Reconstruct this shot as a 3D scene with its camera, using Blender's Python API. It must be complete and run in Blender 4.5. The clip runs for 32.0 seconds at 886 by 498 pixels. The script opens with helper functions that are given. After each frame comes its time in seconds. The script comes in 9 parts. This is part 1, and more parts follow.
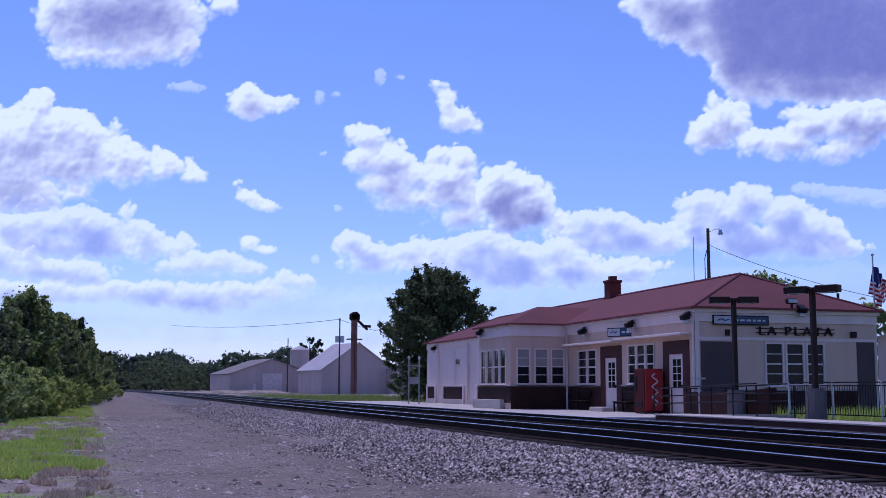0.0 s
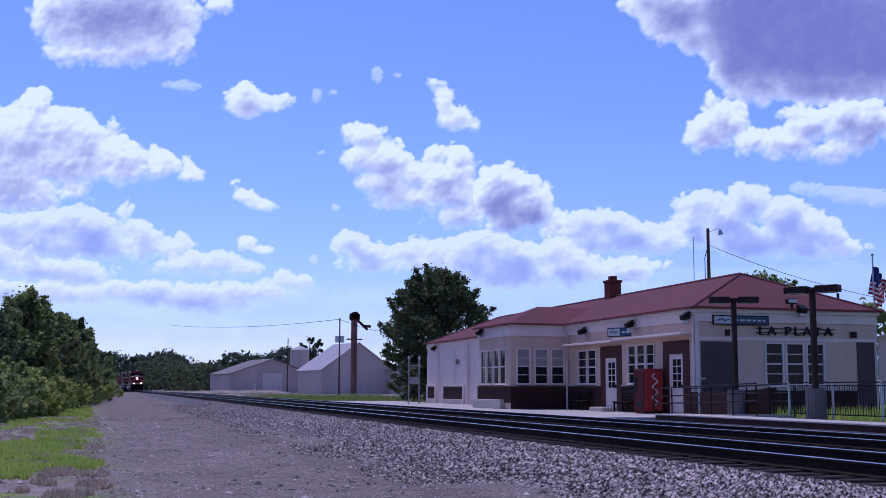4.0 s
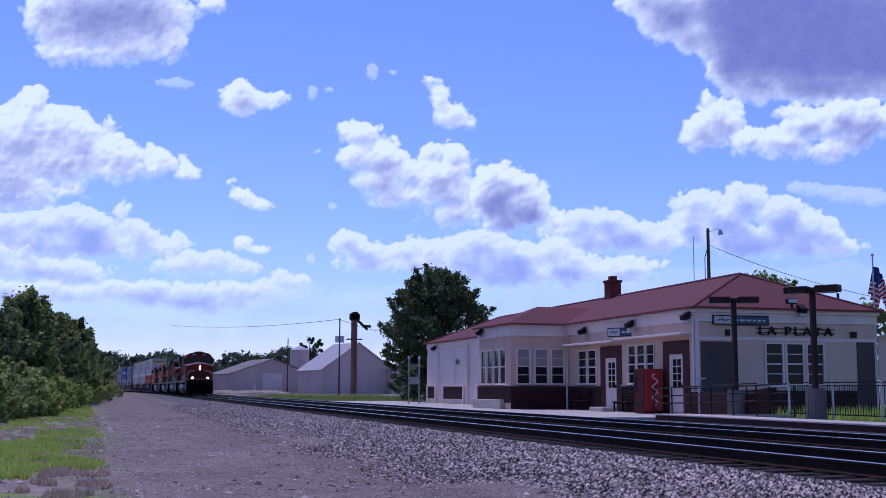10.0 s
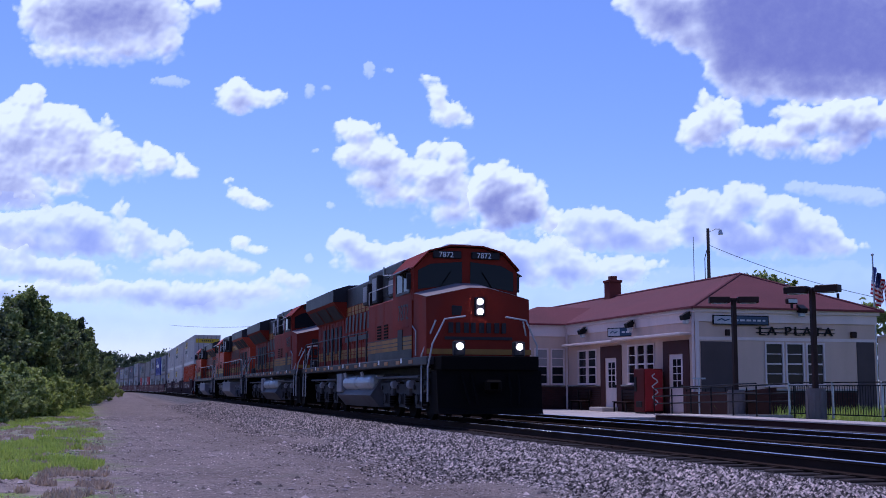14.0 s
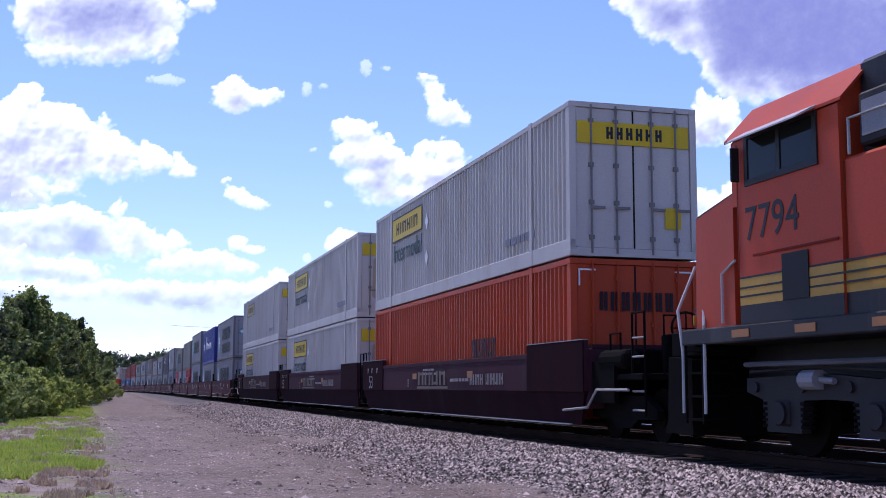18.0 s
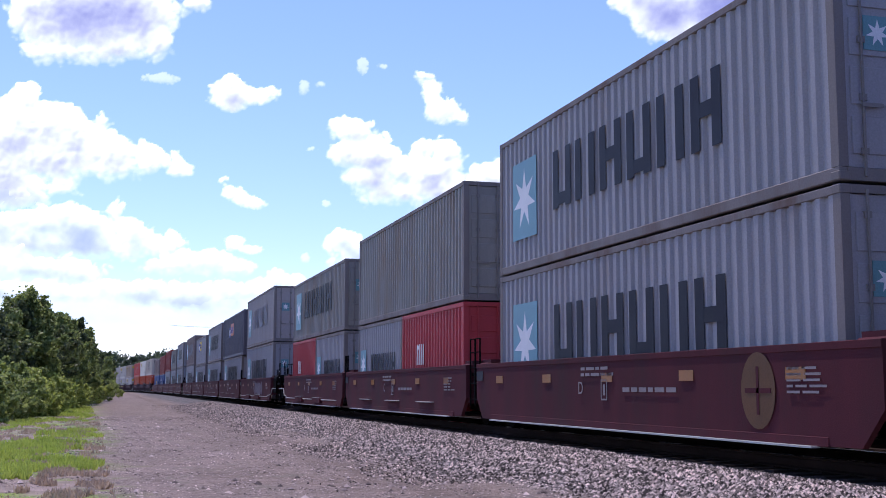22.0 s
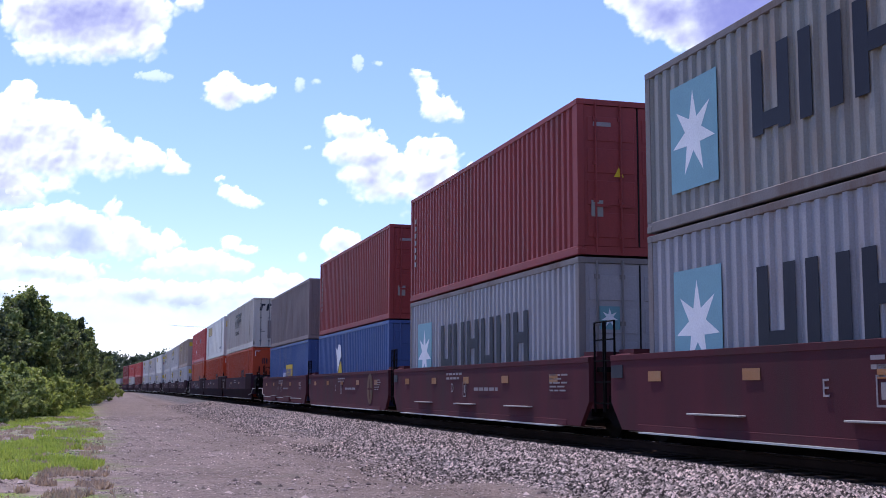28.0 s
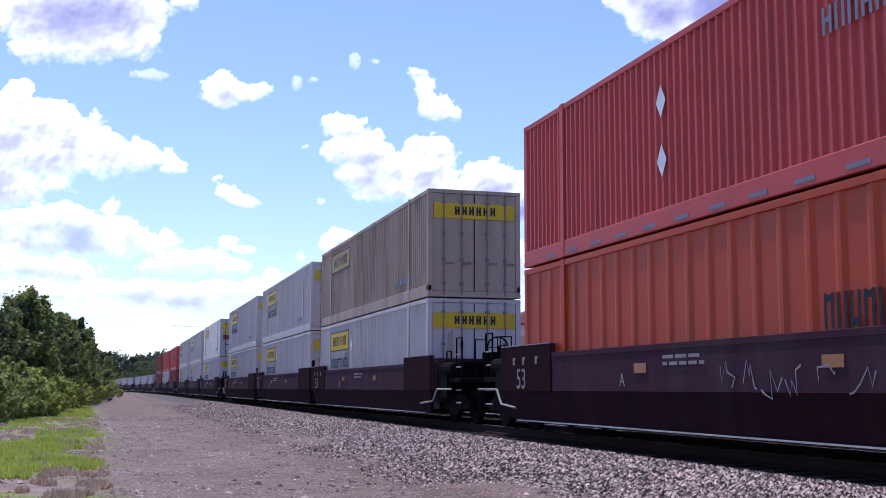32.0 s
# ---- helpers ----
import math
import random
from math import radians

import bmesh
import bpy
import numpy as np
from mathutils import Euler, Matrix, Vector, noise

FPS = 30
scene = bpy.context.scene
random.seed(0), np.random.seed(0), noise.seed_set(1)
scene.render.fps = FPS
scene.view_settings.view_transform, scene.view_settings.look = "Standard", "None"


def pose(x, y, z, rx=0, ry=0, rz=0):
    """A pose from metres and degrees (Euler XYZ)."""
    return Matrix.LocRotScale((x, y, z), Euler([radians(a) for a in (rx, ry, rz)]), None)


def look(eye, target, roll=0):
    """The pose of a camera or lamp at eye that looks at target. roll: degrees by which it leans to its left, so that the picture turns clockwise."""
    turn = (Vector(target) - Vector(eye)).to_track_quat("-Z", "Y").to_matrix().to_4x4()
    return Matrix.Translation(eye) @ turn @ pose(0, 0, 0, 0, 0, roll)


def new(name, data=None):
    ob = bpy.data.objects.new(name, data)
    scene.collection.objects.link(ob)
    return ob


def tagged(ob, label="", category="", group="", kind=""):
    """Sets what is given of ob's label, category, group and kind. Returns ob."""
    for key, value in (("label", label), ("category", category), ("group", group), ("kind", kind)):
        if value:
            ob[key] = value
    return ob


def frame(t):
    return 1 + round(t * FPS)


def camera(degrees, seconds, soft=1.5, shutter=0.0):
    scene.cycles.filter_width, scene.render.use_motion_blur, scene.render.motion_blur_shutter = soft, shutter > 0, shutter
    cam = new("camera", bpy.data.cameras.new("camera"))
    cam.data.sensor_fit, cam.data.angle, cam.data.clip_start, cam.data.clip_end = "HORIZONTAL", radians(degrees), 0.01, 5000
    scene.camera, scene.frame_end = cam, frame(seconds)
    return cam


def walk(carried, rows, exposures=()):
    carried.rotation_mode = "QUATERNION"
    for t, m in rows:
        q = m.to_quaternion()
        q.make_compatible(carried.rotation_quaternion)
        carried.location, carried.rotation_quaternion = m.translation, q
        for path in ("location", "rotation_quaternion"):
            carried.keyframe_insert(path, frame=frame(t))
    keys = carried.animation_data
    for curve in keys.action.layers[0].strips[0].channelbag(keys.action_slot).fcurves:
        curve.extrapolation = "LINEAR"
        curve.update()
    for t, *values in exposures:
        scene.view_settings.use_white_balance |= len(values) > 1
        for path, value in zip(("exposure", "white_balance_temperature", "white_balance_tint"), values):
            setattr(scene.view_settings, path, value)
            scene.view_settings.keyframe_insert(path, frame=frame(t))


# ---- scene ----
# World: x to the right across the tracks, y along the tracks away from the camera, z up; rail tops lie at z = 0.
import itertools

cam = camera(41.95, 32.0, soft=0.9)
EYE = Vector((0.0, 0.0, 0.828))
YAW, PITCH = radians(15.935), radians(6.9)
AIM = EYE + 100 * Vector((math.sin(YAW) * math.cos(PITCH), math.cos(YAW) * math.cos(PITCH), math.sin(PITCH)))
STAND = look(EYE, AIM, 0.19)
walk(cam, [(0.0, STAND), (32.0, STAND)],
     exposures=[(0.0, -0.08, 5150, 31), (13.0, -0.08, 5150, 31), (14.5, 0.06, 5250, 29), (16.5, 0.32, 5600, 25), (18.0, 0.52, 5800, 23), (20.0, 0.66, 5950, 22), (32.0, 0.66, 5950, 22)])

# ---- light: clear summer noon, sun high beyond the tracks ----
SUN_EL, SUN_AZ = 67.0, -14.0   # elevation; azimuth measured from +y towards +x
world = bpy.data.worlds.new("sky")
scene.world = world
world.use_nodes = True
wn = world.node_tree.nodes
wl = world.node_tree.links
sky = wn.new("ShaderNodeTexSky")
sky.sky_type = 'NISHITA'
sky.sun_disc = False
sky.sun_elevation = radians(SUN_EL)
sky.sun_rotation = radians(SUN_AZ)
sky.altitude = 250
sky.dust_density = 0.15
sky.ozone_density = 4.0
wn["Background"].inputs["Strength"].default_value = 0.097
deep = wn.new("ShaderNodeMix")
deep.data_type, deep.blend_type = 'RGBA', 'MULTIPLY'
deep.inputs["Factor"].default_value = 1.0
deep.inputs["B"].default_value = (1.15, 1.11, 1.27, 1.0)
wl.new(sky.outputs[0], deep.inputs["A"])
wl.new(deep.outputs["Result"], wn["Background"].inputs["Color"])

sun = new("sun", bpy.data.lights.new("sun", 'SUN'))
sun.data.energy = 2.55
sun.data.angle = radians(0.53)
sun.data.color = (1.0, 0.9, 0.785)
SUN_DIR = Vector((math.sin(radians(SUN_AZ)) * math.cos(radians(SUN_EL)), math.cos(radians(SUN_AZ)) * math.cos(radians(SUN_EL)), math.sin(radians(SUN_EL))))
sun.matrix_world = look(SUN_DIR * 300, (0, 0, 0))

# ---- mesh tools ----
class Geo:
    """Collects vertices and faces of one mesh."""

    def __init__(self):
        self.v, self.f, self.m = [], [], []

    def add(self, verts, faces, mi=0):
        o = len(self.v)
        self.v += [tuple(p) for p in verts]
        self.f += [tuple(i + o for i in fc) for fc in faces]
        self.m += [mi] * len(faces)
        return self

    def box(self, x0, x1, y0, y1, z0, z1, c=0.0, mi=0):
        if c <= 0:
            vs = [(x, y, z) for z in (z0, z1) for y in (y0, y1) for x in (x0, x1)]
            return self.add(vs, [(0, 2, 3, 1), (4, 5, 7, 6), (0, 1, 5, 4), (2, 6, 7, 3), (0, 4, 6, 2), (1, 3, 7, 5)], mi)
        c = min(c, 0.49 * (x1 - x0), 0.49 * (y1 - y0), 0.49 * (z1 - z0))
        ring = [(x0 + c, y0), (x1 - c, y0), (x1, y0 + c), (x1, y1 - c), (x1 - c, y1), (x0 + c, y1), (x0, y1 - c), (x0, y0 + c)]
        inner = [(x0 + c, y0 + c), (x1 - c, y0 + c), (x1 - c, y0 + c), (x1 - c, y1 - c), (x1 - c, y1 - c), (x0 + c, y1 - c), (x0 + c, y1 - c), (x0 + c, y0 + c)]
        vs = [(x, y, z0) for x, y in inner] + [(x, y, z0 + c) for x, y in ring] + [(x, y, z1 - c) for x, y in ring] + [(x, y, z1) for x, y in inner]
        fs = []
        for k in range(3):
            for i in range(8):
                j = (i + 1) % 8
                fs.append((k * 8 + i, k * 8 + j, k * 8 + 8 + j, k * 8 + 8 + i))
        fs.append((7, 5, 3, 1))
        fs.append((24, 26, 28, 30))
        return self.add(vs, fs, mi)

    def rod(self, p0, p1, r, n=8, r1=None, mi=0):
        p0, p1 = Vector(p0), Vector(p1)
        r1 = r if r1 is None else r1
        w = (p1 - p0).normalized()
        a = w.orthogonal().normalized()
        b = w.cross(a)
        vs = []
        for p, rr in ((p0, r), (p1, r1)):
            for i in range(n):
                t = 2 * math.pi * i / n
                vs.append(p + rr * (math.cos(t) * a + math.sin(t) * b))
        fs = [(i, (i + 1) % n, n + (i + 1) % n, n + i) for i in range(n)]
        fs += [tuple(range(n - 1, -1, -1)), tuple(range(n, 2 * n))]
        return self.add(vs, fs, mi)

    def pipe(self, pts, r, n=6, mi=0):
        """One bent tube through the points."""
        pts = [Vector(p) for p in pts]
        dirs = [(b - a).normalized() for a, b in zip(pts[:-1], pts[1:])]
        a = dirs[0].orthogonal().normalized()
        vs = []
        for i, p in enumerate(pts):
            w = (dirs[max(0, i - 1)] + dirs[min(i, len(dirs) - 1)])
            w = w.normalized() if w.length > 1e-6 else dirs[min(i, len(dirs) - 1)]
            a = (a - a.dot(w) * w)
            a = a.normalized() if a.length > 1e-4 else w.orthogonal().normalized()
            b = w.cross(a)
            for k in range(n):
                t = 2 * math.pi * k / n
                vs.append(p + r * (math.cos(t) * a + math.sin(t) * b))
        m = len(pts)
        fs = [(j * n + i, j * n + (i + 1) % n, (j + 1) * n + (i + 1) % n, (j + 1) * n + i) for j in range(m - 1) for i in range(n)]
        fs += [tuple(range(n - 1, -1, -1)), tuple(range((m - 1) * n, m * n))]
        return self.add(vs, fs, mi)

    def prism(self, poly, axis, a, b, mi=0):
        """A polygon pushed along an axis from a to b; poly holds the other two coordinates in x, y, z order."""
        def at(p, c):
            q = list(p)
            q.insert("xyz".index(axis), c)
            return q
        n = len(poly)
        vs = [at(p, a) for p in poly] + [at(p, b) for p in poly]
        fs = [(i, (i + 1) % n, n + (i + 1) % n, n + i) for i in range(n)] + [tuple(range(n - 1, -1, -1)), tuple(range(n, 2 * n))]
        return self.add(vs, fs, mi)

    def ball(self, c, rx, ry, rz, nu=10, nv=6, mi=0):
        vs, fs = [], []
        for j in range(nv + 1):
            th = math.pi * j / nv
            for i in range(nu):
                ph = 2 * math.pi * i / nu
                vs.append((c[0] + rx * math.sin(th) * math.cos(ph), c[1] + ry * math.sin(th) * math.sin(ph), c[2] + rz * math.cos(th)))
        for j in range(nv):
            for i in range(nu):
                k = (i + 1) % nu
                fs.append((j * nu + i, (j + 1) * nu + i, (j + 1) * nu + k, j * nu + k))
        return self.add(vs, fs, mi)

    def mesh(self, name, *mats):
        me = bpy.data.meshes.new(name)
        me.from_pydata(self.v, [], self.f)
        for m in mats:
            me.materials.append(m)
        if any(self.m):
            me.polygons.foreach_set("material_index", self.m)
        bm = bmesh.new()
        bm.from_mesh(me)
        bmesh.ops.recalc_face_normals(bm, faces=bm.faces)
        bm.to_mesh(me)
        bm.free()
        me.update()
        return me


def smooth(me):
    me.polygons.foreach_set("use_smooth", [True] * len(me.polygons))
    return me


def part(name, geo, material, parent, label="", at=None):
    """One mesh object under a thing or a part."""
    me = geo.mesh(name, material) if isinstance(geo, Geo) else geo
    if name in ("wall", "cornice", "frame"):
        bm = bmesh.new()
        bm.from_mesh(me)
        bmesh.ops.remove_doubles(bm, verts=bm.verts, dist=0.0005)
        bm.to_mesh(me)
        bm.free()
    ob = new(name, me)
    ob.parent = parent
    if name in ("lettering", "stencil", "logo_mark"):
        ob["kind"] = "stuff"
    if at is not None:
        ob.matrix_basis = at
    if label:
        ob["label"] = label
    return ob


def thing(name, label, category, m=None, group="", kind=""):
    """An empty at a thing's base."""
    ob = new(name)
    ob.empty_display_size = 0.3
    if m is not None:
        ob.matrix_basis = m
    return tagged(ob, label, category, group, kind)


def solo(name, geo, material, label, category, m=None, group="", kind=""):
    """A thing of one mesh."""
    me = geo.mesh(name, material) if isinstance(geo, Geo) else geo
    ob = new(name, me)
    if m is not None:
        ob.matrix_basis = m
    return tagged(ob, label, category, group, kind)


# ---- materials ----
def mat(name, colour, rough=0.6, metal=0.0, vary=0.15, scale=1.5, grain=0.08, fine=40.0, bump=0.1, bump_scale=60.0,
        stain=None, stain_amount=0.0, stain_scale=0.6, streak=False, island=0.0, coat=0.0, speck=None, spec=None):
    """A worn painted, stone or wood surface: broad variation, fine grain, stains and relief in real metres."""
    m = bpy.data.materials.new(name)
    m.use_nodes = True
    nt = m.node_tree
    N, L = nt.nodes, nt.links
    b = N["Principled BSDF"]
    b.inputs["Roughness"].default_value = rough
    b.inputs["Metallic"].default_value = metal
    b.inputs["Specular IOR Level"].default_value = spec if spec is not None else 0.5 if rough < 0.5 or metal else 0.22
    if coat:
        b.inputs["Coat Weight"].default_value = coat
    co = N.new("ShaderNodeTexCoord")
    n1 = N.new("ShaderNodeTexNoise")
    n1.inputs["Scale"].default_value = scale
    n1.inputs["Detail"].default_value = 5
    n2 = N.new("ShaderNodeTexNoise")
    n2.inputs["Scale"].default_value = fine
    n2.inputs["Detail"].default_value = 3
    src = co.outputs["Object"]
    if streak:
        mp = N.new("ShaderNodeMapping")
        mp.inputs["Scale"].default_value = (1.0, 1.0, 0.12)
        L.new(src, mp.inputs["Vector"])
        L.new(mp.outputs[0], n1.inputs["Vector"])
    else:
        L.new(src, n1.inputs["Vector"])
    L.new(src, n2.inputs["Vector"])
    hv = N.new("ShaderNodeHueSaturation")
    hv.inputs["Color"].default_value = (*colour, 1)
    a = N.new("ShaderNodeMapRange")
    a.inputs["To Min"].default_value = 1 - vary
    a.inputs["To Max"].default_value = 1 + vary
    a.inputs["From Min"].default_value, a.inputs["From Max"].default_value = 0.3, 0.7
    L.new(n1.outputs["Fac"], a.inputs["Value"])
    g = N.new("ShaderNodeMapRange")
    g.inputs["To Min"].default_value = 1 - grain
    g.inputs["To Max"].default_value = 1 + grain
    g.inputs["From Min"].default_value, g.inputs["From Max"].default_value = 0.3, 0.7
    L.new(n2.outputs["Fac"], g.inputs["Value"])
    mu = N.new("ShaderNodeMath")
    mu.operation = 'MULTIPLY'
    L.new(a.outputs[0], mu.inputs[0])
    L.new(g.outputs[0], mu.inputs[1])
    val = mu.outputs[0]
    if island:
        geo = N.new("ShaderNodeNewGeometry")
        oi = N.new("ShaderNodeObjectInfo")
        ad = N.new("ShaderNodeMath")
        L.new(geo.outputs["Random Per Island"], ad.inputs[0])
        L.new(oi.outputs["Random"], ad.inputs[1])
        r = N.new("ShaderNodeMapRange")
        r.inputs["From Max"].default_value = 2.0
        r.inputs["To Min"].default_value = 1 - island
        r.inputs["To Max"].default_value = 1 + island
        L.new(ad.outputs[0], r.inputs["Value"])
        m2 = N.new("ShaderNodeMath")
        m2.operation = 'MULTIPLY'
        L.new(val, m2.inputs[0])
        L.new(r.outputs[0], m2.inputs[1])
        val = m2.outputs[0]
    if speck:
        ge = N.new("ShaderNodeNewGeometry")
        pw = N.new("ShaderNodeMath")
        pw.operation = 'POWER'
        L.new(ge.outputs["Random Per Island"], pw.inputs[0])
        pw.inputs[1].default_value = 2.1
        r = N.new("ShaderNodeMapRange")
        r.inputs["To Min"].default_value, r.inputs["To Max"].default_value = speck
        L.new(pw.outputs[0], r.inputs["Value"])
        m2 = N.new("ShaderNodeMath")
        m2.operation = 'MULTIPLY'
        L.new(val, m2.inputs[0])
        L.new(r.outputs[0], m2.inputs[1])
        val = m2.outputs[0]
    L.new(val, hv.inputs["Value"])
    col = hv.outputs["Color"]
    if stain is not None:
        n3 = N.new("ShaderNodeTexNoise")
        n3.inputs["Scale"].default_value = stain_scale
        n3.inputs["Detail"].default_value = 8
        n3.inputs["Roughness"].default_value = 0.7
        mp2 = N.new("ShaderNodeMapping")
        mp2.inputs["Location"].default_value = (7.3, 2.1, 4.4)
        mp2.inputs["Scale"].default_value = (1, 1, 0.25 if streak else 1)
        L.new(src, mp2.inputs["Vector"])
        L.new(mp2.outputs[0], n3.inputs["Vector"])
        rs = N.new("ShaderNodeMapRange")
        rs.inputs["From Min"].default_value = 0.62 - 0.25 * stain_amount
        rs.inputs["From Max"].default_value = 0.78 - 0.2 * stain_amount
        rs.inputs["To Max"].default_value = min(1.0, 0.5 + stain_amount * 0.5)
        L.new(n3.outputs["Fac"], rs.inputs["Value"])
        mx = N.new("ShaderNodeMix")
        mx.data_type = 'RGBA'
        L.new(rs.outputs[0], mx.inputs["Factor"])
        L.new(col, mx.inputs["A"])
        mx.inputs["B"].default_value = (*stain, 1)
        col = mx.outputs["Result"]
    L.new(col, b.inputs["Base Color"])
    if bump:
        bp = N.new("ShaderNodeBump")
        bp.inputs["Strength"].default_value = bump
        bp.inputs["Distance"].default_value = 0.02
        n4 = N.new("ShaderNodeTexNoise")
        n4.inputs["Scale"].default_value = bump_scale
        n4.inputs["Detail"].default_value = 4
        L.new(src, n4.inputs["Vector"])
        L.new(n4.outputs["Fac"], bp.inputs["Height"])
        L.new(bp.outputs[0], b.inputs["Normal"])
    rr = N.new("ShaderNodeMapRange")
    rr.inputs["To Min"].default_value = max(0.03, rough - 0.1)
    rr.inputs["To Max"].default_value = min(1.0, rough + 0.12)
    L.new(n1.outputs["Fac"], rr.inputs["Value"])
    L.new(rr.outputs[0], b.inputs["Roughness"])
    return m


def glow(name, colour, strength):
    m = bpy.data.materials.new(name)
    m.use_nodes = True
    b = m.node_tree.nodes["Principled BSDF"]
    b.inputs["Base Color"].default_value = (*colour, 1)
    b.inputs["Emission Color"].default_value = (*colour, 1)
    b.inputs["Emission Strength"].default_value = strength
    return m


WHITE_PAINT = mat("white_paint", (0.75, 0.6, 0.55), 0.6, vary=0.06, stain=(0.5, 0.48, 0.45), stain_amount=0.15, streak=True)
STUCCO = mat("cream_stucco", (0.63, 0.44, 0.34), 0.85, vary=0.08, fine=90, bump=0.3, stain=(0.46, 0.37, 0.3), stain_amount=0.15, streak=True)
BRICK_DARK = mat("dark_brick", (0.042, 0.015, 0.013), 0.85, vary=0.2, island=0.35, bump=0.3)
MORTAR = mat("mortar", (0.05, 0.038, 0.034), 0.9)
BROWN_PAINT = mat("brown_panel", (0.072, 0.025, 0.021), 0.7, vary=0.1)
GREY_PANEL = mat("grey_brown_panel", (0.085, 0.062, 0.06), 0.7, vary=0.1)
ROOF_RED = mat("red_shingle", (0.14, 0.045, 0.05), 0.9, vary=0.14, scale=0.5, grain=0.22, fine=22, bump=0.4, bump_scale=18)
ROOF_EDGE = mat("dark_red_edge", (0.2, 0.05, 0.05), 0.8)
BRICK_RED = mat("red_brick", (0.13, 0.03, 0.024), 0.85, island=0.3, bump=0.3)
BLACK_METAL = mat("black_metal", (0.012, 0.01, 0.011), 0.5, spec=0.15, bump=0.03)
BROWN_METAL = mat("brown_metal", (0.032, 0.016, 0.014), 0.55, spec=0.15, bump=0.03)
GALV = mat("galvanised_steel", (0.45, 0.46, 0.47), 0.45, metal=0.6, vary=0.12)
CONCRETE = mat("concrete", (0.46, 0.4, 0.36), 0.9, vary=0.12, scale=0.7, fine=50, bump=0.25, stain=(0.3, 0.28, 0.26), stain_amount=0.25)
CONCRETE_OLD = mat("old_concrete", (0.34, 0.32, 0.31), 0.92, vary=0.18, scale=0.9, fine=45, bump=0.3, stain=(0.16, 0.15, 0.14), stain_amount=0.4)
CONCRETE_BASE = mat("weathered_base_concrete", (0.17, 0.145, 0.14), 0.92, vary=0.18, scale=0.9, fine=45, bump=0.3, stain=(0.09, 0.08, 0.075), stain_amount=0.35)
WOOD_POLE = mat("weathered_pole", (0.09, 0.065, 0.05), 0.9, vary=0.2, bump=0.4, bump_scale=20)
RAIL_STEEL = mat("rail_side", (0.028, 0.017, 0.014), 0.9, spec=0.08, vary=0.2, bump=0.15)
RAIL_TOP = mat("polished_rail_head", (0.6, 0.6, 0.62), 0.25, metal=0.95, vary=0.05)
TIE_WOOD = mat("creosoted_tie", (0.03, 0.021, 0.018), 0.9, vary=0.25, bump=0.5, bump_scale=25, island=0.3, stain=(0.2, 0.15, 0.13), stain_amount=0.3)
STONE = mat("ballast_stone", (0.172, 0.138, 0.122), 0.8, vary=0.2, scale=3, fine=60, bump=0.3, speck=(0.12, 5.2))
PEBBLE = mat("lot_pebble", (0.195, 0.155, 0.142), 0.9, vary=0.3, scale=0.5, speck=(0.6, 3.6))
GLASS = bpy.data.materials.new("window_glass")
GLASS.use_nodes = True
_g = GLASS.node_tree.nodes["Principled BSDF"]
_g.inputs["Base Color"].default_value = (0.012, 0.014, 0.016, 1)
_g.inputs["Roughness"].default_value = 0.06
_g.inputs["IOR"].default_value = 1.33
_g.inputs["Specular IOR Level"].default_value = 0.25


# ---- the line of the tracks: straight past the depot, then bending gently to the left ----
TRACK_X, TRACK2_X = 9.25, 13.2
BEND_Y, BEND = 158.0, 4270.0


def bend(y):
    return -max(0.0, y - BEND_Y) ** 2 / BEND


def line_pose(y, x=TRACK_X, z=0.0):
    slope = -2 * max(0.0, y - BEND_Y) / BEND
    return Matrix.Translation((x + bend(y), y, z)) @ Matrix.Rotation(math.atan2(-slope, 1), 4, 'Z')


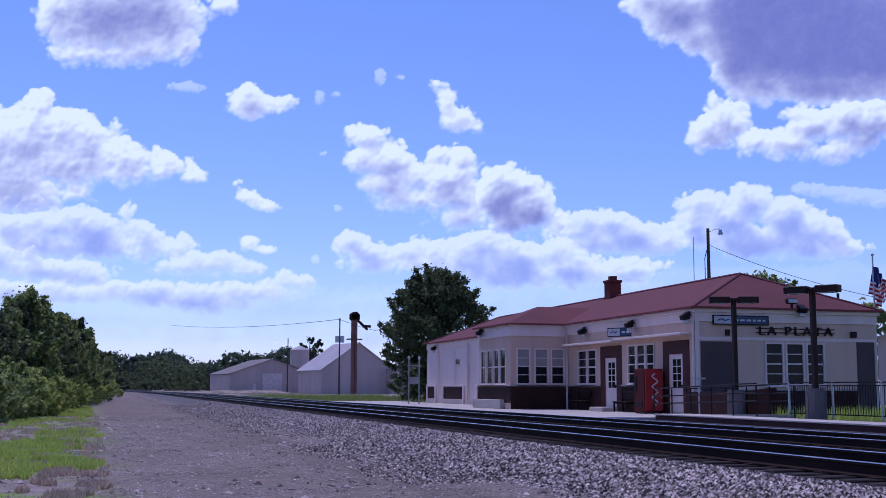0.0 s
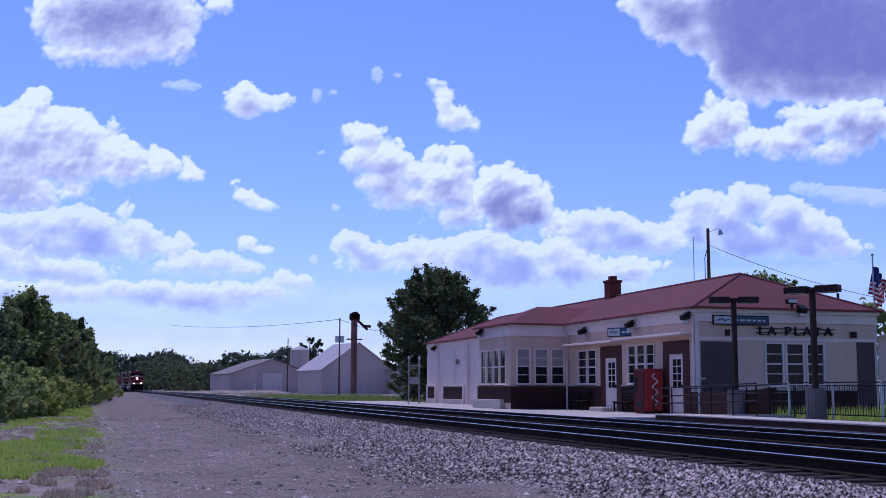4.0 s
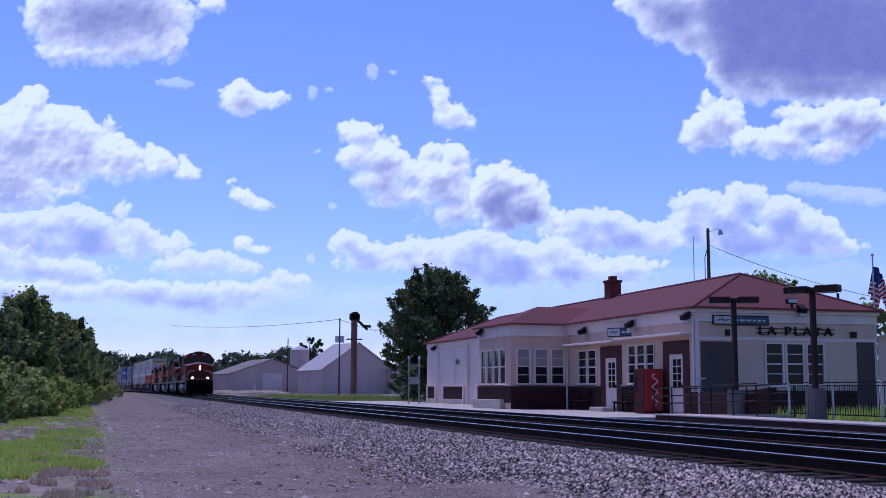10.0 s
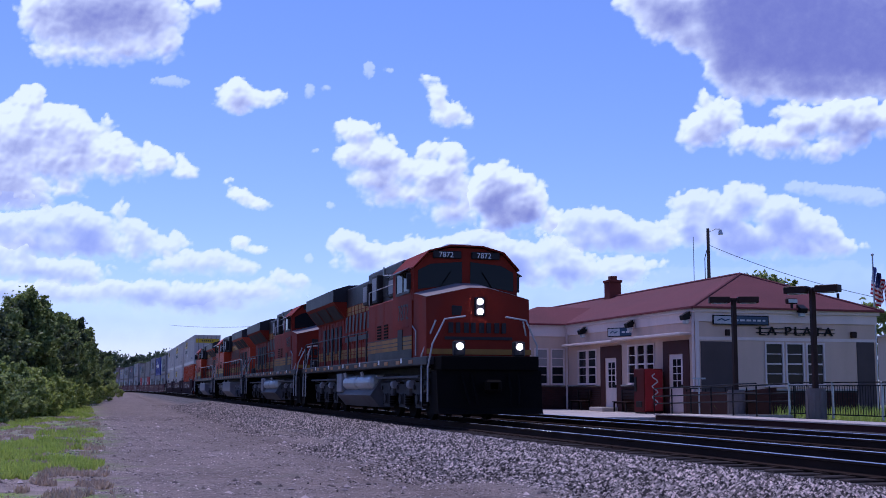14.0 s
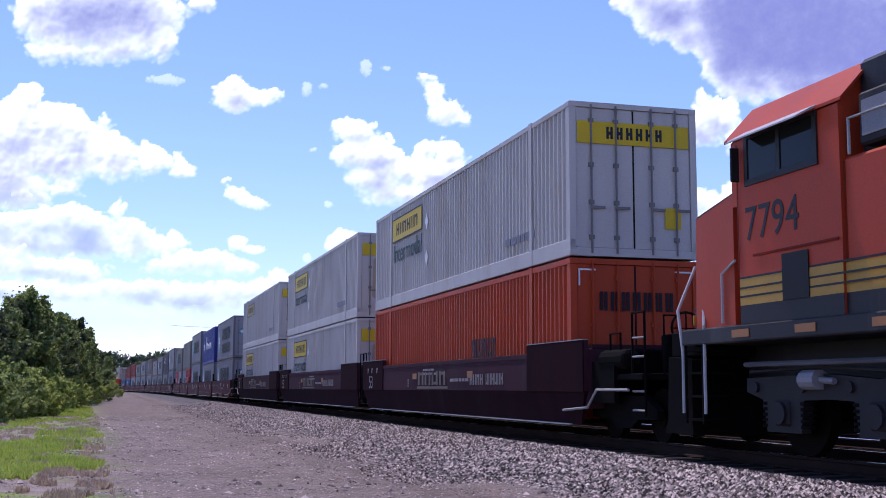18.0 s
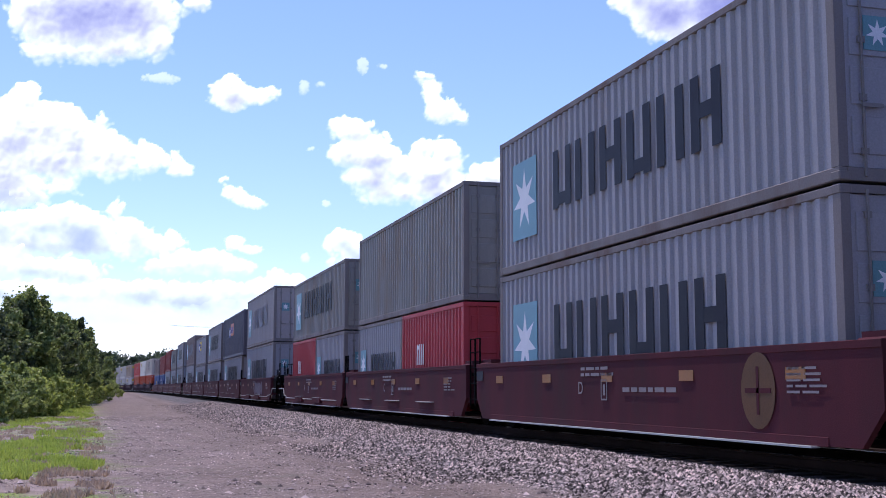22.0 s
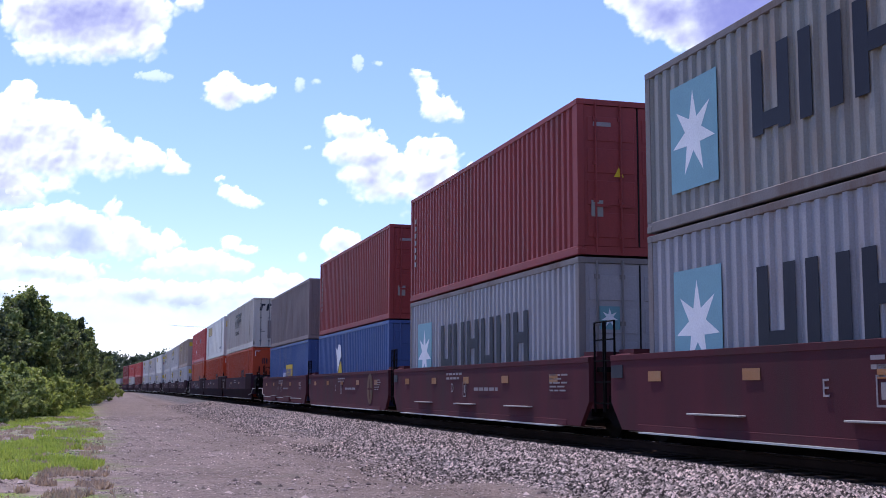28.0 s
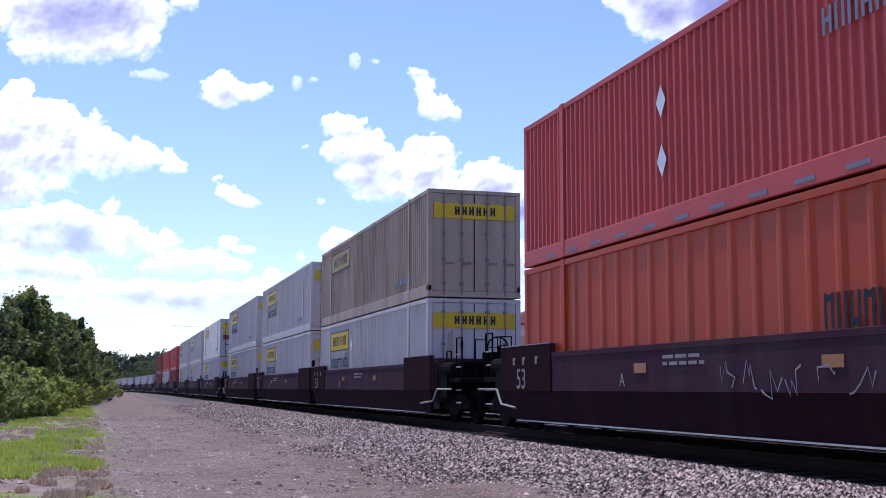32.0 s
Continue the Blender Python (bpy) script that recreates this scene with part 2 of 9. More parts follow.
# ---- ground ----
def ground_material():
    m = bpy.data.materials.new("gravel_and_grass_ground")
    m.use_nodes = True
    N, L = m.node_tree.nodes, m.node_tree.links
    b = N["Principled BSDF"]
    b.inputs["Roughness"].default_value = 0.95
    co = N.new("ShaderNodeTexCoord").outputs["Object"]

    def noise_node(scale, detail=4, rough=0.6):
        n = N.new("ShaderNodeTexNoise")
        n.inputs["Scale"].default_value = scale
        n.inputs["Detail"].default_value = detail
        n.inputs["Roughness"].default_value = rough
        L.new(co, n.inputs["Vector"])
        return n.outputs["Fac"]

    def rng(v, a, c, lo=0.0, hi=1.0):
        r = N.new("ShaderNodeMapRange")
        r.interpolation_type = 'SMOOTHSTEP'
        for k, x in zip(("From Min", "From Max", "To Min", "To Max"), (a, c, lo, hi)):
            r.inputs[k].default_value = x
        L.new(v, r.inputs["Value"])
        return r.outputs[0]

    def op(kind, a, c):
        q = N.new("ShaderNodeMath")
        q.operation = kind
        for i, x in enumerate((a, c)):
            if isinstance(x, (int, float)):
                q.inputs[i].default_value = x
            else:
                L.new(x, q.inputs[i])
        return q.outputs[0]

    def mix(fac, a, c):
        q = N.new("ShaderNodeMix")
        q.data_type = 'RGBA'
        L.new(fac, q.inputs["Factor"])
        for k, x in (("A", a), ("B", c)):
            if isinstance(x, tuple):
                q.inputs[k].default_value = (*x, 1)
            else:
                L.new(x, q.inputs[k])
        return q.outputs["Result"]

    sep = N.new("ShaderNodeSeparateXYZ")
    L.new(co, sep.inputs[0])
    x, y = sep.outputs["X"], sep.outputs["Y"]
    wob = op('MULTIPLY', op('SUBTRACT', noise_node(0.9, 6, 0.7), 0.5), 2.6)
    xw = op('ADD', op('ADD', x, wob), op('MULTIPLY', y, 0.012))
    lot = op('MAXIMUM', rng(xw, -0.5, 0.9), rng(noise_node(0.75, 5, 0.65), 0.6, 0.7))
    bed = rng(op('ADD', x, op('MULTIPLY', op('SUBTRACT', noise_node(1.3), 0.5), 2.2)), 4.6, 6.0)
    right = rng(x, 15.4, 15.9)
    # gravel of the lot: crushed fines with pale and rusty patches and wheel marks
    v = N.new("ShaderNodeTexVoronoi")
    v.inputs["Scale"].default_value = 26
    L.new(co, v.inputs["Vector"])
    speck = N.new("ShaderNodeSeparateColor")
    L.new(v.outputs["Color"], speck.inputs[0])
    fines = mix(rng(noise_node(0.5, 6), 0.35, 0.65), (0.135, 0.093, 0.076), (0.24, 0.174, 0.149))
    fines = mix(rng(noise_node(0.16, 5), 0.5, 0.64, 0, 0.75), fines, (0.1, 0.064, 0.042))
    stones = mix(speck.outputs[0], (0.075, 0.053, 0.043), (0.34, 0.265, 0.225))
    gravel = mix(rng(noise_node(2.5, 5), 0.38, 0.62, 0.35, 0.8), fines, stones)
    # clods, and the brown rut that wheels have left beside the stone bed
    gravel = mix(rng(noise_node(5.5, 6, 0.75), 0.56, 0.7, 0, 0.65), gravel, (0.075, 0.052, 0.042))
    gravel = mix(rng(noise_node(1.7, 6, 0.7), 0.54, 0.66, 0, 0.55), gravel, (0.15, 0.135, 0.1))
    gravel = mix(rng(noise_node(3.1, 6, 0.7), 0.58, 0.68, 0, 0.5), gravel, (0.3, 0.22, 0.2))
    rut = op('ADD', x, op('MULTIPLY', op('SUBTRACT', noise_node(0.7, 5), 0.5), 1.6))
    rut = op('MULTIPLY', rng(rut, 3.2, 3.75), op('SUBTRACT', 1.0, rng(rut, 3.95, 4.6)))
    gravel = mix(op('MULTIPLY', rut, rng(noise_node(3.3, 5), 0.4, 0.6, 0.1, 0.6)), gravel, (0.085, 0.053, 0.04))
    # stone bed under the ties
    v2 = N.new("ShaderNodeTexVoronoi")
    v2.inputs["Scale"].default_value = 14
    L.new(co, v2.inputs["Vector"])
    sp2 = N.new("ShaderNodeSeparateColor")
    L.new(v2.outputs["Color"], sp2.inputs[0])
    stone = mix(sp2.outputs[1], (0.02, 0.017, 0.018), (0.19, 0.17, 0.17))
    oily = mix(sp2.outputs[1], (0.012, 0.01, 0.009), (0.055, 0.045, 0.04))
    stone = mix(rng(op('ADD', x, op('MULTIPLY', op('SUBTRACT', noise_node(2.2), 0.5), 0.5)), 7.35, 7.75), stone, oily)
    grass = mix(rng(noise_node(1.1, 6), 0.35, 0.65), (0.11, 0.17, 0.03), (0.22, 0.28, 0.055))
    dry = mix(rng(noise_node(3.0, 5), 0.3, 0.7), (0.33, 0.25, 0.22), (0.2, 0.155, 0.115))
    grass = mix(rng(noise_node(0.42, 6, 0.7), 0.46, 0.56), grass, dry)
    c = mix(lot, grass, gravel)
    c = mix(bed, c, stone)
    verge = mix(rng(op('ADD', y, op('MULTIPLY', op('SUBTRACT', noise_node(0.08, 4), 0.5), 60.0)), 125, 165), grass, dry)
    c = mix(right, c, verge)
    L.new(c, b.inputs["Base Color"])
    bp = N.new("ShaderNodeBump")
    bp.inputs["Strength"].default_value = 0.8
    bp.inputs["Distance"].default_value = 0.03
    h = op('ADD', op('MULTIPLY', v.outputs["Distance"], -1.2), noise_node(9, 5))
    L.new(h, bp.inputs["Height"])
    L.new(bp.outputs[0], b.inputs["Normal"])
    return m


LOT_Z, BED_Z = -0.45, -0.2


def ground_z(x, y):
    """Lot, shoulder of the stone bed, bed and the land beyond; x is measured from the bend's line."""
    pts = [(-400, -0.5), (-8, -0.5), (-2.0, -0.42), (4.9, LOT_Z), (7.3, BED_Z), (15.0, BED_Z), (16.0, -0.3), (40, -0.3), (400, -0.5)]
    if x <= pts[0][0]:
        return pts[0][1]
    for (a, za), (c, zc) in zip(pts[:-1], pts[1:]):
        if x <= c:
            return za + (zc - za) * (x - a) / (c - a)
    return pts[-1][1]


def build_ground():
    xs = [-2500, -1200, -600, -300, -150, -80, -50, -35, -25, -18, -14, -11, -9] + [-8 + 0.5 * i for i in range(30)] + \
         [7.3, 8.5, 10, 12, 13.5, 15, 16, 18, 22, 30, 40, 60, 100, 200, 400, 900, 2500]
    ys = [-600, -200, -80, -30, -12, -4] + [0.7 * i for i in range(72)] + [52, 56, 60, 66, 72, 80, 90, 100, 115, 130, 145, 160, 180, 200, 225, 250, 280, 310, 350, 400, 470, 560, 700, 900, 1200, 1800, 3200]
    vs = []
    for y in ys:
        for x in xs:
            z = ground_z(x, y)
            if -9 < x < 7.2 and y < 60:
                z += 0.06 * (noise.noise(Vector((x * 0.35, y * 0.22, 3))) ) + 0.025 * noise.noise(Vector((x * 1.4, y * 1.1, 9)))
            vs.append((x + bend(min(y, 900)), y, z))
    n = len(xs)
    fs = [(j * n + i, j * n + i + 1, (j + 1) * n + i + 1, (j + 1) * n + i) for j in range(len(ys) - 1) for i in range(n - 1)]
    g = Geo()
    g.add(vs, fs)
    ob = new("ground", smooth(g.mesh("ground", ground_material())))
    return tagged(ob, "gravel lot with stone bed, worn grass and weeds", "ground", kind="structure")


def scatter_stones(name, count, place, size, material, label, category, flat=0.6):
    """Many faceted stones in one mesh; place(u, v) gives x, y, z and a size factor."""
    rng = np.random.default_rng(5)
    base = np.array([(1, 0, 0), (-1, 0, 0), (0, 1, 0), (0, -1, 0), (0, 0, 1), (0, 0, -0.6)], float)
    tri = np.array([(0, 2, 4), (2, 1, 4), (1, 3, 4), (3, 0, 4), (2, 0, 5), (1, 2, 5), (3, 1, 5), (0, 3, 5)])
    uv = rng.random((count, 2))
    c = np.array([place(u, v) for u, v in uv])
    sc = size * (0.5 + rng.random(count) * 1.0) * c[:, 3]
    V = np.empty((count, 6, 3))
    ang = rng.random(count) * 6.283
    jit = 1 + (rng.random((count, 6, 1)) - 0.5) * 0.7
    q = base[None] * jit * sc[:, None, None]
    q[:, :, 2] *= flat
    V[:, :, 0] = q[:, :, 0] * np.cos(ang)[:, None] - q[:, :, 1] * np.sin(ang)[:, None] + c[:, 0:1]
    V[:, :, 1] = q[:, :, 0] * np.sin(ang)[:, None] + q[:, :, 1] * np.cos(ang)[:, None] + c[:, 1:2]
    V[:, :, 2] = q[:, :, 2] + c[:, 2:3] + sc[:, None] * 0.15
    F = (tri[None] + 6 * np.arange(count)[:, None, None]).reshape(-1, 3)
    me = bpy.data.meshes.new(name)
    me.from_pydata(V.reshape(-1, 3).tolist(), [], F.tolist())
    me.materials.append(material)
    return tagged(new(name, me), label, category, kind="stuff")


def ballast_at(u, v):
    y = 6 + 84 * v ** 2.0
    x = 7.75 - 2.5 * u - 1.5 * (max(0.0, u - 0.72) / 0.28) ** 2
    x += 0.45 * noise.noise(Vector((y * 0.5, 2, 7))) * min(1.0, u * 1.5)
    x -= 1.9 * (max(0.0, noise.cell(Vector((u * 7907.0, v * 6151.0, 2.0))) - 0.72) / 0.28) ** 3
    return x, y, ground_z(x, y) + 0.005, 1.0 - 0.45 * max(0.0, u - 0.72) / 0.28


def pebble_at(u, v):
    y = 7.5 + 46 * v ** 1.9
    x = -1.6 + 7.9 * u
    lie = 0.06 * noise.noise(Vector((x * 0.35, y * 0.22, 3))) + 0.025 * noise.noise(Vector((x * 1.4, y * 1.1, 9)))
    odd = noise.cell(Vector((u * 9973.0, v * 7919.0, 4.0)))
    return x, y, ground_z(x, y) + lie - 0.004, 0.35 + 0.4 * odd + (1.1 if odd > 0.985 else 0.0)


build_ground()
scatter_stones("ballast_stones", 120000, ballast_at, 0.027, STONE, "grey crushed stone ballast along the track", "ballast", 0.8)
scatter_stones("lot_gravel", 90000, pebble_at, 0.022, PEBBLE, "pale loose gravel of the unpaved lot", "gravel")


# ---- tracks ----
RAIL_SECTION = [(-0.07, -0.17), (0.07, -0.17), (0.07, -0.155), (0.012, -0.135), (0.012, -0.045), (0.036, -0.035), (0.036, -0.006),
                (0.03, 0), (-0.03, 0), (-0.036, -0.006), (-0.036, -0.035), (-0.012, -0.045), (-0.012, -0.135), (-0.07, -0.155)]


def rail_mesh(x0):
    ys = [-60, 0, 40, 80, 120] + list(range(158, 620, 14))
    g = Geo()
    n = len(RAIL_SECTION)
    vs = []
    for y in ys:
        for a, z in RAIL_SECTION:
            vs.append((x0 + bend(y) + a, y, z))
    for j in range(len(ys) - 1):
        for i in range(n):
            k = (i + 1) % n
            g.add([], [])
            g.f.append((j * n + i, j * n + k, (j + 1) * n + k, (j + 1) * n + i))
            g.m.append(1 if i in (7, 8) else 0)
    g.v = vs
    return g.mesh("rail", RAIL_STEEL, RAIL_TOP)


def build_track(name, xc, label):
    t = thing(name, label, "railway track", kind="structure")
    for s in (-1, 1):
        part("rail", rail_mesh(xc + s * 0.755), None, t, "steel rail with a polished head")
    tie = Geo().box(-1.3, 1.3, -0.115, 0.115, -0.36, -0.168, c=0.015).mesh("tie", TIE_WOOD)
    plate = Geo().box(-0.17, 0.17, -0.09, 0.09, -0.168, -0.155).mesh("tie_plate", RAIL_STEEL)
    rnd = random.Random(3)
    y = 3.0
    rest = Geo()
    while y < 230:
        m = pose(xc + bend(y) + rnd.uniform(-0.05, 0.05), y, rnd.uniform(-0.012, 0.0), 0, 0, rnd.uniform(-1.5, 1.5))
        if y < 62:
            t1 = part("tie", tie, None, t, at=m)
            if y < 34:
                for s in (-1, 1):
                    part("tie_plate", plate, None, t1, at=pose(s * 0.755, 0, 0))
        else:
            p = m.translation
            rest.box(p.x - 1.3, p.x + 1.3, p.y - 0.11, p.y + 0.11, -0.36, -0.168)
        y += 0.53
    part("far_ties", rest, TIE_WOOD, t)["kind"] = "stuff"
    return t


build_track("track_1", TRACK_X, "main line track with rusty rails on wooden ties")
build_track("track_2", TRACK2_X, "second track with rusty rails on wooden ties")


# ---- depot ----
DX0, DX1, DY0, DY1 = 22.0, 30.2, 40.93, 81.0
BX0, BY0, BY1 = 19.0, 54.3, 59.4
WZ0, WZ1 = -0.15, 4.0


def wall_boxes(g, axis, at, thick, a0, a1, z0, z1, holes):
    """A wall in the plane axis = at, from a0 to a1, thickened by thick, with holes (a, b, z, z)."""
    def bx(p, q, r, s):
        if q - p < 1e-4 or s - r < 1e-4:
            return
        u, w = sorted((at, at + thick))
        if axis == "x":
            g.box(u, w, p, q, r, s)
        else:
            g.box(p, q, u, w, r, s)
    cuts = sorted({a0, a1} | {h[0] for h in holes} | {h[1] for h in holes})
    for p, q in zip(cuts[:-1], cuts[1:]):
        inside = sorted(h[2:] for h in holes if h[0] <= p + 1e-6 and h[1] >= q - 1e-6)
        z = z0
        for h0, h1 in inside:
            bx(p, q, z, h0)
            z = h1
        bx(p, q, z, z1)
    return g


def window(parent, axis, at, out, a0, a1, z0, z1, cols, rows, name="window", bar=0.035):
    """A framed window in a wall; out is -1 or 1, the side on which the street lies."""
    def bx(g, p, q, r, s, d0, d1, c=0.0):
        u, w = sorted((at - out * d0, at - out * d1))
        if axis == "x":
            g.box(u, w, p, q, r, s, c)
        else:
            g.box(p, q, u, w, r, s, c)
    f = 0.07
    fr = Geo()
    bx(fr, a0, a0 + f, z0, z1, -0.03, 0.1)
    bx(fr, a1 - f, a1, z0, z1, -0.03, 0.1)
    bx(fr, a0 + f, a1 - f, z1 - f, z1, -0.03, 0.1)
    bx(fr, a0 + f, a1 - f, z0, z0 + f, -0.03, 0.1)
    w = part(name, fr, WHITE_PAINT, parent, "white wooden window frame")
    for i in range(1, cols):
        a = a0 + f + (a1 - a0 - 2 * f) * i / cols
        mu = Geo()
        bx(mu, a - bar / 2, a + bar / 2, z0 + f, z1 - f, 0.0, 0.06)
        part("muntin", mu, WHITE_PAINT, w)
    for i in range(1, rows):
        z = z0 + f + (z1 - z0 - 2 * f) * i / rows
        t = bar if i * 2 != rows else bar * 1.8
        mu = Geo()
        bx(mu, a0 + f, a1 - f, z - t / 2, z + t / 2, -0.004, 0.064)
        part("muntin", mu, WHITE_PAINT, w)
    for i in range(cols):
        pa = a0 + f + (a1 - a0 - 2 * f) * i / cols
        pb = a0 + f + (a1 - a0 - 2 * f) * (i + 1) / cols
        gl = Geo()
        bx(gl, pa + bar / 2 + 0.002, pb - bar / 2 - 0.002, z0 + f, z1 - f, 0.03, 0.036)
        part("pane", gl, GLASS, w)
    si = Geo()
    bx(si, a0 - 0.06, a1 + 0.06, z0 - 0.07, z0, -0.09, 0.1, 0.01)
    part("sill", si, WHITE_PAINT, w)
    return w


def door(parent, axis, at, out, a0, a1, z0, z1, label):
    def bx(g, p, q, r, s, d0, d1, c=0.0):
        u, w = sorted((at - out * d0, at - out * d1))
        if axis == "x":
            g.box(u, w, p, q, r, s, c)
        else:
            g.box(p, q, u, w, r, s, c)
    d = Geo()
    wd = a1 - a0
    gx0, gx1, gz0, gz1 = a0 + 0.2 * wd, a1 - 0.2 * wd, z0 + 0.95, z1 - 0.2
    for p, q, r, s in ((a0, gx0, z0, z1), (gx1, a1, z0, z1), (gx0, gx1, z0, gz0), (gx0, gx1, gz1, z1)):
        bx(d, p, q, r, s, 0.02, 0.065)
    bx(d, a0 + 0.15 * wd, a1 - 0.15 * wd, z0 + 0.15, z0 + 0.8, 0.012, 0.02)
    ob = part("door", d, WHITE_PAINT, parent, label)
    mu = Geo()
    a = (gx0 + gx1) / 2
    bx(mu, a - 0.015, a + 0.015, gz0, gz1, 0.015, 0.05)
    part("muntin", mu, WHITE_PAINT, ob)
    for i in range(1, 4):
        z = gz0 + (gz1 - gz0) * i / 4
        mu = Geo()
        bx(mu, gx0, gx1, z - 0.02, z + 0.02, 0.012, 0.052)
        part("muntin", mu, WHITE_PAINT, ob)
    gl = Geo()
    bx(gl, gx0, gx1, gz0, gz1, 0.035, 0.041)
    part("pane", gl, GLASS, ob)
    k = Geo()
    bx(k, a0 + 0.06 * wd, a0 + 0.14 * wd, z0 + 0.95, z0 + 1.08, -0.05, 0.02, 0.01)
    part("handle", k, BLACK_METAL, ob)
    return ob


def text_mesh(body, size, depth=0.01, spacing=1.0):
    cu = bpy.data.curves.new("lettering", 'FONT')
    cu.body, cu.size, cu.extrude, cu.space_character = body, size, depth, spacing
    tmp = bpy.data.objects.new("lettering", cu)
    scene.collection.objects.link(tmp)
    bpy.context.view_layer.update()
    me = bpy.data.meshes.new_from_object(tmp.evaluated_get(bpy.context.evaluated_depsgraph_get()))
    bpy.data.objects.remove(tmp)
    bpy.data.curves.remove(cu)
    return me


FACE_MINUS_Y = Matrix.Rotation(radians(90), 4, 'X')                                       # reads from -y
FACE_MINUS_X = Matrix.Rotation(radians(-90), 4, 'Z') @ Matrix.Rotation(radians(90), 4, 'X')  # reads from -x


def brick_band(parent, axis, at, out, a0, a1, z0, z1, near):
    """Courses of dark brick on a backing; near ones are pieces of their own."""
    bk = Geo()
    u, w = sorted((at - out * -0.004, at - out * 0.2))
    if axis == "x":
        bk.box(at - 0.03, at - 0.004, a0, a1, z0, z1)
    else:
        bk.box(a0, a1, at - 0.03, at - 0.004, z0, z1)
    part("mortar_bed", bk, MORTAR, parent)
    rest = Geo()
    bl, bh, j = 0.29, 0.098, 0.014
    z, row = z0, 0
    while z + bh <= z1 + 0.01:
        a = a0 - (bl / 2 if row % 2 else 0)
        while a < a1 - 0.05:
            p, q = max(a0, a) + j / 2, min(a1, a + bl) - j / 2
            if q - p > 0.05:
                if axis == "x":
                    rest.box(at - 0.045, at - 0.028, p, q, z + j / 2, min(z1, z + bh) - j / 2)
                else:
                    rest.box(p, q, at - 0.045, at - 0.028, z + j / 2, min(z1, z + bh) - j / 2)
            a += bl
        z += bh
        row += 1
    part("bricks", rest, BRICK_DARK, parent, "dark brown brick courses")["kind"] = "stuff"


def build_depot():
    d = thing("depot", "cream and white station depot with a red shingle roof", "station building")
    T = 0.25
    # front wall towards the tracks: south part, then the part beyond the bay
    doors_f = [(48.35, 49.6), (42.0, 43.2)]
    wins_f = [(44.5, 47.2, 1.05, 2.78, 3), (50.6, 52.9, 1.05, 2.72, 2)]
    holes = [(a, b, WZ0 + 0.1, 2.25) for a, b in doors_f] + [(w[0], w[1], w[2], w[3]) for w in wins_f]
    g = wall_boxes(Geo(), "x", DX0, T, DY0, BY0, WZ0, WZ1, holes)
    part("wall", g, STUCCO, d, "cream stucco front wall")
    far_holes = [(69.4, 71.0, WZ0 + 0.1, 2.5), (77.1, 78.3, WZ0 + 0.1, 2.5), (72.8, 73.9, 2.4, 2.85)]
    g = wall_boxes(Geo(), "x", DX0, T, BY1, DY1, WZ0, WZ1, far_holes)
    part("wall", g, WHITE_PAINT, d, "white painted siding wall of the freight end")
    sid = Geo()
    z = 1.0
    while z < 3.3:
        for a, b in ((BY1, 69.2), (71.2, 72.7), (74.0, 76.9), (78.5, DY1)):
            sid.box(DX0 - 0.03, DX0 - 0.002, a + 0.02, b - 0.02, z, z + 0.19)
        z += 0.2
    part("siding", sid, WHITE_PAINT, d, "white lapped siding boards")["kind"] = "stuff"
    for a, b in ((69.4, 71.0), (77.1, 78.3)):
        dd = Geo().box(DX0 + 0.05, DX0 + 0.11, a, b, WZ0 + 0.1, 2.5)
        for i in range(1, 4):
            zz = WZ0 + 0.1 + i * 0.63
            dd.box(DX0 + 0.03, DX0 + 0.05, a + 0.06, b - 0.06, zz - 0.5, zz - 0.08)
        part("freight_door", dd, WHITE_PAINT, d, "white panelled freight door")
    window(d, "x", DX0, -1, 72.8, 73.9, 2.4, 2.85, 1, 1)
    # end wall towards the camera
    wins_e = [(25.04, 25.9), (25.98, 26.84), (26.92, 27.78)]
    holes = [(a, b, 1.0, 2.72) for a, b in wins_e]
    g = wall_boxes(Geo(), "y", DY0, T, DX0 + T, DX1, WZ0, WZ1, holes)
    part("wall", g, STUCCO, d, "cream stucco end wall")
    for a, b in wins_e:
        window(d, "y", DY0, -1, a, b, 1.0, 2.72, 1, 4)
    part("brown_panel", Geo().box(22.2, 23.6, DY0 - 0.03, DY0 - 0.003, WZ0, 2.72, c=0.01), GREY_PANEL, d, "dark grey-brown boarded panel")
    part("brown_panel", Geo().box(29.28, 30.12, DY0 - 0.03, DY0 - 0.003, WZ0, 2.78, c=0.01), GREY_PANEL, d, "dark grey-brown boarded panel")
    part("wall", Geo().box(DX1 - T, DX1, DY0 + T, DY1, WZ0, WZ1), STUCCO, d)
    part("wall", Geo().box(DX0 + T, DX1 - T, DY1 - T, DY1, WZ0, WZ1), STUCCO, d)
    brick_band(d, "y", DY0, -1, 23.66, 29.22, WZ0, 0.8, True)
    part("cap", Geo().box(23.66, 29.22, DY0 - 0.09, DY0 - 0.003, 0.8, 0.87, c=0.012), CONCRETE, d)
    # bay
    holes = [(55.0 + i * 1.06, 55.9 + i * 1.06, 1.05, 2.85) for i in range(4)]
    g = wall_boxes(Geo(), "x", BX0, 0.2, BY0, BY1, WZ0, WZ1, holes)
    part("bay_wall", g, STUCCO, d)
    for a, b, z0, z1 in holes:
        window(d, "x", BX0, -1, a, b, z0, z1, 1, 2)
    bw = [(19.3, 20.05), (20.25, 21.0), (21.12, 21.87)]
    g = wall_boxes(Geo(), "y", BY0, 0.2, BX0 + 0.2, DX0, WZ0, WZ1, [(a, b, 1.05, 2.85) for a, b in bw])
    part("bay_wall", g, STUCCO, d)
